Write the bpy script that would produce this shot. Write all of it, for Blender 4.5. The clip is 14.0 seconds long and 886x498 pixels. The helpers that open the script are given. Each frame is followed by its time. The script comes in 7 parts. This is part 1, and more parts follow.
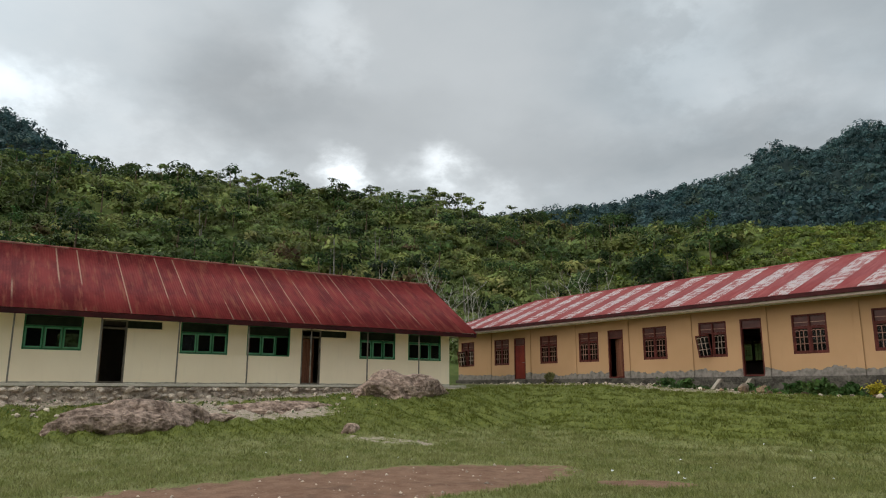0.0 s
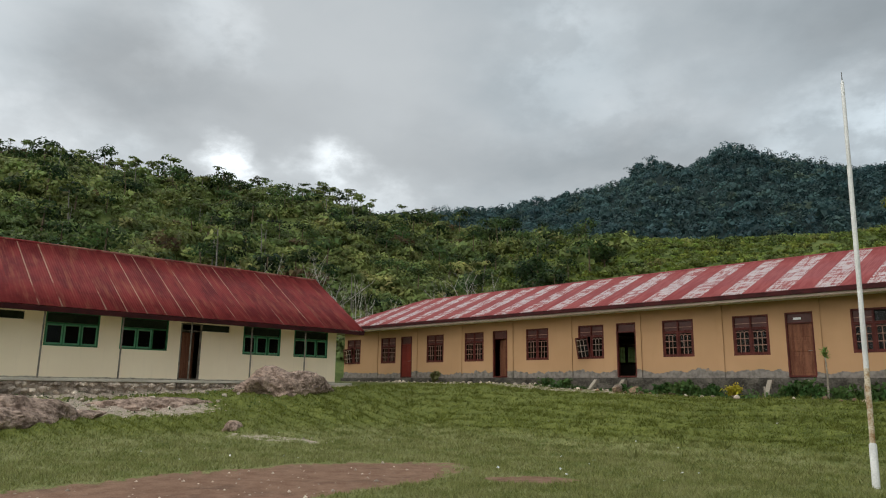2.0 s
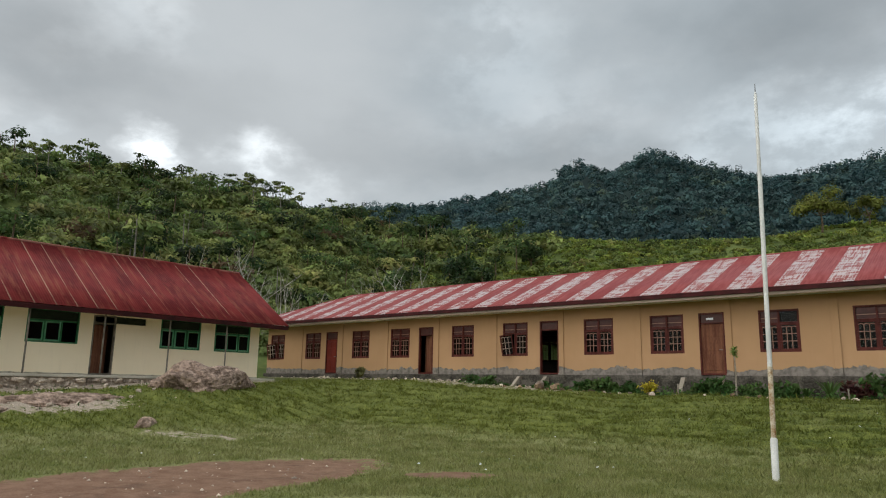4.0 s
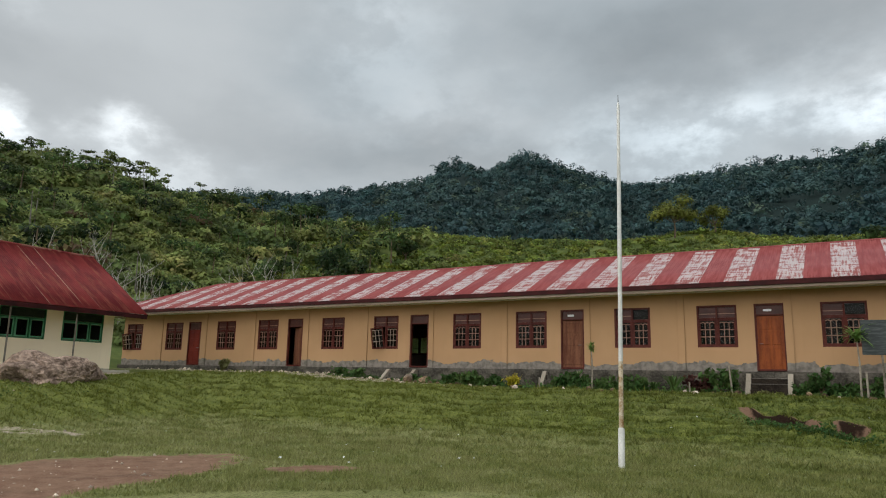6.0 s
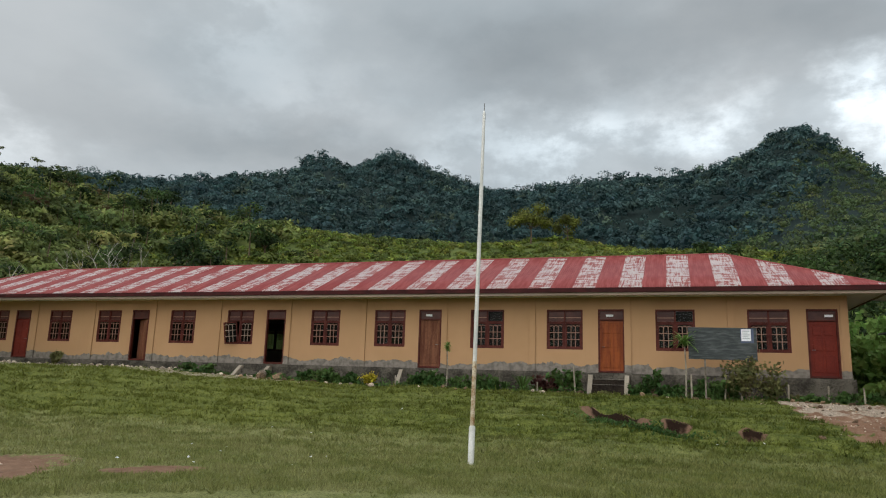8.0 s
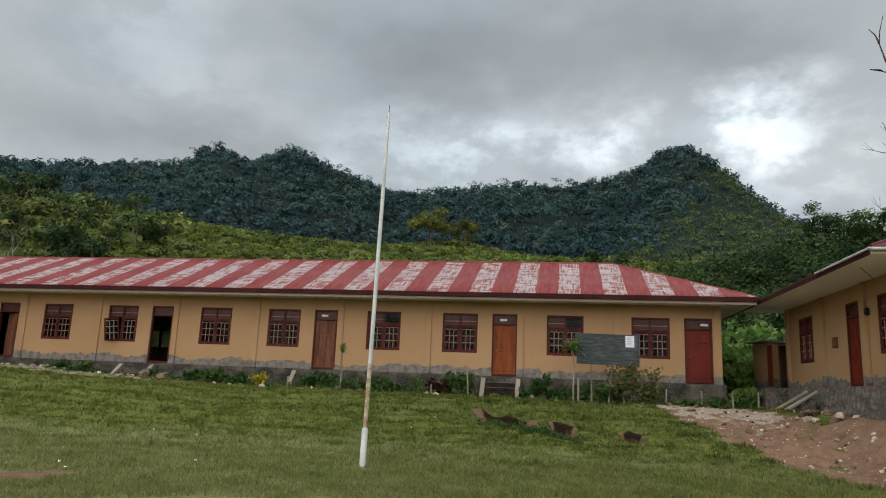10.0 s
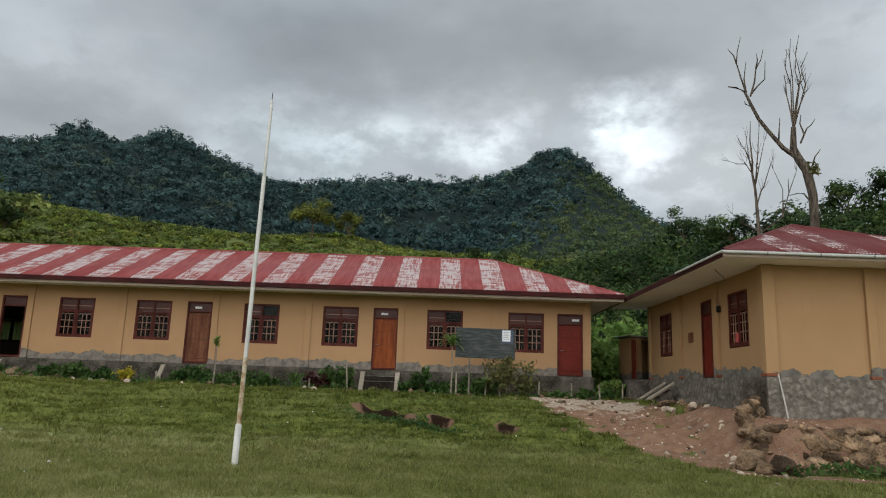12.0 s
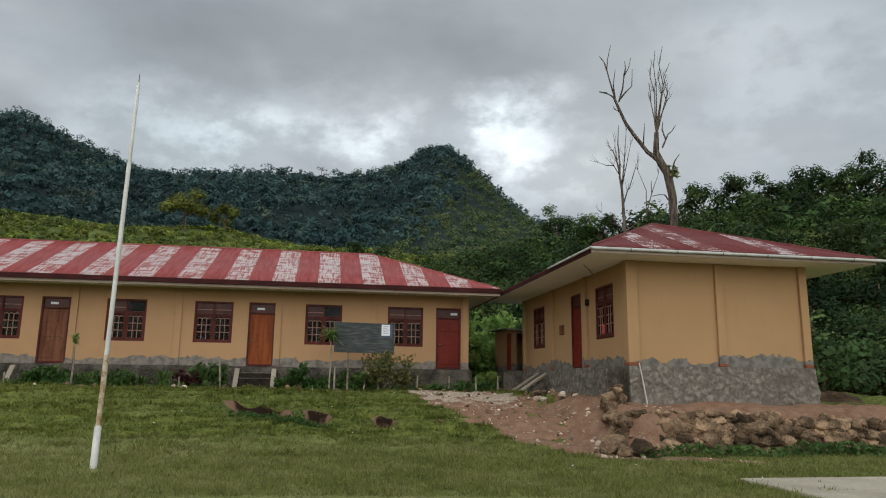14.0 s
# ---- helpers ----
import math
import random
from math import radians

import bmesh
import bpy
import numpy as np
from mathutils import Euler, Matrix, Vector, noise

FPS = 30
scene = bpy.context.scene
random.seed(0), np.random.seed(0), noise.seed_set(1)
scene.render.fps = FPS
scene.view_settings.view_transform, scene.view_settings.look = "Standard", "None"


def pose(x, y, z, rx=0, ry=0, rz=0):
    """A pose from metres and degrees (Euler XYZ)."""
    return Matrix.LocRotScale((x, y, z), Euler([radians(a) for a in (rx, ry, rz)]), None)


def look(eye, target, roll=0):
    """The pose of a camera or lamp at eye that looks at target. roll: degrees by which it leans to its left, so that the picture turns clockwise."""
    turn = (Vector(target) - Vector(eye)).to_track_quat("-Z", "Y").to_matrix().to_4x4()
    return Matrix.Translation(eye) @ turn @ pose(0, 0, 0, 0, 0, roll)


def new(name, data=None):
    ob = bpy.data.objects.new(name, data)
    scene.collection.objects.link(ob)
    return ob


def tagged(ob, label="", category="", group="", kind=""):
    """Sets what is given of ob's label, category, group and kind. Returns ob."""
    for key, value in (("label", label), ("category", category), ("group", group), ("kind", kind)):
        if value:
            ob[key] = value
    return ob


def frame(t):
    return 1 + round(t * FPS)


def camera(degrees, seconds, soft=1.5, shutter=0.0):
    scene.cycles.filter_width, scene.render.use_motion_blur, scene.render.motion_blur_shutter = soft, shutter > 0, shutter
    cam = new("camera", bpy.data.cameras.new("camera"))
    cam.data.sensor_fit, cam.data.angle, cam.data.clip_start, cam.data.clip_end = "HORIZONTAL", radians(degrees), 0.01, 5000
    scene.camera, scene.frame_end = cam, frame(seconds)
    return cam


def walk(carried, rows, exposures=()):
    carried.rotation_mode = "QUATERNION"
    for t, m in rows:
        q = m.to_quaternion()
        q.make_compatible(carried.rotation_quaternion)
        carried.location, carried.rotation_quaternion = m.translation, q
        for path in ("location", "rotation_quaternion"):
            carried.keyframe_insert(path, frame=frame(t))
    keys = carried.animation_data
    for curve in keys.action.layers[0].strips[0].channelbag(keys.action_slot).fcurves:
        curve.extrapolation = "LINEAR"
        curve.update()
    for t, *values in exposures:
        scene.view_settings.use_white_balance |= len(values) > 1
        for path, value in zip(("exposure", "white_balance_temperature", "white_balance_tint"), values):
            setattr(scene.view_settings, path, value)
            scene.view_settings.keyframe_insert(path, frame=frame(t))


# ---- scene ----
cam = camera(64.7, 14.0, soft=1.1)
PATH = [
    (0, (1.866, -28.06, -0.542), (0.25, -26.948, -0.152), 0.2),
    (0.5, (1.818, -28.139, -0.551), (0.253, -26.959, -0.154), 0.5),
    (1, (1.772, -28.194, -0.551), (0.252, -26.957, -0.152), 0.5),
    (1.5, (1.736, -28.215, -0.548), (0.275, -26.906, -0.155), 0.8),
    (2, (1.734, -28.207, -0.554), (0.32, -26.847, -0.166), 0.8),
    (4.5, (1.772, -28.1, -0.561), (0.562, -26.555, -0.176), 1.1),
    (5, (1.798, -28.077, -0.561), (0.659, -26.479, -0.171), 1.3),
    (5.5, (1.806, -28.057, -0.564), (0.732, -26.415, -0.178), 1.8),
    (6, (1.811, -28.058, -0.563), (0.831, -26.353, -0.194), 1.2),
    (6.5, (1.814, -28.066, -0.566), (0.958, -26.297, -0.195), 1.3),
    (7, (1.811, -28.091, -0.561), (1.035, -26.285, -0.192), 2.0),
    (7.5, (1.822, -28.093, -0.557), (1.126, -26.255, -0.188), 2.0),
    (10, (1.807, -28.095, -0.545), (1.464, -26.163, -0.157), 2.4),
    (10.5, (1.816, -28.107, -0.546), (1.56, -26.16, -0.162), 2.6),
    (11, (1.826, -28.101, -0.545), (1.629, -26.146, -0.17), 2.1),
    (11.5, (1.824, -28.096, -0.54), (1.7, -26.135, -0.165), 2.2),
    (12, (1.82, -28.101, -0.539), (1.809, -26.138, -0.156), 2.0),
    (12.5, (1.83, -28.102, -0.547), (1.91, -26.142, -0.157), 2.1),
    (13, (1.865, -28.107, -0.557), (2.033, -26.153, -0.168), 1.5),
    (13.5, (1.879, -28.107, -0.564), (2.116, -26.159, -0.18), 1.3),
    (14, (1.879, -28.116, -0.567), (2.204, -26.179, -0.19), 0.7),
]
walk(cam, [(t, look(eye, target, roll)) for t, eye, target, roll in PATH], exposures=((0, 0.0), (7, 0.0), (11, -0.10), (14, -0.12)))

# ---------------------------------------------------------------- world, sun
HOME = Vector((1.83, -28.1, -0.55))
SUN_FROM = Vector((-0.26, -0.79, 0.40)).normalized()


def compass(az, el):
    a, e = radians(az), radians(el)
    return Vector((math.sin(a) * math.cos(e), math.cos(a) * math.cos(e), math.sin(e)))


class Nodes:
    """Short hand for building node trees."""

    def __init__(self, tree):
        self.tree = tree
        tree.nodes.clear()

    def add(self, kind, **inputs):
        props = inputs.pop("props", {})
        n = self.tree.nodes.new(kind)
        for k, v in props.items():
            setattr(n, k, v)
        for k, v in inputs.items():
            key = int(k[1:]) if k[0] == "i" and k[1:].isdigit() else k.replace("_", " ")
            self.put(n.inputs[key], v)
        return n

    def put(self, socket, v):
        if isinstance(v, bpy.types.NodeSocket):
            self.tree.links.new(v, socket)
        elif isinstance(v, bpy.types.Node):
            self.tree.links.new(v.outputs[0], socket)
        else:
            socket.default_value = v

    def math(self, op, a, b=0.0, clamp=False):
        return self.add("ShaderNodeMath", i0=a, i1=b, props={"operation": op, "use_clamp": clamp}).outputs[0]

    def mix(self, f, a, b):
        n = self.add("ShaderNodeMix", props={"data_type": "RGBA"})
        self.put(n.inputs[0], f)
        self.put(n.inputs[6], a if not isinstance(a, tuple) else (*a[:3], 1))
        self.put(n.inputs[7], b if not isinstance(b, tuple) else (*b[:3], 1))
        return n.outputs[2]

    def noise(self, vec, scale, detail=4.0, rough=0.55):
        n = self.add("ShaderNodeTexNoise", Scale=scale, Detail=detail, Roughness=rough)
        if vec is not None:
            self.put(n.inputs["Vector"], vec)
        return n.outputs[0]

    def ramp(self, f, lo, hi, a=0.0, b=1.0, smooth=True):
        n = self.add("ShaderNodeMapRange", i0=f, i1=lo, i2=hi, i3=a, i4=b,
                     props={"interpolation_type": "SMOOTHSTEP" if smooth else "LINEAR"})
        return n.outputs[0]

    def scaled(self, vec, xyz):
        return self.add("ShaderNodeVectorMath", i0=vec, i1=xyz, props={"operation": "MULTIPLY"}).outputs[0]


world = bpy.data.worlds.new("overcast_sky")
scene.world = world
world.use_nodes = True
W = Nodes(world.node_tree)
sky = W.add("ShaderNodeTexSky", props={"sky_type": "NISHITA", "sun_disc": False, "sun_elevation": math.asin(SUN_FROM.z),
                                       "sun_rotation": math.atan2(SUN_FROM.x, SUN_FROM.y), "air_density": 1.0})
way = W.add("ShaderNodeTexCoord").outputs["Generated"]
sep = W.add("ShaderNodeSeparateXYZ", i0=way)
height = W.math("ADD", W.math("MAXIMUM", sep.outputs[2], 0.0), 0.22)
flat = W.add("ShaderNodeCombineXYZ", i0=W.math("DIVIDE", sep.outputs[0], height), i1=W.math("DIVIDE", sep.outputs[1], height), i2=0.0).outputs[0]
big = W.noise(flat, 0.62, 5.0, 0.5)
small = W.noise(flat, 1.9, 7.0, 0.58)
body = W.math("ADD", W.math("MULTIPLY", big, 0.7), W.math("MULTIPLY", small, 0.3))
shade = W.ramp(body, 0.36, 0.64, 0.455, 0.61)
# cloud masses by bearing, height, breadth, depth (degrees) and how much lighter or darker they are than the deck
THIN_CLOUD = ((-88.5, 20.2, 5, 3.4, 0.34), (-80, 18.6, 9, 3.6, 0.09), (-74, 16.6, 7, 2.4, 0.14), (-66.5, 28, 5, 7, 0.13), (-63, 17.0, 2.6, 2.3, 0.60), (-55.8, 17.6, 4.2, 2.7, 0.48),
              (-50, 15.2, 7, 2.2, 0.20), (-35, 28, 7, 7, 0.14), (-31, 22, 12, 4, 0.08), (-10.5, 19.0, 13, 3.4, 0.30), (-3, 19.8, 9, 3.4, 0.18), (5, 19.2, 6.5, 3.4, 0.48), (15, 20.6, 5, 4.0, 0.56),
              (18.5, 17.2, 8, 4.5, 0.28), (36, 22.5, 13, 9, 0.16), (-1, 23.4, 8, 1.8, 0.08))
THICK_CLOUD = ((-72, 23.5, 10, 5, 0.15), (-62, 21.5, 13, 4, 0.08), (-46, 17.8, 11, 4, 0.08), (-14, 25, 10, 4.5, 0.07), (-2.5, 27, 20, 5.5, 0.11), (12, 26.5, 12, 5, 0.09), (-31, 18.2, 12, 4, 0.12), (27, 25, 7, 8, 0.05))
DEG = 180 / math.pi
ragged = W.add("ShaderNodeTexNoise", Scale=5.5, Detail=7.0, Roughness=0.56, Vector=W.scaled(way, (1, 1, 1.8))).outputs["Color"]
bent = W.add("ShaderNodeVectorMath", i0=ragged, i1=(0.5, 0.5, 0.5), props={"operation": "SUBTRACT"}).outputs[0]
chart = W.add("ShaderNodeCombineXYZ", i0=W.math("MULTIPLY", W.math("ARCTAN2", sep.outputs[0], sep.outputs[1]), DEG),
              i1=W.math("MULTIPLY", W.math("ARCSINE", sep.outputs[2]), DEG), i2=0.0).outputs[0]
chart = W.add("ShaderNodeVectorMath", i0=chart, i1=W.scaled(bent, (17, 9, 0)), props={"operation": "ADD"}).outputs[0]


def masses(spots):
    total = 0.0
    for az, el, broad, deep, gain in spots:
        off = W.add("ShaderNodeVectorMath", i0=chart, i1=(az, el, 0), props={"operation": "SUBTRACT"}).outputs[0]
        far = W.add("ShaderNodeVectorMath", i0=W.scaled(off, (1 / broad, 1 / deep, 0)), props={"operation": "LENGTH"}).outputs["Value"]
        blob = W.ramp(far, 0.0, 1.25, gain, 0.0)
        total = blob if total == 0.0 else W.math("ADD", total, blob)
    return total


torn = W.noise(W.scaled(way, (1, 1, 1.6)), 10.0, 8.0, 0.6)
shade = W.math("ADD", shade, W.math("MULTIPLY", masses(THIN_CLOUD), W.ramp(torn, 0.39, 0.59, 0.36, 1.22)))
shade = W.math("SUBTRACT", shade, masses(THICK_CLOUD))
veil = W.add("ShaderNodeVectorMath", i0=way, i1=tuple(SUN_FROM), props={"operation": "DOT_PRODUCT"}).outputs["Value"]
shade = W.math("ADD", shade, W.ramp(veil, 0.08, 1.0, 0.0, 0.76))
shade = W.math("ADD", shade, W.ramp(sep.outputs[2], 0.50, 0.78, 0.0, 0.30))
tint = W.mix(W.ramp(body, 0.40, 0.62), (0.872, 0.985, 1.055), (0.94, 1.0, 1.035))
cloud = W.scaled(tint, (1, 1, 1))
lit = W.add("ShaderNodeVectorMath", i0=cloud, props={"operation": "SCALE"})
W.put(lit.inputs["Scale"], shade)
clear = W.add("ShaderNodeVectorMath", i0=sky.outputs[0], props={"operation": "SCALE"})
clear.inputs["Scale"].default_value = 0.08
final = W.mix(0.94, clear.outputs[0], lit.outputs[0])
W.add("ShaderNodeOutputWorld", Surface=W.add("ShaderNodeBackground", Color=final, Strength=1.0))

sun = bpy.data.lights.new("sun", "SUN")
sun.energy, sun.angle, sun.color = 1.55, radians(100), (1.0, 0.87, 0.735)
new("sun", sun).matrix_world = look(SUN_FROM * 100, (0, 0, 0))


# ---------------------------------------------------------------- materials
def material(name):
    m = bpy.data.materials.new(name)
    m.use_nodes = True
    return m, Nodes(m.node_tree)


def finish(N, colour, rough=0.8, bump=None, strength=0.3, distance=0.01, metal=0.0, spec=0.15, alpha=None):
    p = N.add("ShaderNodeBsdfPrincipled", Roughness=rough, Metallic=metal)
    N.put(p.inputs["Base Color"], colour if not isinstance(colour, tuple) else (*colour, 1))
    p.inputs["Specular IOR Level"].default_value = spec
    if bump is not None:
        b = N.add("ShaderNodeBump", Strength=strength, Distance=distance, Height=bump)
        N.put(p.inputs["Normal"], b)
    N.add("ShaderNodeOutputMaterial", Surface=p)
    return p


def where(N):
    return N.add("ShaderNodeNewGeometry").outputs["Position"]


def grained(name, a, b, scale=2.0, fine=30.0, rough=0.8, strength=0.3, distance=0.01, metal=0.0, spec=0.15, stretch=(1, 1, 1), per_piece=0.0):
    """Two colours mixed by broad and fine noise, with a fine relief."""
    m, N = material(name)
    v = N.scaled(where(N), stretch)
    f = N.math("ADD", N.math("MULTIPLY", N.noise(v, scale, 5), 0.65), N.math("MULTIPLY", N.noise(v, fine, 3), 0.35))
    f = N.ramp(f, 0.34, 0.66)
    c = N.mix(f, a, b)
    if per_piece:
        r = N.add("ShaderNodeObjectInfo").outputs["Random"]
        i = N.add("ShaderNodeNewGeometry").outputs["Random Per Island"]
        k = N.math("FRACT", N.math("ADD", r, i))
        h = N.add("ShaderNodeHueSaturation", Value=N.ramp(k, 0, 1, 1 - per_piece, 1 + per_piece, False), Color=c)
        c = h.outputs[0]
    finish(N, c, rough, f, strength, distance, metal, spec)
    return m


def plaster(name, paint, paint2, band, band_top, wave=0.22):
    """Painted plaster; below band_top the paint has flaked off to bare cement with a ragged edge."""
    m, N = material(name)
    p = where(N)
    z = N.add("ShaderNodeSeparateXYZ", i0=p).outputs[2]
    edge = N.math("ADD", N.math("MULTIPLY", N.noise(p, 1.6, 5, 0.6), wave * 2), N.math("MULTIPLY", N.noise(p, 0.35, 2), wave * 2))
    bare = N.ramp(N.math("SUBTRACT", N.math("ADD", z, edge), wave * 2), band_top - 0.012, band_top + 0.012, 1.0, 0.0)
    broad = N.noise(p, 0.5, 4)
    fine = N.noise(p, 22, 4)
    streak = N.noise(N.scaled(p, (5, 5, 0.5)), 1.2, 4)
    c = N.mix(N.ramp(broad, 0.3, 0.7), paint, paint2)
    c = N.mix(N.math("MULTIPLY", N.ramp(streak, 0.54, 0.80), 0.14), c, tuple(k * 0.62 for k in paint))
    cement = N.mix(N.ramp(N.noise(p, 5, 5), 0.35, 0.68), band, tuple(k * 0.55 for k in band))
    c = N.mix(bare, c, cement)
    relief = N.math("SUBTRACT", N.math("MULTIPLY", fine, 0.25), N.math("MULTIPLY", bare, 0.8))
    finish(N, c, 0.85, relief, 0.35, 0.01, spec=0.2)
    return m


YELLOW = plaster("yellow_plaster", (0.458, 0.278, 0.148), (0.416, 0.250, 0.130), (0.245, 0.218, 0.190), 0.27, 0.30)
HUT_YELLOW = plaster("pale_yellow_plaster", (0.415, 0.260, 0.134), (0.385, 0.238, 0.120), (0.205, 0.190, 0.170), 0.20, 0.42)
CREAM = plaster("cream_plaster", (0.92, 0.79, 0.575), (0.87, 0.74, 0.53), (0.42, 0.38, 0.30), -0.36, 0.06)
CEMENT = grained("rough_cement", (0.070, 0.061, 0.052), (0.240, 0.215, 0.185), 1.1, 14, 0.95, 0.9, 0.05)
DARK_RISER = grained("dark_brown_riser", (0.014, 0.010, 0.008), (0.042, 0.032, 0.024), 2.0, 14, 0.95, 0.9, 0.03)
MOSSY = grained("mossy_dark_cement", (0.030, 0.027, 0.021), (0.125, 0.112, 0.092), 1.5, 14, 0.95, 0.9, 0.05)
SLAB = grained("pale_cement", (0.235, 0.205, 0.16), (0.36, 0.32, 0.26), 1.0, 25, 0.9, 0.4, 0.01)
PAD = grained("worn_pad_cement", (0.27, 0.24, 0.185), (0.42, 0.38, 0.30), 0.7, 20, 0.9, 0.5, 0.02)
VERANDA = grained("veranda_cement", (0.40, 0.365, 0.295), (0.58, 0.535, 0.445), 1.0, 25, 0.9, 0.4, 0.01)
WHITE_BOARD = grained("weathered_white_board", (0.22, 0.170, 0.130), (0.33, 0.265, 0.21), 0.8, 14, 0.75, 0.2, 0.004, stretch=(0.3, 0.3, 3))
SOFFIT = grained("soffit_board", (0.80, 0.775, 0.725), (0.87, 0.845, 0.80), 0.7, 12, 0.85, 0.1)
GUTTER = grained("grey_gutter", (0.38, 0.38, 0.36), (0.52, 0.52, 0.50), 1.0, 20, 0.5, 0.1, metal=0.0, spec=0.5)
TRIM_RED = grained("dark_red_edge", (0.024, 0.006, 0.006), (0.060, 0.011, 0.011), 2, 20, 0.7, 0.2)
FRAME = grained("maroon_frame_paint", (0.055, 0.012, 0.009), (0.115, 0.027, 0.020), 3, 40, 0.55, 0.15, 0.003)
GRILLE = grained("reddish_iron", (0.25, 0.135, 0.095), (0.37, 0.22, 0.16), 6, 60, 0.6, 0.1)
PALE_GRILLE = grained("pale_iron", (0.30, 0.225, 0.175), (0.40, 0.31, 0.25), 6, 60, 0.6, 0.1)
DOOR_WOOD = grained("varnished_door_wood", (0.140, 0.029, 0.006), (0.280, 0.068, 0.013), 1.2, 16, 0.5, 0.15, 0.004, spec=0.2, stretch=(6, 6, 0.6))
DOOR_RED = grained("dark_red_door_paint", (0.115, 0.013, 0.008), (0.170, 0.023, 0.012), 1.5, 20, 0.5, 0.1, 0.003, spec=0.18)
DOOR_WORN = grained("worn_door_wood", (0.095, 0.032, 0.017), (0.205, 0.090, 0.050), 1.4, 14, 0.7, 0.2, 0.004, stretch=(6, 6, 0.6))
GREEN = grained("green_window_paint", (0.022, 0.110, 0.045), (0.05, 0.19, 0.085), 3, 30, 0.55, 0.15, 0.003)
MINT = grained("faded_green_sash_paint", (0.075, 0.26, 0.135), (0.16, 0.38, 0.22), 3, 30, 0.55, 0.15, 0.003)
# dark green board paint with the eave's shade put into the colour
SHADED_GREEN = grained("dark_green_paint_with_shade", (0.010, 0.016, 0.010), (0.026, 0.034, 0.022), 3, 30, 0.6, 0.15)
POST = grained("weathered_post", (0.10, 0.085, 0.065), (0.24, 0.21, 0.17), 4, 30, 0.9, 0.3)
POLE_WHITE = grained("white_pole_paint", (0.52, 0.52, 0.50), (0.72, 0.72, 0.70), 2, 30, 0.5, 0.1)
POLE_RUST = grained("rusty_pole", (0.26, 0.14, 0.05), (0.62, 0.56, 0.44), 6, 30, 0.7, 0.2)
IRON = grained("grey_iron", (0.14, 0.14, 0.14), (0.24, 0.24, 0.23), 4, 40, 0.55, 0.1, metal=0.4)
PAPER = grained("white_paper", (0.70, 0.72, 0.74), (0.78, 0.80, 0.82), 3, 30, 0.8, 0.05)
INK = grained("grey_ink", (0.35, 0.37, 0.40), (0.42, 0.44, 0.46), 3, 30, 0.8, 0.05)
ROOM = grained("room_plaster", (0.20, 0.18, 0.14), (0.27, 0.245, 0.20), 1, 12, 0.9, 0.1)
BRICK_RED = grained("red_pilaster_foot", (0.19, 0.065, 0.035), (0.26, 0.10, 0.058), 4, 30, 0.9, 0.2)
PIPE = grained("white_pipe", (0.42, 0.40, 0.36), (0.52, 0.50, 0.46), 3, 30, 0.5, 0.05)
FENCE_WOOD = grained("grey_stick", (0.20, 0.17, 0.13), (0.36, 0.32, 0.26), 5, 40, 0.9, 0.3)
STONE = grained("field_stone", (0.055, 0.038, 0.025), (0.31, 0.210, 0.130), 2.6, 20, 0.95, 0.9, 0.04, per_piece=0.62)
ROCK = grained("weathered_rock", (0.120, 0.080, 0.060), (0.50, 0.365, 0.285), 3.4, 13, 0.95, 1.0, 0.06)
RUBBLE = grained("pale_rubble", (0.25, 0.195, 0.150), (0.66, 0.56, 0.45), 3.0, 22, 0.95, 0.9, 0.03, per_piece=0.45)
DEAD = grained("bleached_dead_wood", (0.050, 0.042, 0.034), (0.230, 0.185, 0.145), 3, 25, 0.9, 1.0, 0.06, stretch=(3, 3, 0.6))
BARK_PALE = grained("pale_bark", (0.30, 0.28, 0.24), (0.52, 0.49, 0.43), 3, 25, 0.9, 0.3)
BARK_GREY = grained("grey_bark", (0.13, 0.12, 0.10), (0.27, 0.25, 0.215), 3, 25, 0.9, 0.3)
STEM = grained("brown_stem", (0.10, 0.07, 0.045), (0.20, 0.15, 0.10), 5, 40, 0.9, 0.3)


def pebbled_cement():
    """Coarse cement over field stones, with damp mossy stains."""
    m, N = material("pebbled_plinth_cement")
    p = where(N)
    cell = N.add("ShaderNodeTexVoronoi", Vector=N.add("ShaderNodeVectorMath", i0=p, i1=N.scaled(N.add("ShaderNodeTexNoise", Vector=p, Scale=3.0).outputs["Color"], (0.25, 0.25, 0.25)), props={"operation": "ADD"}).outputs[0], Scale=4.6)
    lump = N.ramp(cell.outputs["Distance"], 0.15, 0.62, 1.0, 0.0)
    broad, fine = N.noise(p, 0.9, 5, 0.6), N.noise(p, 10, 6, 0.68)
    c = N.mix(N.ramp(N.math("ADD", N.math("MULTIPLY", lump, 0.16), N.math("MULTIPLY", fine, 0.84)), 0.30, 0.72), (0.112, 0.099, 0.084), (0.270, 0.243, 0.209))
    c = N.mix(N.math("MULTIPLY", N.ramp(broad, 0.52, 0.66), 0.45), c, (0.085, 0.075, 0.060))
    x, y, z = N.add("ShaderNodeSeparateXYZ", i0=p).outputs
    damp = N.math("MULTIPLY", N.ramp(N.math("ADD", y, N.math("MULTIPLY", broad, 0.9)), -8.2, -7.6, 1.0, 0.0), N.ramp(x, 10.16, 10.2, 1.0, 0.0))
    c = N.mix(N.math("MULTIPLY", damp, 0.8), c, (0.042, 0.034, 0.022))
    finish(N, c, 0.95, N.math("ADD", N.math("MULTIPLY", lump, 1.2), N.math("MULTIPLY", fine, 0.5)), 0.8, 0.03)
    return m


PEBBLED = pebbled_cement()


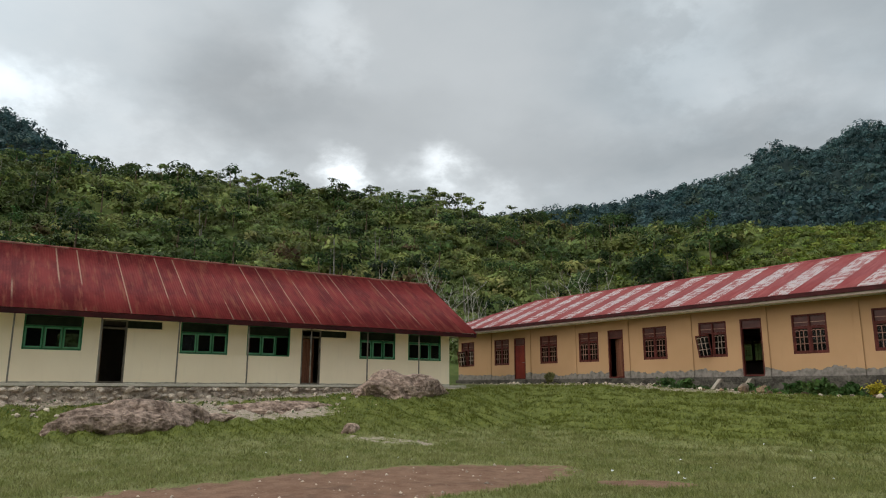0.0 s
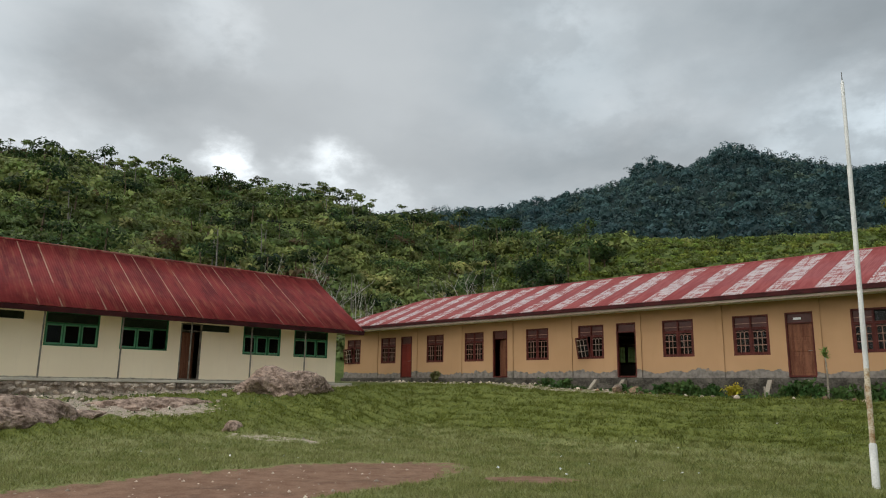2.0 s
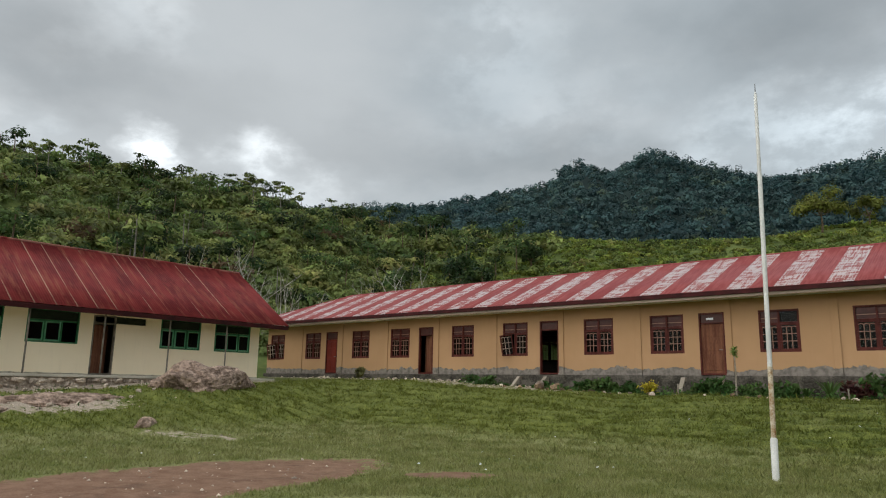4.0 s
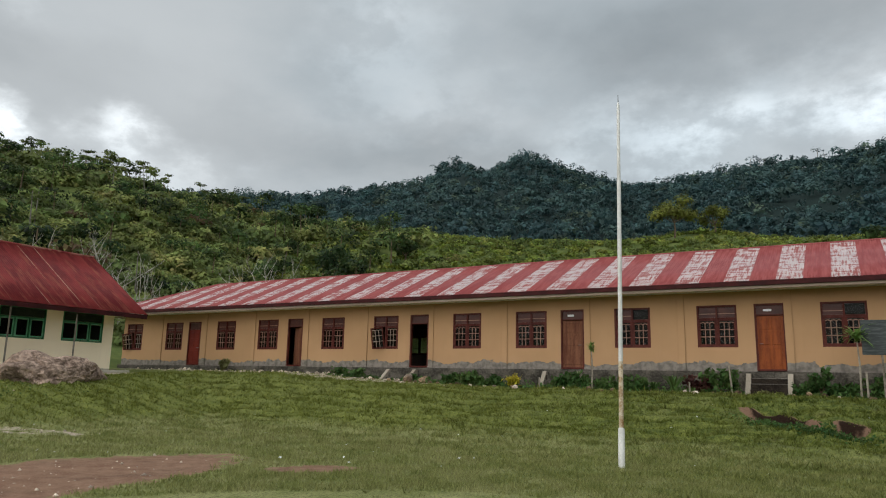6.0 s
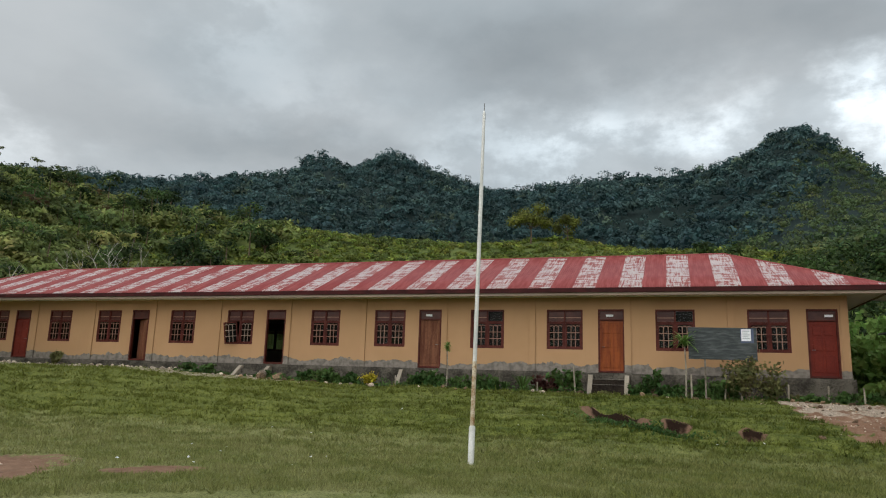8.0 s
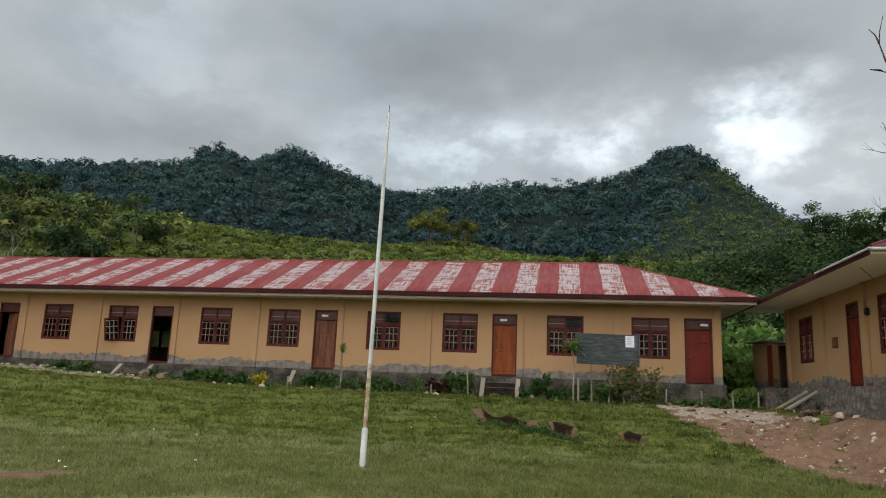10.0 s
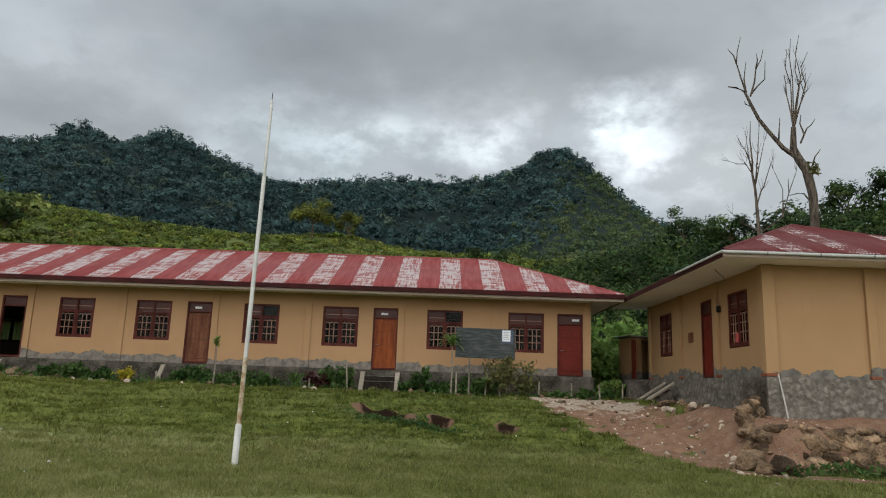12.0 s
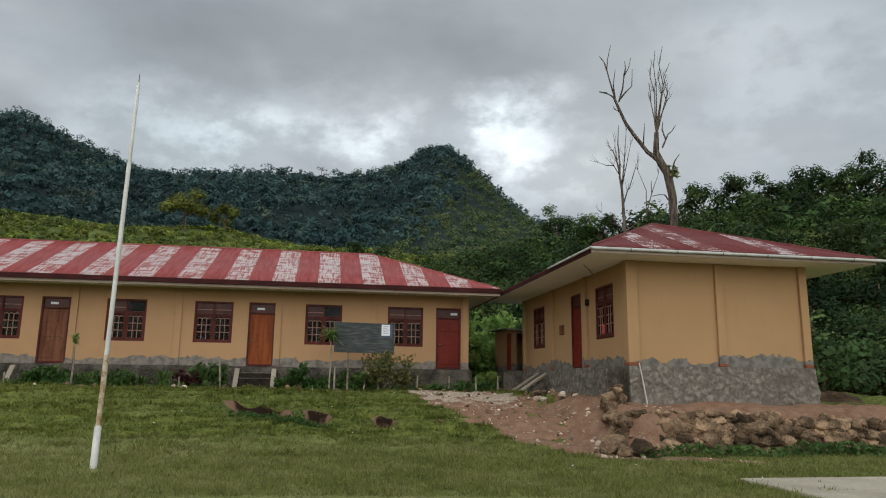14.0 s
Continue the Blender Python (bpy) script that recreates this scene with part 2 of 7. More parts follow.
def glass():
    m, N = material("window_glass")
    p = N.add("ShaderNodeBsdfPrincipled", Roughness=0.08)
    p.inputs["Base Color"].default_value = (0.008, 0.009, 0.009, 1)
    p.inputs["Specular IOR Level"].default_value = 0.5
    clearer = N.add("ShaderNodeBsdfTransparent")
    clearer.inputs[0].default_value = (0.5, 0.52, 0.5, 1)
    N.add("ShaderNodeOutputMaterial", Surface=N.add("ShaderNodeMixShader", i0=0.82, i1=p, i2=clearer))
    return m


GLASS = glass()


def chalkboard():
    m, N = material("weathered_chalkboard")
    p = where(N)
    s = N.noise(N.scaled(p, (0.7, 1, 5)), 3.0, 6, 0.65)
    c = N.mix(N.ramp(s, 0.4, 0.72), (0.042, 0.050, 0.051), (0.105, 0.114, 0.114))
    finish(N, c, 0.8, s, 0.2, 0.003)
    return m


BOARD = chalkboard()


def roof_red(name="faded_red_roof_paint", fade=1.0):
    m, N = material(name)
    p = where(N)
    streak = N.noise(N.scaled(p, (6, 0.7, 0.7)), 1.4, 5)
    broad = N.noise(p, 0.45, 3)
    tone = [tuple(k * fade for k in q) for q in ((0.220, 0.045, 0.045), (0.285, 0.078, 0.075), (0.200, 0.036, 0.038))]
    c = N.mix(N.ramp(streak, 0.35, 0.7), tone[0], tone[1])
    c = N.mix(N.math("MULTIPLY", N.ramp(broad, 0.5, 0.72), 0.5), c, tone[2])
    finish(N, c, 0.6, streak, 0.1, 0.003, spec=0.15)
    return m


def roof_bare(name="flaked_pale_roof_sheet", lo=0.475, fade=1.0):
    """Sheets whose paint has flaked away in bands to the pale metal."""
    m, N = material(name)
    p = where(N)
    r = N.add("ShaderNodeObjectInfo").outputs["Random"]
    shift = N.add("ShaderNodeCombineXYZ", i0=N.math("MULTIPLY", r, 37.0), i1=N.math("MULTIPLY", r, 11.0), i2=0.0).outputs[0]
    q = N.add("ShaderNodeVectorMath", i0=p, i1=shift, props={"operation": "ADD"}).outputs[0]
    bands = N.noise(N.scaled(q, (0.9, 3.2, 3.2)), 1.6, 6, 0.7)
    lines = N.noise(N.scaled(q, (17, 1.3, 1.3)), 1.0, 3)
    f = N.math("ADD", N.math("MULTIPLY", bands, 0.62), N.math("MULTIPLY", lines, 0.38))
    red = N.ramp(f, lo, lo + 0.07)
    white = N.mix(N.noise(q, 9, 4), (0.34, 0.285, 0.285), (0.54, 0.475, 0.47))
    c = N.mix(red, white, tuple(k * fade for k in (0.26, 0.082, 0.078)))
    finish(N, c, 0.6, f, 0.15, 0.004, spec=0.15)
    return m


def roof_rust():
    m, N = material("rusty_dark_red_roof")
    p = where(N)
    r = N.add("ShaderNodeObjectInfo").outputs["Random"]
    shift = N.add("ShaderNodeCombineXYZ", i0=0.0, i1=N.math("MULTIPLY", r, 37.0), i2=0.0).outputs[0]
    q = N.add("ShaderNodeVectorMath", i0=p, i1=shift, props={"operation": "ADD"}).outputs[0]
    streak = N.noise(N.scaled(q, (0.5, 5, 0.5)), 1.0, 6, 0.65)
    broad = N.noise(N.scaled(q, (0.6, 1.3, 0.6)), 0.8, 6, 0.68)
    across = N.add("ShaderNodeSeparateXYZ", i0=N.add("ShaderNodeTexCoord").outputs["Object"])
    c = N.mix(N.ramp(broad, 0.34, 0.66), (0.115, 0.0125, 0.0135), (0.215, 0.030, 0.027))
    c = N.mix(N.math("MULTIPLY", N.ramp(streak, 0.50, 0.68), 0.62), c, (0.27, 0.085, 0.052))
    worn = N.math("MULTIPLY", N.ramp(N.noise(N.scaled(q, (0.22, 1, 0.22)), 1.1, 5, 0.6), 0.40, 0.52), N.ramp(r, 0.35, 0.55))
    seam = N.math("MULTIPLY", N.ramp(across.outputs[0], 0.035, 0.075, 1.0, 0.0), worn)
    c = N.mix(N.math("MULTIPLY", seam, 0.85), c, (0.42, 0.27, 0.19))
    finish(N, c, 0.65, streak, 0.15, 0.004, spec=0.12)
    return m


ROOF_RED, ROOF_BARE, ROOF_RUST = roof_red(), roof_bare(), roof_rust()
HUT_RED, HUT_BARE = roof_red("dull_old_red_roof_paint", 0.52), roof_bare("half_flaked_roof_sheet", 0.435, 0.55)


def leaves(name, dark, light, third, patch=0.12, vary=0.38, rough=0.6, clump=0.0, trees=0.0):
    m, N = material(name)
    p = where(N)
    isle = N.add("ShaderNodeNewGeometry").outputs["Random Per Island"]
    f = N.ramp(N.noise(p, patch, 3, 0.6), 0.36, 0.64)
    c = N.mix(f, dark, light)
    c = N.mix(N.ramp(N.noise(p, patch * 2.7, 2), 0.56, 0.74), c, third)
    value = N.ramp(isle, 0, 1, 1 - vary, 1 + vary, False)
    if clump:
        value = N.math("MULTIPLY", value, N.ramp(N.noise(p, clump, 2, 0.5), 0.34, 0.66, 0.55, 1.45))
    hue = N.ramp(isle, 0, 1, 0.485, 0.515, False)
    if trees:
        own = N.add("ShaderNodeAttribute", props={"attribute_name": "tree"}).outputs["Fac"]
        value = N.math("MULTIPLY", value, N.ramp(own, 0, 1, 1 - trees, 1 + trees, False))
        hue = N.math("ADD", hue, N.ramp(N.math("FRACT", N.math("MULTIPLY", own, 7.3)), 0, 1, -0.018, 0.018, False))
    h = N.add("ShaderNodeHueSaturation", Value=value, Hue=hue, Color=c)
    d = N.add("ShaderNodeBsdfPrincipled", Roughness=rough)
    N.put(d.inputs["Base Color"], h.outputs[0])
    d.inputs["Specular IOR Level"].default_value = 0.15
    t = N.add("ShaderNodeBsdfTranslucent", Color=h.outputs[0])
    N.add("ShaderNodeOutputMaterial", Surface=N.add("ShaderNodeMixShader", i0=0.38, i1=d, i2=t))
    return m


LEAF_HILL = leaves("hillside_leaves", (0.092, 0.128, 0.038), (0.172, 0.205, 0.060), (0.250, 0.232, 0.078), 0.05, 0.20, clump=0.4, trees=0.28)
LEAF_BRUSH = leaves("sunny_brush", (0.115, 0.150, 0.028), (0.190, 0.225, 0.045), (0.235, 0.235, 0.055), 0.07, 0.24, clump=0.4, trees=0.25)
# distance haze is put into the far leaves' colour as a blue cast
LEAF_FAR_HAZED = leaves("hazed_ridge_forest", (0.033, 0.070, 0.073), (0.056, 0.102, 0.097), (0.092, 0.128, 0.086), 0.03, 0.14, trees=0.48)
LEAF_PEAK = leaves("peak_slope_scrub", (0.064, 0.102, 0.048), (0.108, 0.146, 0.056), (0.145, 0.165, 0.064), 0.04, 0.20, trees=0.26)
LEAF_WOOD = leaves("deep_green_leaves", (0.018, 0.038, 0.014), (0.058, 0.096, 0.028), (0.120, 0.155, 0.046), 0.16, 0.25, clump=0.45)
LEAF_DEEP = leaves("deep_forest_leaves", (0.018, 0.038, 0.014), (0.058, 0.096, 0.028), (0.120, 0.155, 0.046), 0.16, 0.25, clump=0.45, trees=0.45)
LEAF_RUST = leaves("brownish_leaves", (0.085, 0.055, 0.028), (0.15, 0.105, 0.05), (0.12, 0.12, 0.04), 0.2)
LEAF_GARDEN = leaves("garden_leaves", (0.038, 0.086, 0.022), (0.085, 0.145, 0.040), (0.09, 0.11, 0.035), 0.8)
LEAF_FRESH = leaves("fresh_green_leaves", (0.110, 0.205, 0.044), (0.205, 0.310, 0.080), (0.24, 0.30, 0.08), 0.8, 0.3)
LEAF_DULL = leaves("dull_shrub_leaves", (0.110, 0.120, 0.045), (0.20, 0.190, 0.075), (0.16, 0.12, 0.06), 1.2)
LEAF_MAROON = leaves("maroon_leaves", (0.055, 0.020, 0.020), (0.10, 0.04, 0.035), (0.06, 0.05, 0.03), 2.0)
LEAF_YELLOW = leaves("yellow_flowers", (0.40, 0.34, 0.03), (0.55, 0.46, 0.05), (0.20, 0.24, 0.04), 3.0)


def turf(N, p):
    """Lawn colour: dry and pale on the flat field, deeper green on the bank."""
    x, y, z = N.add("ShaderNodeSeparateXYZ", i0=p).outputs
    dry = N.math("MULTIPLY", N.ramp(z, -2.02, -1.72, 1.0, 0.0), N.ramp(x, -8.0, 5.0, 1.0, 0.52))
    dry = N.math("ADD", dry, N.math("MULTIPLY", N.math("SUBTRACT", N.noise(p, 0.45, 5, 0.6), 0.5), 1.1), True)
    lumps = N.math("ADD", N.math("MULTIPLY", N.noise(N.scaled(p, (0.75, 1.7, 1.7)), 2.2, 6, 0.68), 0.55), N.math("MULTIPLY", N.noise(p, 8.0, 5, 0.7), 0.45))
    lush = N.mix(N.ramp(lumps, 0.36, 0.64), (0.042, 0.062, 0.013), (0.168, 0.186, 0.044))
    lush = N.mix(N.math("MULTIPLY", N.ramp(N.noise(p, 0.9, 5, 0.65), 0.56, 0.70), 0.28), lush, (0.150, 0.120, 0.062))
    lush = N.mix(N.ramp(x, -14.0, 3.0, 0.34, 0.0), lush, (0.200, 0.212, 0.050))
    pale = N.mix(N.ramp(N.noise(p, 1.6, 4), 0.3, 0.7), (0.168, 0.186, 0.060), (0.255, 0.254, 0.108))
    return N.mix(dry, lush, pale)


def blades():
    m, N = material("grass_blades")
    c = turf(N, where(N))
    isle = N.add("ShaderNodeNewGeometry").outputs["Random Per Island"]
    h = N.add("ShaderNodeHueSaturation", Value=N.ramp(isle, 0, 1, 0.7, 1.4, False), Color=c)
    d = N.add("ShaderNodeBsdfDiffuse", Color=h.outputs[0])
    t = N.add("ShaderNodeBsdfTranslucent", Color=h.outputs[0])
    N.add("ShaderNodeOutputMaterial", Surface=N.add("ShaderNodeMixShader", i0=0.35, i1=d, i2=t))
    return m


GRASS_BLADE = blades()


def ground_material():
    m, N = material("lawn_soil_and_gravel")
    p = where(N)
    dirt = N.add("ShaderNodeAttribute", props={"attribute_name": "dirt"}).outputs["Fac"]
    stony = N.add("ShaderNodeAttribute", props={"attribute_name": "stony"}).outputs["Fac"]
    n1, n2, n3 = N.noise(p, 0.5, 5, 0.6), N.noise(p, 3.5, 5, 0.6), N.noise(p, 28, 4, 0.65)
    grass = N.mix(N.math("MULTIPLY", N.ramp(n3, 0.42, 0.66), 0.7), turf(N, p), (0.030, 0.042, 0.012))
    soil = N.mix(N.ramp(n2, 0.3, 0.7), (0.165, 0.090, 0.057), (0.240, 0.145, 0.096))
    soil = N.mix(N.math("MULTIPLY", N.ramp(n3, 0.5, 0.72), 0.6), soil, (0.30, 0.215, 0.165))
    soil = N.mix(N.math("MULTIPLY", N.ramp(N.noise(p, 1.3, 6, 0.7), 0.52, 0.68), 0.45), soil, (0.075, 0.048, 0.034))
    pale = N.mix(N.ramp(n3, 0.35, 0.7), (0.24, 0.19, 0.145), (0.50, 0.42, 0.335))
    edge = N.math("ADD", dirt, N.math("MULTIPLY", N.math("SUBTRACT", n2, 0.5), 1.3))
    c = N.mix(N.ramp(edge, 0.44, 0.54), grass, soil)
    edge2 = N.math("ADD", stony, N.math("MULTIPLY", N.math("SUBTRACT", n2, 0.5), 1.3))
    c = N.mix(N.ramp(edge2, 0.40, 0.62), c, pale)
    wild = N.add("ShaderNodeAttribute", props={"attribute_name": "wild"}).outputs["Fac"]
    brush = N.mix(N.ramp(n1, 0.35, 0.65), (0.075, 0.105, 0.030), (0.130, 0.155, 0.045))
    # far floor colour is darkened to match the shade between self-shadowing crowns
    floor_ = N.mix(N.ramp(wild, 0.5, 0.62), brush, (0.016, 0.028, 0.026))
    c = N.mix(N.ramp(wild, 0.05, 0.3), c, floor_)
    # brown slipped soil; its near-black upper edge is painted shade of an undercut
    scar_and_lip_shade = N.add("ShaderNodeAttribute", props={"attribute_name": "scar_and_lip_shade"}).outputs["Fac"]
    c = N.mix(N.ramp(N.math("ADD", scar_and_lip_shade, N.math("MULTIPLY", N.math("SUBTRACT", n2, 0.5), 0.3)), 0.10, 0.22), c, N.mix(N.ramp(N.math("ADD", scar_and_lip_shade, N.math("MULTIPLY", N.math("SUBTRACT", n2, 0.5), 0.5)), 0.46, 0.64), (0.165, 0.100, 0.068), (0.020, 0.011, 0.007)))
    finish(N, c, 0.95, N.math("ADD", n3, n2), 0.6, 0.03, spec=0.1)
    return m


GROUND = ground_material()


# ---------------------------------------------------------------- building helpers
def mesh_from(name, verts, faces, mat, smooth=False):
    me = bpy.data.meshes.new(name)
    verts = np.asarray(verts, dtype=np.float32)
    faces = np.asarray(faces, dtype=np.int32)
    k = faces.shape[1]
    me.vertices.add(len(verts))
    me.vertices.foreach_set("co", verts.ravel())
    me.loops.add(faces.size)
    me.loops.foreach_set("vertex_index", faces.ravel())
    me.polygons.add(len(faces))
    me.polygons.foreach_set("loop_start", np.arange(0, faces.size, k, dtype=np.int32))
    if smooth:
        me.polygons.foreach_set("use_smooth", np.ones(len(faces), dtype=bool))
    me.update(calc_edges=True)
    me.materials.append(mat)
    return me


def to_mesh(name, bm, mat, smooth=False):
    bmesh.ops.recalc_face_normals(bm, faces=bm.faces[:])
    me = bpy.data.meshes.new(name)
    bm.to_mesh(me)
    bm.free()
    me.materials.append(mat)
    if smooth:
        for f in me.polygons:
            f.use_smooth = True
    return me


def thing(name, label, category, group="", at=(0, 0, 0)):
    ob = new(name)
    ob.location = at
    ob.empty_display_size = 0.2
    bpy.context.view_layer.update()
    return tagged(ob, label, category, group)


def hang(name, me, parent, m=None, label=""):
    """A mesh as a part of parent; m is its pose in the parent's own space."""
    ob = new(name, me)
    ob.parent = parent
    if m is not None:
        ob.matrix_basis = m
    return tagged(ob, label)


def part(name, bm, mat, parent, label="", m=None, smooth=False):
    return hang(name, to_mesh(name, bm, mat, smooth), parent, m, label)


def box(bm, x0, x1, y0, y1, z0, z1, bevel=0.0):
    got = bmesh.ops.create_cube(bm, size=1.0)["verts"]
    for v in got:
        v.co = Vector((x0 + (v.co.x + 0.5) * (x1 - x0), y0 + (v.co.y + 0.5) * (y1 - y0), z0 + (v.co.z + 0.5) * (z1 - z0)))
    if bevel:
        edges = list({e for v in got for e in v.link_edges})
        bmesh.ops.bevel(bm, geom=edges, offset=bevel, segments=1, affect="EDGES")
    return bm


def boxed(*args, bevel=0.0):
    return box(bmesh.new(), *args, bevel=bevel)


def tube(points, radii, sides=8):
    """Vertices and quads of a bent, tapered tube."""
    verts, faces = [], []
    for i, p in enumerate(points):
        a = points[max(i - 1, 0)]
        b = points[min(i + 1, len(points) - 1)]
        d = (Vector(b) - Vector(a)).normalized()
        s = d.orthogonal().normalized()
        t = d.cross(s)
        for k in range(sides):
            w = 2 * math.pi * k / sides
            verts.append(tuple(Vector(p) + radii[i] * (math.cos(w) * s + math.sin(w) * t)))
    for i in range(len(points) - 1):
        for k in range(sides):
            a, b = i * sides + k, i * sides + (k + 1) % sides
            faces.append((a, b, b + sides, a + sides))
    return verts, faces


def join(pieces):
    verts, faces = [], []
    for v, f in pieces:
        o = len(verts)
        verts += v
        faces += [tuple(k + o for k in q) for q in f]
    return verts, faces


def wall_mesh(name, length, z0, z1, thick, holes, mat, u0=0.0):
    """A wall along local x, its outer face at y = 0, with openings (u0, u1, z0, z1) going through it."""
    us = sorted({u0, u0 + length, *(h[0] for h in holes), *(h[1] for h in holes)})
    zs = sorted({z0, z1, *(max(h[2], z0) for h in holes), *(min(h[3], z1) for h in holes)})
    solid = {}
    for i in range(len(us) - 1):
        for j in range(len(zs) - 1):
            cu, cz = (us[i] + us[i + 1]) / 2, (zs[j] + zs[j + 1]) / 2
            solid[i, j] = not any(h[0] < cu < h[1] and h[2] < cz < h[3] for h in holes)
    bm = bmesh.new()
    made = {}

    def vert(i, d, j):
        if (i, d, j) not in made:
            made[i, d, j] = bm.verts.new((us[i], d * thick, zs[j]))
        return made[i, d, j]

    for (i, j), full in solid.items():
        if not full:
            continue
        for d in (0, 1):
            bm.faces.new([vert(i, d, j), vert(i + 1, d, j), vert(i + 1, d, j + 1), vert(i, d, j + 1)])
        for di, dj, q in ((-1, 0, ((i, j), (i, j + 1))), (1, 0, ((i + 1, j), (i + 1, j + 1))), (0, -1, ((i, j), (i + 1, j))), (0, 1, ((i, j + 1), (i + 1, j + 1)))):
            if not solid.get((i + di, j + dj), False):
                (a, b), (c, d) = q
                bm.faces.new([vert(a, 0, b), vert(c, 0, d), vert(c, 1, d), vert(a, 1, b)])
    return to_mesh(name, bm, mat)


def corrugated(name, width, outline, mat, pitch=0.085, depth=0.011, thick=0.004):
    """A corrugated sheet running up a slope: local x across, local y up the slope, z out of it.
    outline(x) gives the lowest and the highest y at x."""
    n = max(2, round(width / pitch)) * 4
    rows = 3
    verts, faces = [], []
    for layer in (0, 1):
        for i in range(n + 1):
            x = width * i / n
            lo, hi = outline(x)
            z = depth * math.cos(2 * math.pi * i / 4) + (0.0 if layer else thick)
            for r in range(rows + 1):
                verts.append((x, lo + (hi - lo) * r / rows, z))
    s = rows + 1
    half = (n + 1) * s
    for i in range(n):
        for r in range(rows):
            a = i * s + r
            faces.append((a, a + s, a + s + 1, a + 1))
            faces.append((a + half, a + half + 1, a + half + s + 1, a + half + s))
        for r in (0, rows):
            a = i * s + r
            faces.append((a, a + half, a + half + s, a + s))
    return mesh_from(name, verts, faces, mat, True)


# ---------------------------------------------------------------- terrain
def smooth(u):
    u = np.clip(u, 0.0, 1.0)
    return u * u * (3 - 2 * u)


def wobble(x, y, scale, seed=0.0):
    """Cheap smooth noise from a few waves, about -1 to 1."""
    x, y = np.asarray(x) / scale + seed, np.asarray(y) / scale - seed * 0.7
    return (np.sin(x * 1.7 + 1.3 * np.sin(y * 1.1)) + np.sin(y * 2.3 + 1.7 * np.sin(x * 0.9 + 2)) + np.sin((x + y) * 3.1 + 0.6) * 0.5
            + np.sin((x * 0.8 - y) * 4.7) * 0.35) / 2.6


def yard(x, y):
    """Height of the school yard: a flat field, a grassy bank up to the long building, rising ground on the cream building's side, a terrace by the hut."""
    front = np.interp(x, [-32, -20, -16, -9, 10], [-0.30, -0.35, -0.62, -0.87, -0.90])
    side = np.interp(y, [-30, -20, -12, -7], [-1.2, -1.1, -0.7, -0.5])
    a = (front + 2.1) * smooth((y + 13.5) / 10)
    b = (side + 2.1) * smooth((-14 - x) / 12)
    terrace = np.interp(y, [-13, -10, -2], [-1.20, -1.06, -0.92])
    left = np.interp(y, [-12.6, -11.5, -9.5, -6], [8.7, 8.3, 7.4, 6.6])
    c = (terrace + 2.1) * smooth((x - left) / np.interp(y, [-12, -9], [0.9, 2.4])) * smooth((y + 12.75) / 0.45)
    z = -2.1 + np.maximum(np.maximum(a, b), c)
    rough = 0.055 * wobble(x, y, 1.1) + 0.05 * wobble(x, y, 3.4, 5.0) + 0.022 * wobble(x, y, 0.45, 9.0) + 0.016 * wobble(x, y, 0.21, 4.0)
    bank = smooth((z + 2.1) / 0.3) * smooth((-0.6 - z) / 0.3)
    steps = 0.06 * np.sin((y + 0.35 * wobble(x, y, 2.2, 6.0)) * 8.5 + 2.0 * wobble(x, y, 1.6, 3.0)) * (0.55 + 0.45 * wobble(x, y, 2.5, 8.0))
    path_lumps = (0.05 * wobble(x, y, 0.8, 11.0) + 0.03 * wobble(x, y, 0.3, 2.0)) * smooth((x - 4.5) / 2) * smooth((y + 14) / 1.5) * smooth((-3 - y) / 1)
    return z + rough * (0.35 + bank * 0.9) + 1.35 * steps * bank - 0.28 * scars(x, y, 1.6) + path_lumps


def scars(x, y, run=0.48):
    """Places where the turf of the bank has slipped away: 1 at the upper edge, fading down the slope."""
    got = 0.0 * x
    for cx, cy, rx, slant in SCARS:
        top = cy + slant * (x - cx) - 0.10 * ((x - cx) / rx) ** 2 + 0.03 * wobble(x, y * 0, 0.15, cx) + 0.11 * wobble(x, y * 0, 0.4, cx)
        side = 1 - smooth((np.abs(x - cx) / rx - 0.35) / 0.7)
        down = (top - y) / (run * (1 + 0.25 * wobble(x, y, 0.2, 3.0)))
        got = np.maximum(got, side * smooth((top - y) / 0.07) * np.clip(1 - down, 0, 1))
    return got


SCARS = ((0.15, -7.30, 1.25, -0.72), (1.80, -8.16, 0.46, -0.10), (3.60, -8.50, 0.38, -0.20))


NEAR_AZ = [-120, -95, -84, -77, -70, -63, -58, -52, -46, -40, -32, -22, -11, 0, 6, 12, 17, 22, 28, 33, 43, 60, 80]
NEAR_EL = [12.0, 14.6, 14.6, 15.0, 14.3, 14.4, 14.1, 12.7, 11.9, 11.8, 11.4, 10.8, 10.9, 10.5, 10.2, 10.0, 10.0, 10.5, 12.0, 12.4, 12.2, 10.6, 8.0]
NEAR_R = [150, 150, 165, 170, 170, 160, 160, 170, 180, 170, 160, 150, 150, 150, 130, 110, 95, 85, 80, 80, 80, 90, 90]
FAR_AZ = [-130, -100, -89, -84, -78, -60, -50, -45, -40, -36, -31.5, -29, -26.3, -23.2, -20.5, -17, -13.3, -8.7, -5.5, 0.2, 3.5, 6.3, 8.0, 9.3, 10.6, 12.8, 14.2, 15.7, 17.5, 22, 40, 70, 100]
FAR_EL = [15.45, 17.95, 17.65, 15.05, 12.45, 11.45, 12.55, 13.25, 13.75, 14.55, 15.25, 16.75, 15.95, 17.25, 16.45, 15.25, 14.65, 15.15, 15.55, 15.65, 15.95, 16.65, 17.95, 18.35, 17.50, 15.85, 14.40, 13.15, 11.95, 9.85, 8.45, 8.45, 8.45]


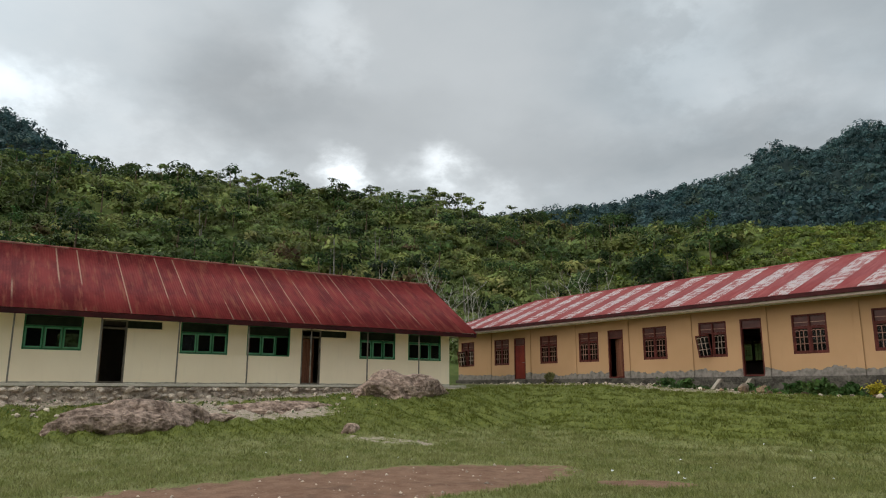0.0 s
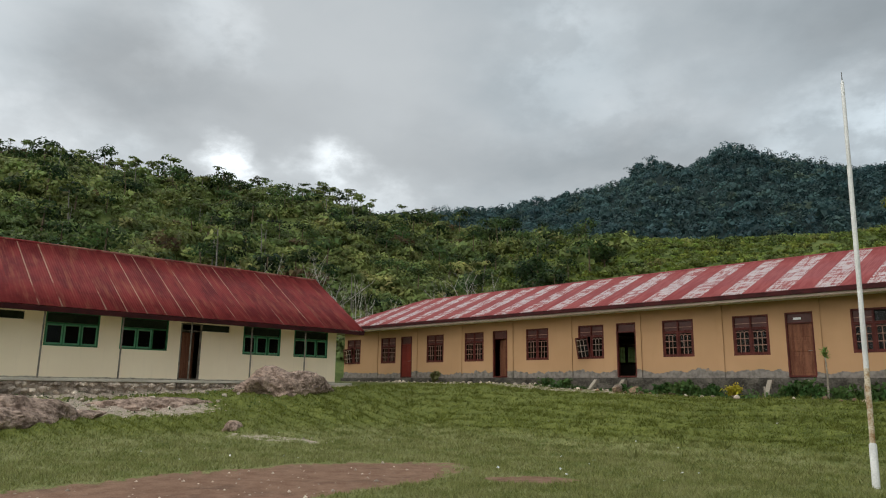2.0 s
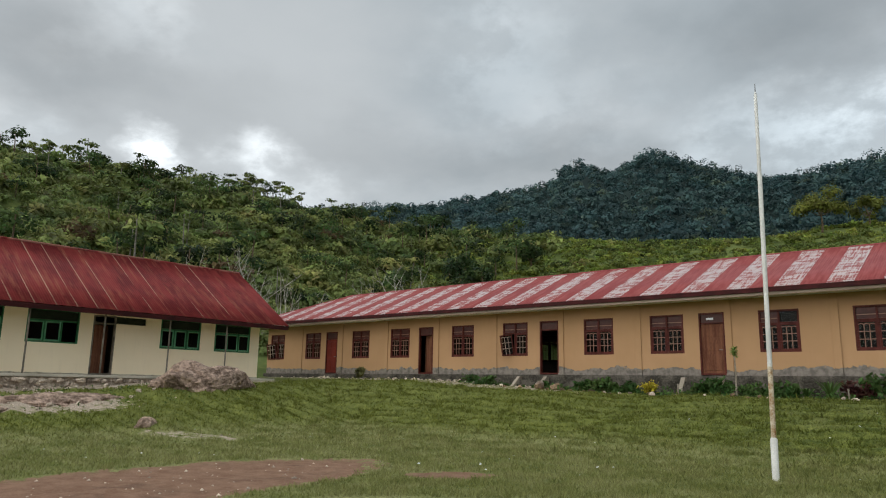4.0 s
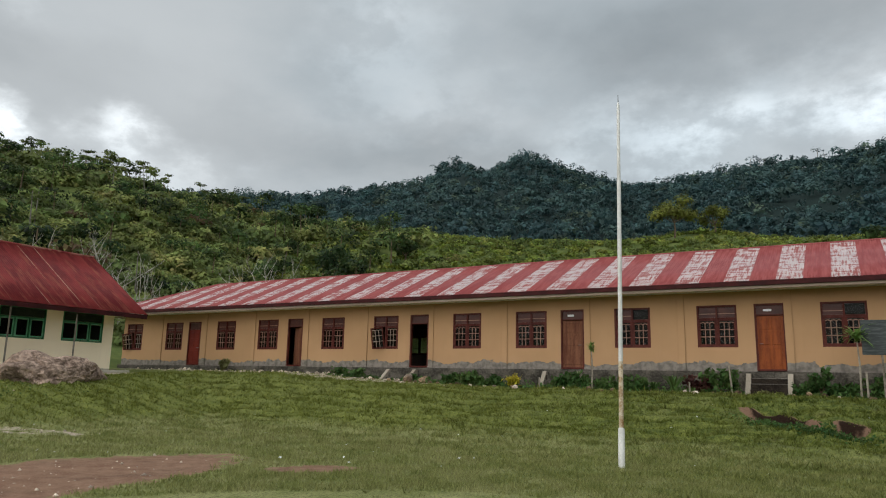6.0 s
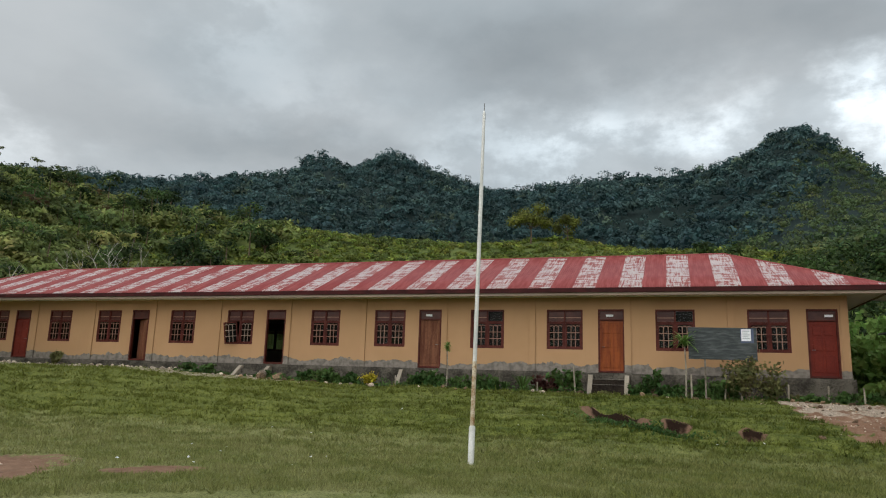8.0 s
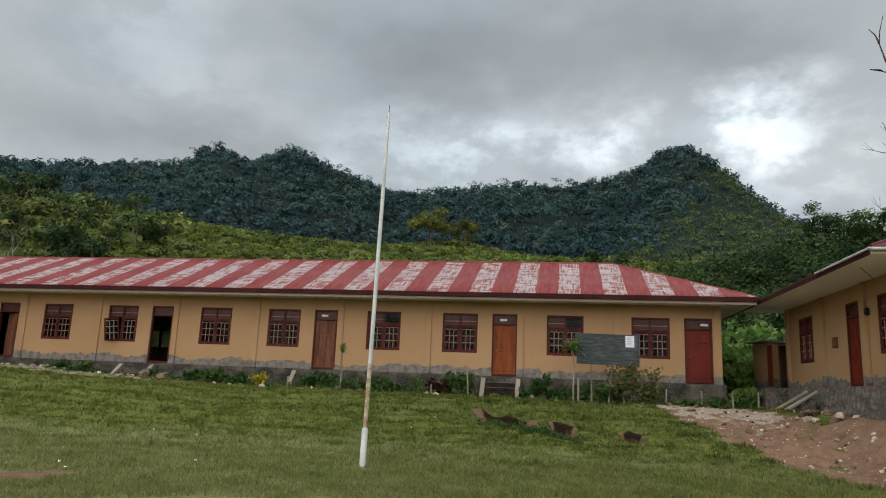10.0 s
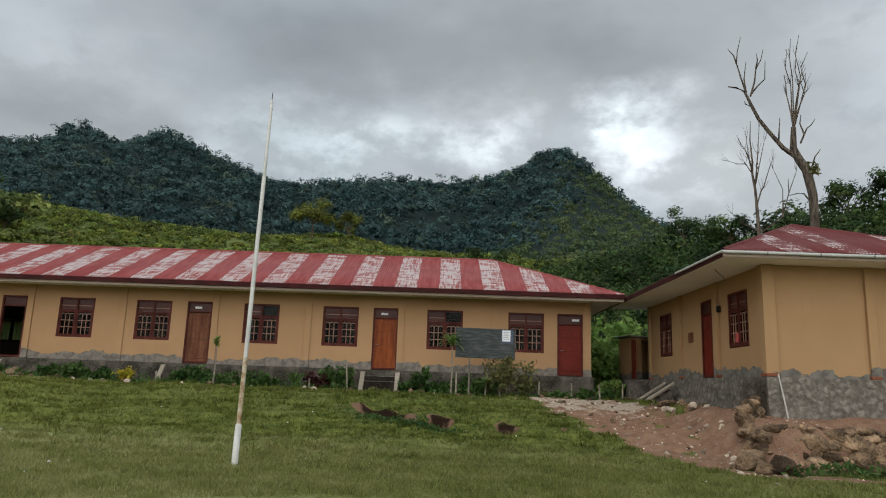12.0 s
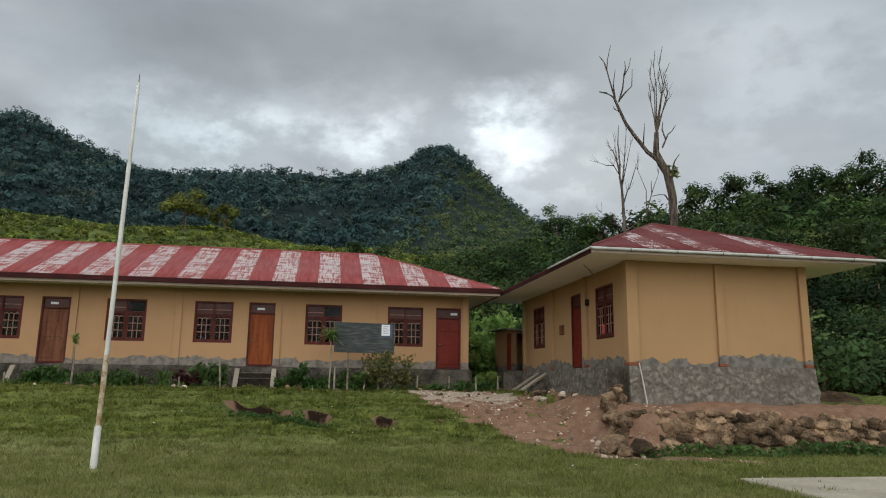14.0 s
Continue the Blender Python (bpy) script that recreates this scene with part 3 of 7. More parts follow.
def land(x, y):
    """Height of the whole land: the yard, the brushy hill behind the buildings and the forested ridge beyond."""
    dx, dy = x - HOME.x, y - HOME.y
    r = np.hypot(dx, dy)
    az = np.degrees(np.arctan2(dx, dy))
    z0 = yard(np.clip(x, -60, 40), np.clip(y, -80, 6))
    rn = np.interp(az, NEAR_AZ, NEAR_R)
    hn = rn * np.tan(np.radians(np.interp(az, NEAR_AZ, NEAR_EL))) + HOME.z
    start = np.interp(az, [-100, -60, -40, 0, 20, 30, 45], [42, 46, 52, 44, 40, 38, 32])
    u = (r - start) / (rn - start)
    near = (hn + 0.6) * (0.55 * np.clip(u, 0, 1) + 0.45 * smooth(u))
    rf = 430.0
    hf = rf * np.tan(np.radians(np.interp(az, FAR_AZ, FAR_EL))) + HOME.z
    v = (r - rn * 1.12) / (rf - rn * 1.12)
    dip = -0.10 * hn * smooth((r - rn) / 40) * smooth((rn * 1.5 - r) / (rn * 0.4))
    v = np.clip(v, 0, 1)
    far = (hf - hn) * (0.45 * v + 0.55 * smooth(v)) + dip
    beyond = -smooth((r - rf) / 500) * (hf + 20) * 0.9
    lumps = wobble(x, y, 16, 2.0) * 1.6 * smooth((r - 60) / 60) + wobble(x, y, 55, 7.0) * 5.0 * smooth((r - 190) / 120) * smooth((rf - r) / 120)
    view = smooth((az + 128) / 20) * smooth((95 - az) / 20)
    back = 14 * smooth((r - 120) / 250)
    return z0 + view * (near + np.where(r > rn, far, 0.0) + beyond + lumps) + (1 - view) * back


def ground_mask(x, y):
    """Bare soil and pale stony places, by their place in the yard."""
    def spot(cx, cy, rx, ry, turn=0.0):
        c, s = math.cos(radians(turn)), math.sin(radians(turn))
        u, v = (x - cx) * c + (y - cy) * s, -(x - cx) * s + (y - cy) * c
        return 1 - smooth((np.hypot(u / rx, v / ry) - 0.6) / 0.8)
    dirt = np.maximum(spot(-8.75, -22.6, 4.9, 1.85, 93), spot(-6.3, -18.3, 0.85, 0.42, 56))
    way = np.interp(y, [-15, -13.5, -11.4, -8.4, -4.8, -3], [11.0, 8.9, 8.1, 7.4, 6.3, 5.6])
    wide = np.interp(y, [-15, -13.5, -11, -8, -4, -2], [0.3, 0.8, 1.3, 1.9, 1.5, 1.0])
    way = way + 0.5 * wobble(x * 0 + 3.0, y, 0.8, 1.0) + 0.22 * wobble(x, y, 0.35, 6.0)
    path = (1 - smooth((np.abs(x - way) / wide - 0.7) / 0.6)) * smooth((y + 15) / 1.0) * smooth((-2.2 - y) / 1.0)
    path = path * np.clip(0.95 + 0.55 * wobble(x, y, 0.55, 3.0), 0, 1.15)
    terrace = smooth((x - 8.6) / 0.8) * smooth((y + 13.2) / 0.6) * smooth((17.5 - x) / 1.0)
    dirt = np.maximum(np.maximum(dirt, path), terrace * 0.85)
    stony = np.maximum(spot(-15.8, -17.6, 1.6, 0.6, 40) * 0.5, spot(-22.5, -19.5, 3.4, 2.2, 60) * 0.62)
    stony = np.maximum(stony, smooth((-24.2 - x) / 1.5) * smooth((-6 - y) / 2) * 0.66)
    stony = np.maximum(stony, (1 - smooth((np.abs(y + 2.9) - 1.3) / 1.3)) * smooth((x + 34) / 2) * smooth((-9 - x) / 4) * 0.50)
    stony = np.maximum(stony, path * smooth((y + 9) / 4) * 0.75)
    return dirt, stony


def build_ground():
    az = np.radians(np.concatenate([np.arange(-100, -9, 0.45), np.arange(-9, 7.5, 0.13), np.arange(7.5, 56, 0.45), np.arange(56, 260, 4.0)]))
    r = np.concatenate([[0.0], np.linspace(1, 8, 8), np.linspace(8.3, 18.2, 44), np.linspace(18.3, 22.2, 92), np.linspace(22.4, 34, 54), np.geomspace(34.8, 1400, 80)])
    rr, aa = np.meshgrid(r[1:], az, indexing="ij")
    x, y = HOME.x + rr * np.sin(aa), HOME.y + rr * np.cos(aa)
    z = land(x, y)
    verts = np.concatenate([[[HOME.x, HOME.y, -2.1]], np.stack([x, y, z], -1).reshape(-1, 3)])
    n = len(az)
    i, k = np.meshgrid(np.arange(len(r) - 2), np.arange(n), indexing="ij")
    k2 = (k + 1) % n
    quads = np.stack([1 + i * n + k, 1 + (i + 1) * n + k, 1 + (i + 1) * n + k2, 1 + i * n + k2], -1).reshape(-1, 4)
    fan = np.stack([np.zeros(n, int), 1 + np.arange(n), 1 + (np.arange(n) + 1) % n, 1 + (np.arange(n) + 1) % n], -1)
    me = bpy.data.meshes.new("ground")
    me.from_pydata(verts.tolist(), [], quads[:, ::-1].tolist() + fan[:, 2::-1].tolist())
    me.polygons.foreach_set("use_smooth", np.ones(len(me.polygons), dtype=bool))
    me.materials.append(GROUND)
    dirt, stony = ground_mask(verts[:, 0], verts[:, 1])
    me.attributes.new("dirt", "FLOAT", "POINT").data.foreach_set("value", dirt.astype(np.float32))
    me.attributes.new("stony", "FLOAT", "POINT").data.foreach_set("value", stony.astype(np.float32))
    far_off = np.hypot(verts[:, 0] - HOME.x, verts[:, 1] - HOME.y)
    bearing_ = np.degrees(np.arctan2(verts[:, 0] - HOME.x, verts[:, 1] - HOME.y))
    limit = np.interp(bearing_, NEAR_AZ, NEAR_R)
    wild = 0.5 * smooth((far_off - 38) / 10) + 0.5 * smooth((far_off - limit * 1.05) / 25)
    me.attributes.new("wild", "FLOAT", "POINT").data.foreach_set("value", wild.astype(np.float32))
    # moved upslope so that the painted lip shade covers the whole step
    me.attributes.new("scar_and_lip_shade", "FLOAT", "POINT").data.foreach_set("value", np.asarray(scars(verts[:, 0], verts[:, 1] - 0.13), dtype=np.float32))
    tagged(new("ground", me), "grassy school yard rising to forested hills, with bare soil patches and some shade painted in", "ground", kind="structure")


build_ground()


def ground_at(x, y):
    return float(land(np.array([x]), np.array([y]))[0])


# ---------------------------------------------------------------- the long yellow school building
EAVE_OUT = 1.08
MAIN_X0, MAIN_X1, MAIN_DEPTH = -37.0, 7.68, 7.4
WINDOWS = [-35.95, -32.40, -28.15, -25.02, -20.62, -17.40, -12.98, -9.87, -5.53, -2.345, 1.845, 5.10]
DOORS = [-30.68, -23.12, -15.50, -8.02, -0.525, 6.86]
WIN_W, WIN_Z0, WIN_Z1, DOOR_W, DOOR_Z1 = 1.43, 0.86, 2.44, 1.02, 2.45

school = thing("school_building", "long yellow classroom block with a red and white striped roof", "school building")


def frame_mesh(name, w, h, rail, depth, mat, bars=()):
    """A rectangular frame, its outer size w x h, standing on z = 0 and centred on x = 0, with extra bars (x0, x1, z0, z1)."""
    bm = bmesh.new()
    d = depth / 2
    for x0, x1, z0, z1 in ((-w / 2, -w / 2 + rail, 0, h), (w / 2 - rail, w / 2, 0, h), (-w / 2 + rail, w / 2 - rail, 0, rail), (-w / 2 + rail, w / 2 - rail, h - rail, h), *bars):
        box(bm, x0, x1, -d, d, z0, z1, 0.004)
    return to_mesh(name, bm, mat)


H = WIN_Z1 - WIN_Z0
SASH_W, SASH_H = WIN_W / 2 - 0.105, 0.98
win_frame = frame_mesh("window_frame", WIN_W, H, 0.07, 0.13, FRAME, ((-0.035, 0.035, 0.07, H - 0.07), (-WIN_W / 2 + 0.07, -0.035, 1.05, 1.11), (0.035, WIN_W / 2 - 0.07, 1.05, 1.11)))
sash_me = frame_mesh("sash", SASH_W, SASH_H, 0.055, 0.04, FRAME, ())


def grille_mesh(name, mat):
    """Iron bars of one casement: two uprights, two crossbars and a small arch over each column."""
    pieces = []
    w, h = SASH_W - 0.1, SASH_H - 0.1
    for k in (-1, 1):
        x = k * w / 6
        pieces.append(tube([(x, 0, 0.05), (x, 0, h - 0.03)], [0.016, 0.016], 5))
    for z in (0.33, 0.60):
        pieces.append(tube([(-w / 2, 0, z), (w / 2, 0, z)], [0.016, 0.016], 5))
    for k in (-1, 0, 1):
        arch = [(k * w / 3 - w / 6 + w / 3 * i / 4, 0, h - 0.04 + 0.032 * math.sin(math.pi * i / 4)) for i in range(5)]
        pieces.append(tube(arch, [0.015] * 5, 5))
    v, f = join(pieces)
    return mesh_from(name, v, f, mat, True)


grille_me, pale_grille_me = grille_mesh("grille", GRILLE), grille_mesh("grille", PALE_GRILLE)
pane_me = to_mesh("pane", boxed(-SASH_W / 2 + 0.05, SASH_W / 2 - 0.05, -0.003, 0.003, 0.05, SASH_H - 0.05), GLASS)
top_pane_me = to_mesh("pane", boxed(-WIN_W / 4 + 0.055, WIN_W / 4 - 0.055, -0.003, 0.003, 1.12, H - 0.075), GLASS)


TOP_LIGHT = grained("painted_top_light", (0.050, 0.015, 0.011), (0.095, 0.030, 0.022), 2, 30, 0.4, 0.1, spec=0.3)
top_panel_me = to_mesh("top_panel", boxed(-WIN_W / 4 + 0.055, WIN_W / 4 - 0.055, -0.006, 0.006, 1.12, H - 0.075), TOP_LIGHT)
top_bar_me = to_mesh("top_bar", boxed(-WIN_W / 4 + 0.055, WIN_W / 4 - 0.055, -0.02, -0.007, 1.25, 1.275), GRILLE)


def barred_window(parent, m, pale=False, ajar=0.0, label="", clear=()):
    """Two barred casements under a pair of top lights."""
    w = hang("window", win_frame, parent, m, label)
    for side in (-1, 1):
        top_at = Matrix.Translation((side * WIN_W / 4 - side * 0.018, 0.01, 0))
        if side in clear:
            hang("pane", top_pane_me, w, top_at)
        else:
            hang("top_panel", top_panel_me, w, top_at, "painted top light")
            hang("top_bar", top_bar_me, w, top_at)
        at = Matrix.Translation((side * (0.035 + SASH_W / 2), -0.02, 0.068))
        if ajar and side < 0:
            at = Matrix.Translation((-0.035, -0.07, 0.06)) @ pose(0, 0, 0, 0, -8, ajar) @ Matrix.Translation((-SASH_W / 2, 0, 0))
        hang("sash", sash_me, w, at)
        hang("grille", pale_grille_me if pale else grille_me, w, at @ Matrix.Translation((0, -0.012, 0)))
        hang("pane", pane_me, w, at @ Matrix.Translation((0, 0.006, 0)))
    return w


def door_leaf(name, w, h, mat):
    """A panelled leaf hinged at x = 0: stiles and rails with raised fields."""
    bm = boxed(0, w, -0.02, 0.02, 0.01, h, bevel=0.004)
    for x0, x1 in ((0.1, w / 2 - 0.04), (w / 2 + 0.04, w - 0.1)):
        for z0, z1 in ((0.18, 0.82), (0.95, 1.38), (1.50, h - 0.13)):
            box(bm, x0, x1, -0.034, 0.0, z0, z1, 0.012)
    return to_mesh(name, bm, mat)


LEAF_W, LEAF_H = DOOR_W - 0.14, 2.00
leafs = {k: door_leaf("door_leaf", LEAF_W, LEAF_H, k) for k in (DOOR_WOOD, DOOR_RED, DOOR_WORN)}
door_frame = frame_mesh("door_frame", DOOR_W, DOOR_Z1, 0.07, 0.14, FRAME, ((-DOOR_W / 2 + 0.07, DOOR_W / 2 - 0.07, 2.01, 2.06),))
door_pane = to_mesh("pane", boxed(-DOOR_W / 2 + 0.06, DOOR_W / 2 - 0.06, -0.003, 0.003, 2.05, DOOR_Z1 - 0.06), TOP_LIGHT)
plate_me = to_mesh("name_plate", boxed(-0.14, 0.14, -0.012, 0.0, 0, 0.085, bevel=0.004), PAPER)


def panel_door(parent, m, mat, swing=0.0, plate=None, label="", hinge=1):
    d = hang("door", door_frame, parent, m, label)
    hang("pane", door_pane, d)
    at = Matrix.Translation((-hinge * LEAF_W / 2, 0.0, 0)) @ pose(0, 0, 0, 0, 0, swing * hinge) @ (Matrix.Identity(4) if hinge > 0 else Matrix.Diagonal((-1, 1, 1, 1)))
    hang("door_leaf", leafs[mat], d, at)
    v, f = join([tube([(LEAF_W - 0.07, -0.02, 0.98), (LEAF_W - 0.07, -0.07, 0.98), (LEAF_W - 0.18, -0.07, 0.98)], [0.012] * 3, 6)])
    hang("handle", mesh_from("handle", v, f, IRON, True), d, at)
    if plate is not None:
        hang("name_plate", plate_me, d, Matrix.Translation((plate, -0.06, 2.16)))
    return d


holes = [(x - WIN_W / 2, x + WIN_W / 2, WIN_Z0, WIN_Z1) for x in WINDOWS] + [(x - DOOR_W / 2, x + DOOR_W / 2, -0.02, DOOR_Z1) for x in DOORS]
hang("front_wall", wall_mesh("front_wall", MAIN_X1 - MAIN_X0, -0.02, 3.02, 0.16, holes, YELLOW, MAIN_X0), school)
BACK_WINDOWS = (-26.5, -20.0, -12.2, -4.6, 1.4, 5.0)
back_holes = [(x - WIN_W / 2, x + WIN_W / 2, WIN_Z0, WIN_Z1) for x in BACK_WINDOWS]
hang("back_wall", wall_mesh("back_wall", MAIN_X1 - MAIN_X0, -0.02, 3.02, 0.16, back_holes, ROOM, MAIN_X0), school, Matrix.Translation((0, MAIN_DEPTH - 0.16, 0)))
for x in (MAIN_X0, MAIN_X1 - 0.16):
    part("end_wall", boxed(x, x + 0.16, 0.162, MAIN_DEPTH - 0.162, -0.02, 3.02), YELLOW, school)
for x in (-29.9, -22.4, -14.85, -7.35, 0.15):
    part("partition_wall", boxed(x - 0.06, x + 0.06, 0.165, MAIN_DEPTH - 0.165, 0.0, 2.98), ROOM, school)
part("floor_slab", boxed(MAIN_X0 + 0.02, MAIN_X1 - 0.02, 0.02, MAIN_DEPTH - 0.02, -0.14, -0.024), CEMENT, school)
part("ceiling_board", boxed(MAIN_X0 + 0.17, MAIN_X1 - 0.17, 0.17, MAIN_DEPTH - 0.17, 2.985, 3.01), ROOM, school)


def rough_plinth(name, x0, x1, y_out, y_in, z_of, z_top, mat, parent, lean=0.05):
    """A plinth of rough cement whose face bulges and leans a little."""
    n = int((x1 - x0) / 0.22)
    verts, faces = [], []
    for i in range(n + 1):
        x = x0 + (x1 - x0) * i / n
        zb = z_of(x) - 0.25
        for k in range(6):
            u = k / 5
            z = z_top + (zb - z_top) * u
            verts.append((x, y_out - lean * u - 0.02 * float(wobble(x * 3, z * 5, 1.0)) * (k > 0), z))
        verts.append((x, y_in, z_top))
    for i in range(n):
        a, b = i * 7, (i + 1) * 7
        for k in range(5):
            faces.append((a + k, a + k + 1, b + k + 1, b + k))
        faces.append((a, b, b + 6, a + 6))
    return hang(name, mesh_from(name, verts, faces, mat), parent)


rough_plinth("plinth", MAIN_X0 - 0.1, MAIN_X1 + 0.1, -0.16, 0.02, lambda x: ground_at(x, -0.4), -0.022, MOSSY, school)
part("end_plinth", boxed(MAIN_X1 - 0.1, MAIN_X1 + 0.1, 0.022, MAIN_DEPTH, -1.4, -0.03), CEMENT, school)
x = MAIN_X1 - 0.12
while x > MAIN_X0:
    part("pilaster", boxed(x - 0.13, x + 0.13, -0.05, -0.001, 0.0, 3.0, bevel=0.008), YELLOW, school)
    part("pilaster_foot", boxed(x - 0.14, x + 0.14, -0.085, -0.002, -0.02, 0.06, bevel=0.01), YELLOW, school)
    x -= 3.735
for i, x in enumerate(WINDOWS):
    barred_window(school, Matrix.Translation((x, 0.06, WIN_Z0)), pale=i in (0, 5), ajar=50 if i == 5 else (30 if i == 0 else 0), clear=(1,) if i in (8, 10) else (),
                  label="casement standing ajar" if i in (0, 5) else "")
for x in BACK_WINDOWS:
    barred_window(school, pose(x, MAIN_DEPTH - 0.06, WIN_Z0, 0, 0, 180))
for x, mat, swing, plate, hinge, label in (
        (DOORS[0], DOOR_RED, 0, None, 1, "closed red door"), (DOORS[1], DOOR_WORN, 25, None, -1, "half-open worn door"),
        (DOORS[2], DOOR_RED, 92, None, -1, "wide-open door"), (DOORS[3], DOOR_WORN, 0, -0.06, 1, "closed worn wooden door"),
        (DOORS[4], DOOR_WOOD, 0, -0.06, -1, "closed varnished door"), (DOORS[5], DOOR_RED, 0, 0.22, -1, "closed dark red door")):
    panel_door(school, Matrix.Translation((x, 0.06, 0.0)), mat, swing, plate, label, hinge)

# eaves: soffit, pale fascia and the dark red edge under the sheets
EX0, EX1, EY = MAIN_X0 - EAVE_OUT, MAIN_X1 + EAVE_OUT, -EAVE_OUT
EBY = MAIN_DEPTH + EAVE_OUT
part("soffit", boxed(EX0 + 0.03, EX1 - 0.03, EY + 0.03, -0.002, 2.93, 2.955), SOFFIT, school)
part("soffit", boxed(MAIN_X1 + 0.002, EX1 - 0.03, 0.0, EBY - 0.03, 2.93, 2.955), SOFFIT, school)
part("soffit", boxed(EX0 + 0.03, MAIN_X0 - 0.002, 0.0, EBY - 0.03, 2.93, 2.955), SOFFIT, school)
part("fascia", boxed(EX0, EX1, EY, EY + 0.028, 2.875, 2.99, bevel=0.004), WHITE_BOARD, school)
part("fascia", boxed(EX1 - 0.028, EX1, EY + 0.03, EBY, 2.875, 2.99, bevel=0.004), WHITE_BOARD, school)
part("fascia", boxed(EX0, EX0 + 0.028, EY + 0.03, EBY, 2.875, 2.99, bevel=0.004), WHITE_BOARD, school)
part("eave_edge", boxed(EX0 - 0.03, EX1 + 0.03, EY - 0.065, EY - 0.002, 2.985, 3.155, bevel=0.006), TRIM_RED, school)
part("eave_edge", boxed(EX1 + 0.002, EX1 + 0.06, EY, EBY, 2.985, 3.155, bevel=0.006), TRIM_RED, school)

RIDGE_Y, RIDGE_Z, EAVE_Z = MAIN_DEPTH / 2, 5.20, 3.15
RUN, RISE = RIDGE_Y - EY + 0.05, RIDGE_Z - EAVE_Z
SLOPE = math.hypot(RUN, RISE)
LEAN_A = math.degrees(math.atan2(RISE, RUN))
HIP0, HIP1 = EX0 + RUN, EX1 - RUN


def hip_outline(x_from, left, right, run):
    """Where the slope's sheets start and stop: from the eave up to the ridge, or to the hip line near the two ends."""
    def outline(x):
        u = x + x_from
        frac = min(1.0, max(0.0, (u - left) / run), max(0.0, (right - u) / run))
        return 0.0, SLOPE * max(frac, 0.004)
    return outline


SHEET = 0.862
k, x = 0, EX0
while x < EX1 - 0.05:
    w = min(SHEET, EX1 - x)
    bare = k % 2 == 0
    full = x > HIP0 and x + w < HIP1
    key = ("bare" if bare else "red") if full else None
    me = bpy.data.meshes.get("full_sheet_" + key) if key else None
    if me is None:
        me = corrugated("full_sheet_" + key if key else "cut_sheet", w, hip_outline(x, EX0, EX1, RUN), ROOF_BARE if bare else ROOF_RED)
    hang("roof_sheet", me, school, pose(x, EY - 0.05, EAVE_Z + 0.012, LEAN_A, 0, 0), "pale flaked roof sheet" if bare else "")
    x += w
    k += 1
plain_back = bmesh.new()
c = [plain_back.verts.new(p) for p in ((EX0, EBY, EAVE_Z), (EX1, EBY, EAVE_Z), (HIP1, RIDGE_Y, RIDGE_Z), (HIP0, RIDGE_Y, RIDGE_Z))]
plain_back.faces.new(c)
part("back_slope", plain_back, ROOF_RED, school)
for side, ex, hx in ((1, EX1, HIP1), (-1, EX0, HIP0)):
    span, y = EBY - EY, 0.0
    k = 0
    while y < span - 0.05:
        w = min(SHEET, span - y)
        me = corrugated("hip_sheet", w, hip_outline(y, 0.0, span, span / 2), ROOF_BARE if k % 2 else ROOF_RED)
        m = pose(ex + 0.03, EY + y, EAVE_Z, LEAN_A, 0, 90) if side > 0 else pose(ex - 0.03, EBY - y, EAVE_Z, LEAN_A, 0, -90)
        hang("hip_sheet", me, school, m)
        y += w
        k += 1
v, f = tube([(HIP0, RIDGE_Y, RIDGE_Z + 0.01), (HIP1, RIDGE_Y, RIDGE_Z + 0.01)], [0.055, 0.055], 8)
hang("ridge_cap", mesh_from("ridge_cap", v, f, ROOF_RED, True), school)
for ex, hx in ((EX1, HIP1), (EX0, HIP0)):
    v, f = tube([(ex, EY, EAVE_Z + 0.02), (hx, RIDGE_Y, RIDGE_Z + 0.01)], [0.045, 0.045], 8)
    hang("hip_cap", mesh_from("hip_cap", v, f, ROOF_RED, True), school)

# ---------------------------------------------------------------- the cream building with green windows
LX, L_FLOOR, L_TOP, L_Y0, L_Y1 = -28.3, -0.39, 2.42, -29.6, -6.88
TURN_L = Matrix.Translation((LX, 0, 0)) @ pose(0, 0, 0, 0, 0, 90)
cream = thing("cream_school_building", "cream plastered classroom block with green windows and rusty dark red roof", "school building")
L_WINDOWS = [-25.13, -19.50, -16.68, -11.15, -8.41]
L_DOORS = [-23.03, -14.65]
L_W, L_Z0, L_Z1 = 1.98, 0.82, 2.14
l_holes = [(y - L_W / 2, y + L_W / 2, L_Z0, L_Z1) for y in L_WINDOWS]
l_holes += [(y - 0.48, y + 0.48, L_FLOOR - 0.02, 2.06) for y in L_DOORS] + [(y + 0.48, y + 1.80, 1.76, 2.06) for y in L_DOORS]
hang("front_wall", wall_mesh("front_wall", L_Y1 - L_Y0, L_FLOOR - 0.02, L_TOP, 0.14, l_holes, CREAM, L_Y0), cream, TURN_L)
L_DEPTH = 7.0
hang("back_wall", wall_mesh("back_wall", L_Y1 - L_Y0, L_FLOOR - 0.02, L_TOP, 0.14, [(y - 0.9, y + 0.9, 0.7, 1.9) for y in (-23.4, -19.7)], ROOM, L_Y0), cream, TURN_L @ Matrix.Translation((0, L_DEPTH - 0.14, 0)))


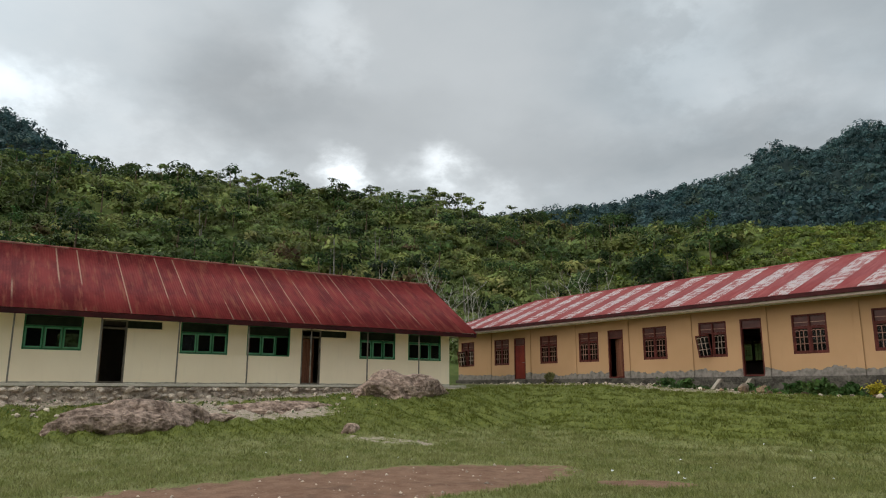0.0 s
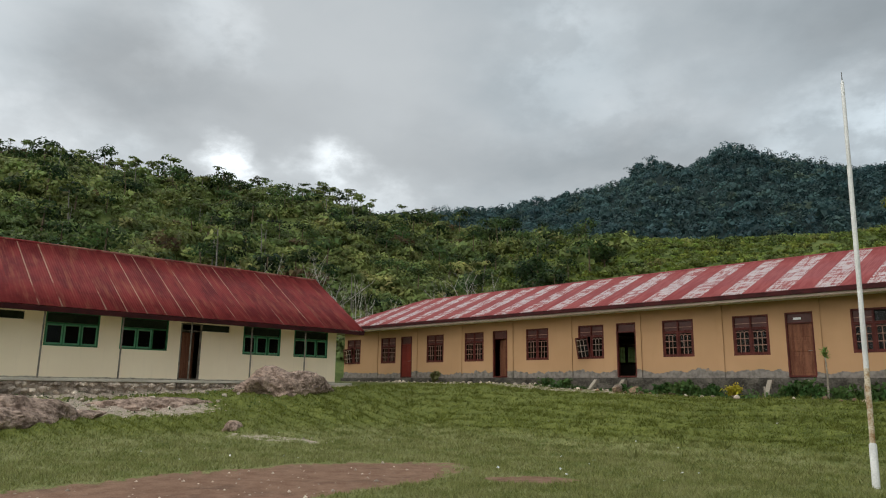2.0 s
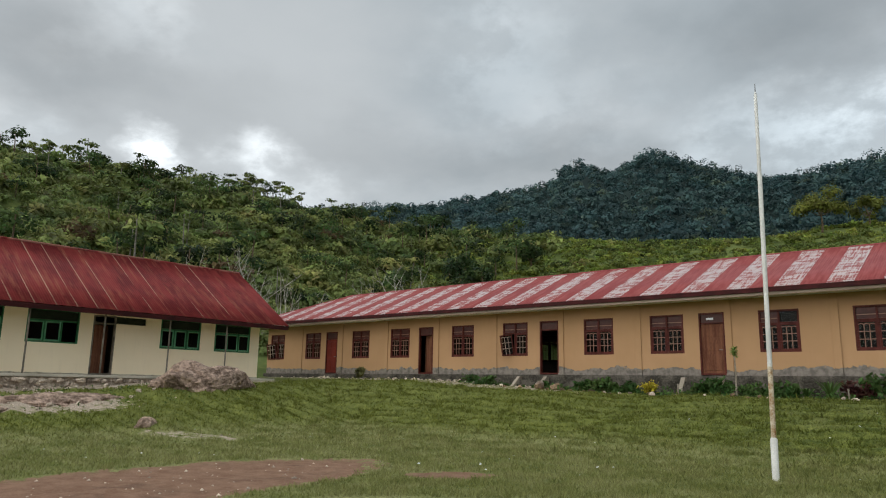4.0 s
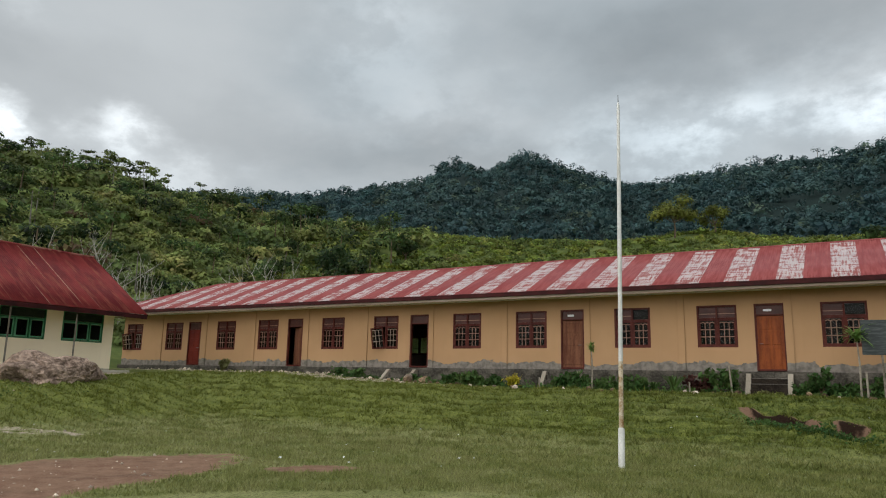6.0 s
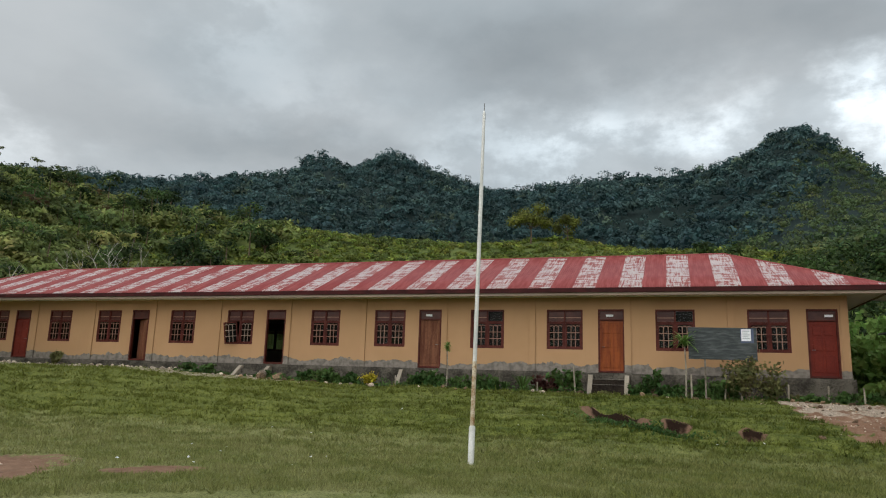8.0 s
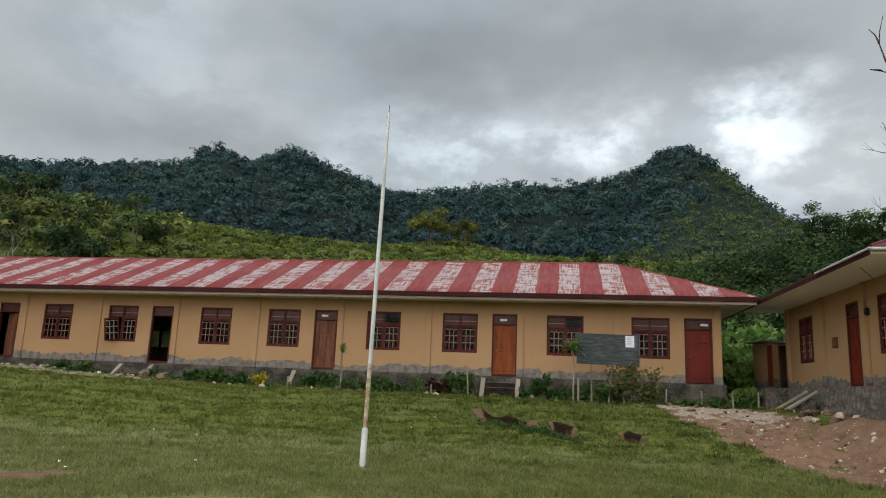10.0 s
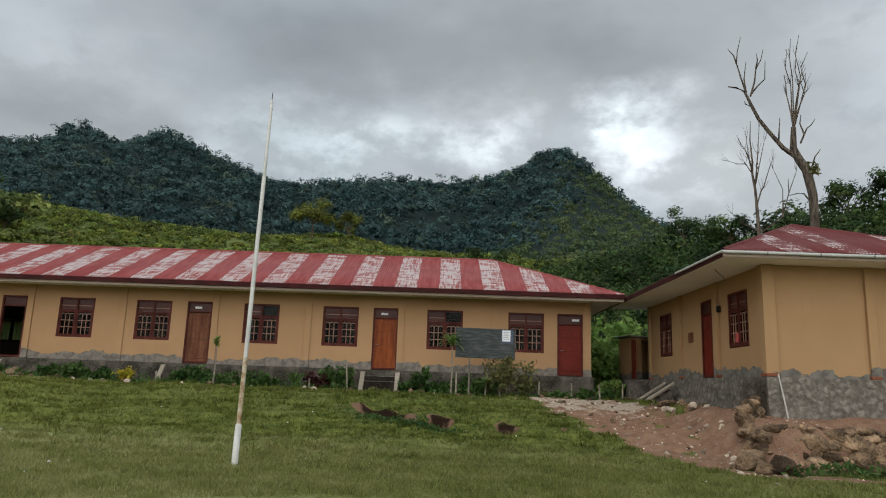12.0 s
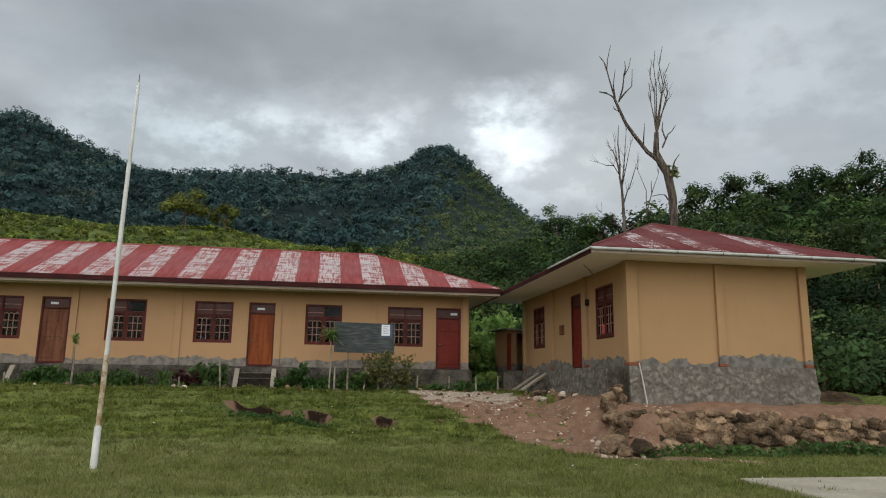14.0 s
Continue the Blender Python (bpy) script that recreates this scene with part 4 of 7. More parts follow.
def gable_wall(parent, y, mat):
    bm = bmesh.new()
    for d in (0, 0.14):
        bm.faces.new([bm.verts.new(p) for p in ((LX - 0.142, y + d, L_FLOOR), (LX - L_DEPTH + 0.142, y + d, L_FLOOR), (LX - L_DEPTH + 0.142, y + d, L_TOP), (LX - L_DEPTH / 2, y + d, 4.95), (LX - 0.142, y + d, L_TOP))])
    bm.verts.ensure_lookup_table()
    for k in range(5):
        j = (k + 1) % 5
        bm.faces.new([bm.verts[k], bm.verts[j], bm.verts[5 + j], bm.verts[5 + k]])
    part("gable_wall", bm, mat, parent)


gable_wall(cream, L_Y1 - 0.14, CREAM)
gable_wall(cream, L_Y0, CREAM)
part("floor_slab", boxed(LX - L_DEPTH, LX + 1.15, L_Y0, L_Y1 + 0.25, L_FLOOR - 0.13, L_FLOOR - 0.022, bevel=0.012), VERANDA, cream)
part("ceiling_board", boxed(LX - L_DEPTH + 0.15, LX - 0.15, L_Y0 + 0.15, L_Y1 - 0.15, 2.36, 2.39), ROOM, cream)
part("partition_wall", boxed(LX - L_DEPTH + 0.16, LX - 0.16, -18.15, -18.03, L_FLOOR, 2.35), ROOM, cream)

LH = L_Z1 - L_Z0
l_frame = frame_mesh("window_frame", L_W, LH, 0.05, 0.12, GREEN, ((-L_W / 6 - 0.022, -L_W / 6 + 0.022, 0.05, 0.85), (L_W / 6 - 0.022, L_W / 6 + 0.022, 0.05, 0.85), (-L_W / 2 + 0.05, L_W / 2 - 0.05, 0.85, 0.90)))
l_sash = frame_mesh("sash", L_W / 3 - 0.07, 0.78, 0.055, 0.035, MINT)
l_pane = to_mesh("pane", boxed(-L_W / 6 + 0.09, L_W / 6 - 0.09, -0.003, 0.003, 0.06, 0.71), GLASS)
l_vent = to_mesh("vent_board", boxed(-L_W / 2 + 0.065, L_W / 2 - 0.065, -0.01, 0.01, 0.915, LH - 0.065), SHADED_GREEN)
for i, y in enumerate(L_WINDOWS):
    w = hang("window", l_frame, cream, TURN_L @ Matrix.Translation((y, 0.05, L_Z0)), "green three-light window")
    hang("vent_board", l_vent, w, Matrix.Translation((0, 0.02, 0)), "dark green boarded top light with eave shade painted in")
    for s in (-1, 0, 1):
        if i == 2 and s == 1:
            continue
        at = Matrix.Translation((s * L_W / 3 * 0.97, -0.01, 0.066))
        if (i + s) % 3 == 0:
            at = at @ pose(0, 0, 0, 0, 0, -9 * (1 if s else -1))
        hang("sash", l_sash, w, at)
        hang("pane", l_pane, w, at)
l_door = frame_mesh("door_frame", 0.96, 2.46, 0.06, 0.12, POST, ((-0.42, 0.42, 2.10, 2.15),))
l_leaf = door_leaf("door_leaf", 0.82, 2.06, DOOR_WORN)
l_strip = to_mesh("vent_board", boxed(0.485, 1.795, 0.0, 0.02, 2.165, 2.455), SHADED_GREEN)
for y, swing in zip(L_DOORS, (88, 26)):
    d = hang("door", l_door, cream, TURN_L @ Matrix.Translation((y, 0.05, L_FLOOR)), "open door in a weathered frame")
    hang("door_leaf", l_leaf, d, Matrix.Translation((-0.41, 0.02, 0)) @ pose(0, 0, 0, 0, 0, swing))
    hang("vent_board", l_strip, d, None, "dark vent strip")
post_me = to_mesh("veranda_post", boxed(-0.027, 0.027, -0.027, 0.027, 0, 2.50, bevel=0.006), POST)
for k in range(7):
    hang("veranda_post", post_me, cream, Matrix.Translation((LX + 0.95, -26.50 + 2.855 * k, L_FLOOR - 0.02)))

# gable roof
L_EX, L_EZ, L_RX, L_RZ, L_RY0, L_RY1 = LX + 1.2, 2.22, LX - L_DEPTH / 2, 5.32, -30.2, -6.0
l_run, l_rise = L_EX - L_RX, L_RZ - L_EZ
l_slope, l_angle = math.hypot(l_run, l_rise), math.degrees(math.atan2(l_rise, l_run))
l_sheet = corrugated("rust_sheet", 0.80, lambda x: (0.0, l_slope + 0.03), ROOF_RUST, pitch=0.1, depth=0.006)
y, k = L_RY1 - 0.80, 0
while y > L_RY0:
    hang("roof_sheet", l_sheet, cream, pose(L_EX, y, L_EZ + 0.004 * (k % 2), l_angle, 0, 90))
    y -= 0.795
    k += 1
plain_back = bmesh.new()
plain_back.faces.new([plain_back.verts.new(p) for p in ((L_RX, L_RY0, L_RZ), (L_RX, L_RY1, L_RZ), (2 * L_RX - L_EX, L_RY1, L_EZ), (2 * L_RX - L_EX, L_RY0, L_EZ))])
part("back_slope", plain_back, ROOF_RUST, cream)
part("eave_board", boxed(L_EX - 0.03, L_EX - 0.002, L_RY0, L_RY1, L_EZ - 0.21, L_EZ - 0.015, bevel=0.004), TRIM_RED, cream)
part("soffit", boxed(LX + 0.002, L_EX - 0.032, L_RY0 + 0.1, L_RY1 - 0.1, 2.16, 2.18), SOFFIT, cream)
v, f = tube([(L_EX, L_RY1 - 0.02, L_EZ - 0.05), (L_RX, L_RY1 - 0.02, L_RZ - 0.05), (2 * L_RX - L_EX, L_RY1 - 0.02, L_EZ - 0.05)], [0.06] * 3, 4)
hang("verge_board", mesh_from("verge_board", v, f, TRIM_RED), cream)
v, f = tube([(L_RX, L_RY0, L_RZ), (L_RX, L_RY1, L_RZ)], [0.07, 0.07], 8)
hang("ridge_cap", mesh_from("ridge_cap", v, f, ROOF_RUST, True), cream)

# ---------------------------------------------------------------- the yellow hut on its cement plinth
HX0, HX1, HY0, HY1 = 10.30, 15.83, -9.64, 0.80
TURN_H = Matrix.Translation((HX0, 0, 0)) @ pose(0, 0, 0, 0, 0, -90)
hut = thing("office_hut", "small yellow hip-roofed building on a high rough cement plinth", "building")
h_holes = [(7.20, 8.56, 0.83, 2.44), (0.50, 1.96, 0.83, 2.44), (4.98, 5.90, -0.02, 2.46)]
hang("side_wall", wall_mesh("side_wall", HY1 - HY0, -0.02, 2.93, 0.16, h_holes, HUT_YELLOW, -HY1), hut, TURN_H)
part("front_wall", boxed(HX0 + 0.162, HX1, HY0, HY0 + 0.16, -0.02, 2.93), HUT_YELLOW, hut)
part("far_wall", boxed(HX1 - 0.16, HX1, HY0 + 0.162, HY1, -0.02, 2.93), HUT_YELLOW, hut)
part("back_wall", boxed(HX0 + 0.162, HX1 - 0.162, HY1 - 0.16, HY1, -0.02, 2.93), HUT_YELLOW, hut)
part("floor_slab", boxed(HX0 + 0.17, HX1 - 0.17, HY0 + 0.17, HY1 - 0.17, -0.12, -0.024), CEMENT, hut)
part("ceiling_board", boxed(HX0 + 0.17, HX1 - 0.17, HY0 + 0.17, HY1 - 0.17, 2.86, 2.89), ROOM, hut)
for u in (7.88, 1.23):
    w = barred_window(hut, TURN_H @ Matrix.Translation((u, 0.06, WIN_Z0)) @ Matrix.Diagonal((0.955, 1, 1, 1)))
h_leaf = hang("door", door_frame, hut, TURN_H @ Matrix.Translation((5.44, 0.06, 0)) @ Matrix.Diagonal((0.9, 1, 1, 1)), "dark red door standing slightly open")
hang("pane", door_pane, h_leaf)
hang("door_leaf", leafs[DOOR_RED], h_leaf, Matrix.Translation((-LEAF_W / 2, 0, 0)) @ pose(0, 0, 0, 0, 0, 4))
for x0, x1, y0, y1 in ((HX0 - 0.10, HX0 + 0.24, HY0 - 0.10, HY0 - 0.001), (12.93, 13.18, HY0 - 0.10, HY0 - 0.001), (HX1 - 0.22, HX1 + 0.03, HY0 - 0.10, HY0 - 0.001),
                       (HX0 - 0.10, HX0 - 0.001, HY0, HY0 + 0.24), (HX0 - 0.10, HX0 - 0.001, -6.52, -6.30), (HX0 - 0.10, HX0 - 0.001, -3.15, -2.92), (HX0 - 0.10, HX0 - 0.001, 0.56, HY1)):
    part("pilaster", boxed(x0, x1, y0, y1, 0.0, 2.92, bevel=0.008), HUT_YELLOW, hut)
    part("pilaster_foot", boxed(x0 - 0.01, x1 + 0.01, y0 - 0.01, y1 + 0.006, -0.015, 0.07, bevel=0.01), BRICK_RED, hut, "bare red brick foot")


def batter_block(name, x0, x1, y0, y1, z_top, z_bot, out, mat, parent):
    """A block with faces that spread towards the ground and a lumpy surface."""
    ring = []
    step = 0.25
    for a, b, axis in (((x0, y0), (x1, y0), 0), ((x1, y0), (x1, y1), 1), ((x1, y1), (x0, y1), 0), ((x0, y1), (x0, y0), 1)):
        n = max(1, int(max(abs(b[0] - a[0]), abs(b[1] - a[1])) / step))
        for i in range(n):
            ring.append((a[0] + (b[0] - a[0]) * i / n, a[1] + (b[1] - a[1]) * i / n))
    cx, cy = (x0 + x1) / 2, (y0 + y1) / 2
    hx, hy = (x1 - x0) / 2, (y1 - y0) / 2
    rows, verts, faces = 7, [], []
    for k in range(rows):
        u = k / (rows - 1)
        for x, y in ring:
            z = z_top + (z_bot - z_top) * u
            swell = out * u + 0.035 * float(wobble((x + y) * 2.2, z * 4 + x, 1.0)) * (u > 0)
            verts.append((cx + (x - cx) * (hx + swell) / hx, cy + (y - cy) * (hy + swell) / hy, z))
    n = len(ring)
    for k in range(rows - 1):
        for i in range(n):
            j = (i + 1) % n
            faces.append((k * n + i, (k + 1) * n + i, (k + 1) * n + j, k * n + j))
    me = bpy.data.meshes.new(name)
    me.from_pydata(verts, [], faces + [tuple(range(n))])
    me.materials.append(mat)
    return hang(name, me, parent)


batter_block("plinth", HX0 - 0.11, HX1 + 0.06, HY0 - 0.12, HY1 + 0.06, -0.022, -1.35, 0.10, PEBBLED, hut)
HE_X0, HE_X1, HE_Y0, HE_Y1, HE_Z = 8.84, 17.45, -10.64, 1.80, 3.08
part("soffit", boxed(HE_X0 + 0.03, HE_X1 - 0.03, HE_Y0 + 0.03, HE_Y1 - 0.03, 2.935, 2.955), SOFFIT, hut)
part("fascia", boxed(HE_X0, HE_X1, HE_Y0, HE_Y0 + 0.028, 2.92, 3.06, bevel=0.004), WHITE_BOARD, hut)
part("fascia", boxed(HE_X0, HE_X0 + 0.028, HE_Y0 + 0.03, HE_Y1, 2.92, 3.06, bevel=0.004), TRIM_RED, hut)
v, f = [], []
prof = [(0.0, 0.10), (-0.005, 0.0), (-0.05, -0.03), (-0.10, 0.0), (-0.11, 0.10), (-0.10, 0.10), (-0.09, 0.01), (-0.05, -0.015), (-0.012, 0.01), (-0.01, 0.1)]
for x in (HE_X0 - 0.05, HE_X1 + 0.55):
    v += [(x, HE_Y0 - 0.005 + 0.7 * a, 3.015 + 0.62 * b) for a, b in prof]
n = len(prof)
f = [(i, (i + 1) % n, n + (i + 1) % n, n + i) for i in range(n)]
hang("gutter", mesh_from("gutter", v, f, GUTTER), hut, None, "pale metal gutter")
part("eave_edge", boxed(HE_X0 - 0.04, HE_X1 + 0.05, HE_Y0 - 0.055, HE_Y0 - 0.004, 3.068, 3.098, bevel=0.004), TRIM_RED, hut)
for x in np.arange(HE_X0 + 1.1, HE_X1, 1.35):
    part("gutter_joint", boxed(float(x) - 0.02, float(x) + 0.02, HE_Y0 - 0.088, HE_Y0 - 0.003, 2.99, 3.066, bevel=0.004), IRON, hut)
v = []
for y in (HE_Y0 - 0.1, HE_Y0 + 3.6):
    v += [(HE_X0 - 0.005 + 0.5 * a, y, 3.03 + 0.45 * b) for a, b in prof]
hang("gutter", mesh_from("gutter", v, f, GUTTER), hut, None, "pale metal gutter")
H_APEX_Y, H_APEX_Z = -5.60, 5.03
h_run, h_rise = H_APEX_Y - HE_Y0, H_APEX_Z - HE_Z
H_SLOPE, h_angle = math.hypot(h_run, h_rise), math.degrees(math.atan2(h_rise, h_run))
h_mid = (HE_X0 + HE_X1) / 2


def front_hip(x_from):
    def outline(x):
        u = x + x_from
        return 0.0, H_SLOPE * max(0.004, min(1.0, (u - HE_X0) / (h_mid - HE_X0), (HE_X1 - u) / (HE_X1 - h_mid)))
    return outline


x, k = HE_X0, 0
while x < HE_X1 - 0.05:
    w = min(0.80, HE_X1 - x)
    hang("roof_sheet", corrugated("hut_sheet", w, front_hip(x), HUT_BARE if k in (2, 4, 7) else HUT_RED), hut, pose(x, HE_Y0 - 0.04, HE_Z + 0.01, h_angle, 0, 0), "pale flaked roof sheet" if k in (2, 4, 7) else "")
    x += w
    k += 1
for ex in (HE_X0, HE_X1):
    bm = bmesh.new()
    bm.faces.new([bm.verts.new(p) for p in ((ex, HE_Y0, HE_Z), (h_mid, H_APEX_Y, H_APEX_Z), (h_mid, HE_Y1, H_APEX_Z), (ex, HE_Y1, HE_Z))])
    got = bmesh.ops.extrude_face_region(bm, geom=bm.faces[:])["geom"]
    for g in got:
        if isinstance(g, bmesh.types.BMVert):
            g.co.z -= 0.02
    part("side_slope", bm, HUT_RED, hut)
    v, f = tube([(ex, HE_Y0, HE_Z + 0.02), (h_mid, H_APEX_Y, H_APEX_Z + 0.01)], [0.05, 0.05], 8)
    hang("hip_cap", mesh_from("hip_cap", v, f, HUT_RED, True), hut)
meter = part("meter_box", boxed(HX0 - 0.09, HX0 - 0.002, -4.20, -3.92, 1.20, 1.52, bevel=0.012), DOOR_WORN, hut, "small brown meter box")
part("lamp_box", boxed(HX0 - 0.12, HX0 - 0.002, -6.68, -6.56, 1.96, 2.16, bevel=0.02), DARK_RISER, hut, "small dark wall fitting")
v, f = tube([(HX0 + 0.18, HY0 - 0.13, 0.05), (HX0 + 0.22, HY0 - 0.24, -0.45), (HX0 + 0.28, HY0 - 0.36, -1.16)], [0.02] * 3, 8)
v2, f2 = tube([(HE_X0 + 0.5, HE_Y0 + 1.9, 2.93), (HX0 - 0.5, HE_Y0 + 2.4, 2.76), (HX0 - 0.15, HE_Y0 + 3.2, 2.82), (HX0 - 0.07, HE_Y0 + 4.3, 2.92), (HX0 - 0.07, -6.62, 2.1)], [0.012] * 5, 6)
hang("cable", mesh_from("cable", v2, f2, IRON, True), hut, None, "thin dark electric cable")
hang("drain_pipe", mesh_from("drain_pipe", v, f, PIPE, True), hut, None, "white plastic drain pipe")

# ---------------------------------------------------------------- flagpole
flagpole = thing("flagpole", "slim white flagpole with rust-worn paint low on the shaft", "flagpole", at=(-1.94, -14.75, -2.14))
flagpole.rotation_euler = (radians(0.3), radians(1.0), 0)
v, f = tube([(0, 0, 0), (0, 0, 0.75), (0, 0, 0.78)], [0.060, 0.060, 0.042], 14)
hang("base_sleeve", mesh_from("base_sleeve", v, f, POLE_WHITE, True), flagpole)
v, f = tube([(0, 0, 0.7), (0, 0, 2.0)], [0.043, 0.043], 12)
hang("lower_shaft", mesh_from("lower_shaft", v, f, POLE_RUST, True), flagpole, None, "rust-stained lower shaft")
v, f = tube([(0, 0, 1.99), (0, 0, 5.55)], [0.041, 0.039], 12)
hang("middle_shaft", mesh_from("middle_shaft", v, f, POLE_WHITE, True), flagpole)
v, f = tube([(0, 0, 5.5), (0, 0, 7.10), (0, 0, 7.16)], [0.034, 0.030, 0.012], 10)
hang("upper_shaft", mesh_from("upper_shaft", v, f, POLE_WHITE, True), flagpole)
v, f = tube([(0, 0, 7.1), (0, 0, 7.32)], [0.012, 0.006], 8)
hang("finial", mesh_from("finial", v, f, IRON, True), flagpole, None, "dark finial")


# ---------------------------------------------------------------- woods
def cards(centre, normal, size, rng, stretch=1.3):
    """Leaf-like quads: one per centre, turned about its normal at random."""
    n = len(centre)
    normal = normal / np.maximum(np.linalg.norm(normal, axis=1, keepdims=True), 1e-6)
    other = rng.normal(size=(n, 3))
    s = np.cross(normal, other)
    s /= np.maximum(np.linalg.norm(s, axis=1, keepdims=True), 1e-6)
    t = np.cross(normal, s)
    h = size[:, None] / 2
    fold = normal * h * rng.uniform(-0.35, 0.35, (n, 1))
    a, b = s * h * stretch, t * h
    verts = np.stack([centre - a + fold * 0.5, centre - b * 0.9 - fold, centre + a + fold * 0.5, centre + b * 0.9 - fold], 1)
    return verts.reshape(-1, 3), np.arange(n * 4).reshape(-1, 4)


def crowns(base, height, radius, per, card, rng, flat=0.75, lumps=7):
    """Leaf clusters of many tree crowns, lumpy ellipsoids: centres, normals, sizes and the rounded crown's own normals."""
    n = len(base)
    la = rng.uniform(0, 2 * np.pi, (n, lumps))
    lr = np.sqrt(rng.uniform(0, 1, (n, lumps))) * 0.62
    lz = rng.uniform(-0.15, 0.85, (n, lumps)) * (1 - 0.7 * lr)
    pick = rng.integers(0, lumps, (n, per))
    row = np.arange(n)[:, None]
    d = rng.normal(size=(n, per, 3))
    d[..., 2] = np.abs(d[..., 2]) * 0.9 - 0.25
    d /= np.linalg.norm(d, axis=2, keepdims=True)
    reach = 0.46 * rng.uniform(0.55, 1.05, (n, per, 1))
    c = np.stack([np.cos(la) * lr, np.sin(la) * lr, lz], -1)[row, pick] + d * reach
    c[..., 2] *= flat
    size = np.broadcast_to(radius[:, None, None], c.shape)
    pos = base[:, None, :] + c * size
    pos[..., 2] += height[:, None]
    nor = d + rng.normal(size=d.shape) * 0.32
    nor[..., 2] += 0.45
    round_ = 0.8 * d + 0.6 * c + rng.normal(size=d.shape) * 0.22
    round_[..., 2] += 0.3
    round_ /= np.linalg.norm(round_, axis=2, keepdims=True)
    s = card * rng.uniform(0.6, 1.35, (n, per)) * np.clip(radius / radius.mean(), 0.6, 1.5)[:, None]
    return pos.reshape(-1, 3), nor.reshape(-1, 3), s.ravel(), round_.reshape(-1, 3)


def crown_mesh(name, mat, rng, base, height, radius, per, card, flat=0.75, lumps=7, stretch=1.3, even=0.0):
    """Leaf clusters shaded by the roundness of their crowns, each crown with a tone of its own."""
    pos, nor, size, soft = crowns(base, height, radius, per, card, rng, flat, lumps)
    v, f = cards(pos, nor, size, rng, stretch)
    own = rng.uniform(0, 1, len(base))
    soft, tone = np.repeat(soft, 4, 0), np.repeat(own, 4 * per)
    soft = soft + even * np.array([0.0, -0.45, 0.9])
    soft /= np.linalg.norm(soft, axis=1, keepdims=True)
    me = mesh_from(name, v, f, mat, True)
    me.normals_split_custom_set_from_vertices(soft.astype(np.float32))
    me.attributes.new("tree", "FLOAT", "POINT").data.foreach_set("value", tone.astype(np.float32))
    return me


def scatter(rng, count, az0, az1, r0, r1):
    az = np.radians(rng.uniform(az0, az1, count))
    r = np.sqrt(rng.uniform(r0 ** 2, r1 ** 2, count))
    x, y = HOME.x + r * np.sin(az), HOME.y + r * np.cos(az)
    return x, y, np.degrees(az), r


def clear_of_buildings(x, y):
    school_ = (x > -41) & (x < 11.5) & (y < 11) & (y > -12)
    cream_ = (x > -38) & (x < -20) & (y < -3) & (y > -40)
    hut_ = (x > 6) & (x < 19.5) & (y < 4) & (y > -15)
    return ~(school_ | cream_ | hut_ | (y < -40))


def stems(base, height, radius, rng, lean=0.05):
    """Thin tapered four-sided trunks."""
    n = len(base)
    top = base + np.stack([rng.normal(0, lean, n) * height, rng.normal(0, lean, n) * height, height], -1)
    a = np.array([[1, 0, 0], [0, 1, 0], [-1, 0, 0], [0, -1, 0]], dtype=float)
    lo = base[:, None, :] + a * radius[:, None, None]
    hi = top[:, None, :] + a * radius[:, None, None] * 0.4
    verts = np.concatenate([lo, hi], 1).reshape(-1, 3)
    q = np.array([[0, 1, 5, 4], [1, 2, 6, 5], [2, 3, 7, 6], [3, 0, 4, 7]])
    return verts, (np.arange(n)[:, None, None] * 8 + q).reshape(-1, 4)


def near_edge(az):
    return np.interp(az, NEAR_AZ, NEAR_R)


def scrub_edge(az):
    """How far up the pointed peak the light scrub reaches."""
    return np.interp(az, [1.9, 2, 8, 10.5, 12.5], [0, 190, 255, 320, 445])


def wood(name, mat, label, seed, count, az0, az1, r0, r1, tall, wide, per, card, keep=None, flat=0.75, bark=None, low=0.35, lumps=7, spread=0.22, stretch=1.3, even=0.0):
    rng = np.random.default_rng(seed)
    x, y, az, r = scatter(rng, count, az0, az1, r0, r1)
    ok = clear_of_buildings(x, y)
    if keep is not None:
        ok &= keep(az, r, x, y, rng)
    tip = np.degrees(np.arctan2(land(x, y) + tall - HOME.z, r))
    ok &= (tip > np.where(az < 9, 5.2, 0.0)) | (rng.uniform(0, 1, len(x)) < 0.15)
    ok &= (r < near_edge(az) * 1.1) | (tip > np.interp(az, NEAR_AZ, NEAR_EL) - 1.0)
    x, y = x[ok], y[ok]
    z = land(x, y)
    n = len(x)
    grow = np.clip(np.exp(rng.normal(0, spread, n)), 0.65, 1.55)
    radius, height = wide * grow, tall * grow * rng.uniform(0.7, 1.25, n)
    base = np.stack([x, y, z - 0.2], -1)
    tagged(new(name, crown_mesh(name, mat, rng, base, height * low, radius, per, card, flat, lumps, stretch, even)), label, "woods", kind="stuff")
    if bark is not None:
        v, f = stems(base, height * low + radius * 0.4, 0.05 + radius * 0.035, rng)
        tagged(new(name + "_trunks", mesh_from(name, v, f, bark)), "slender pale trunks under the hillside crowns", "tree trunks", kind="stuff")


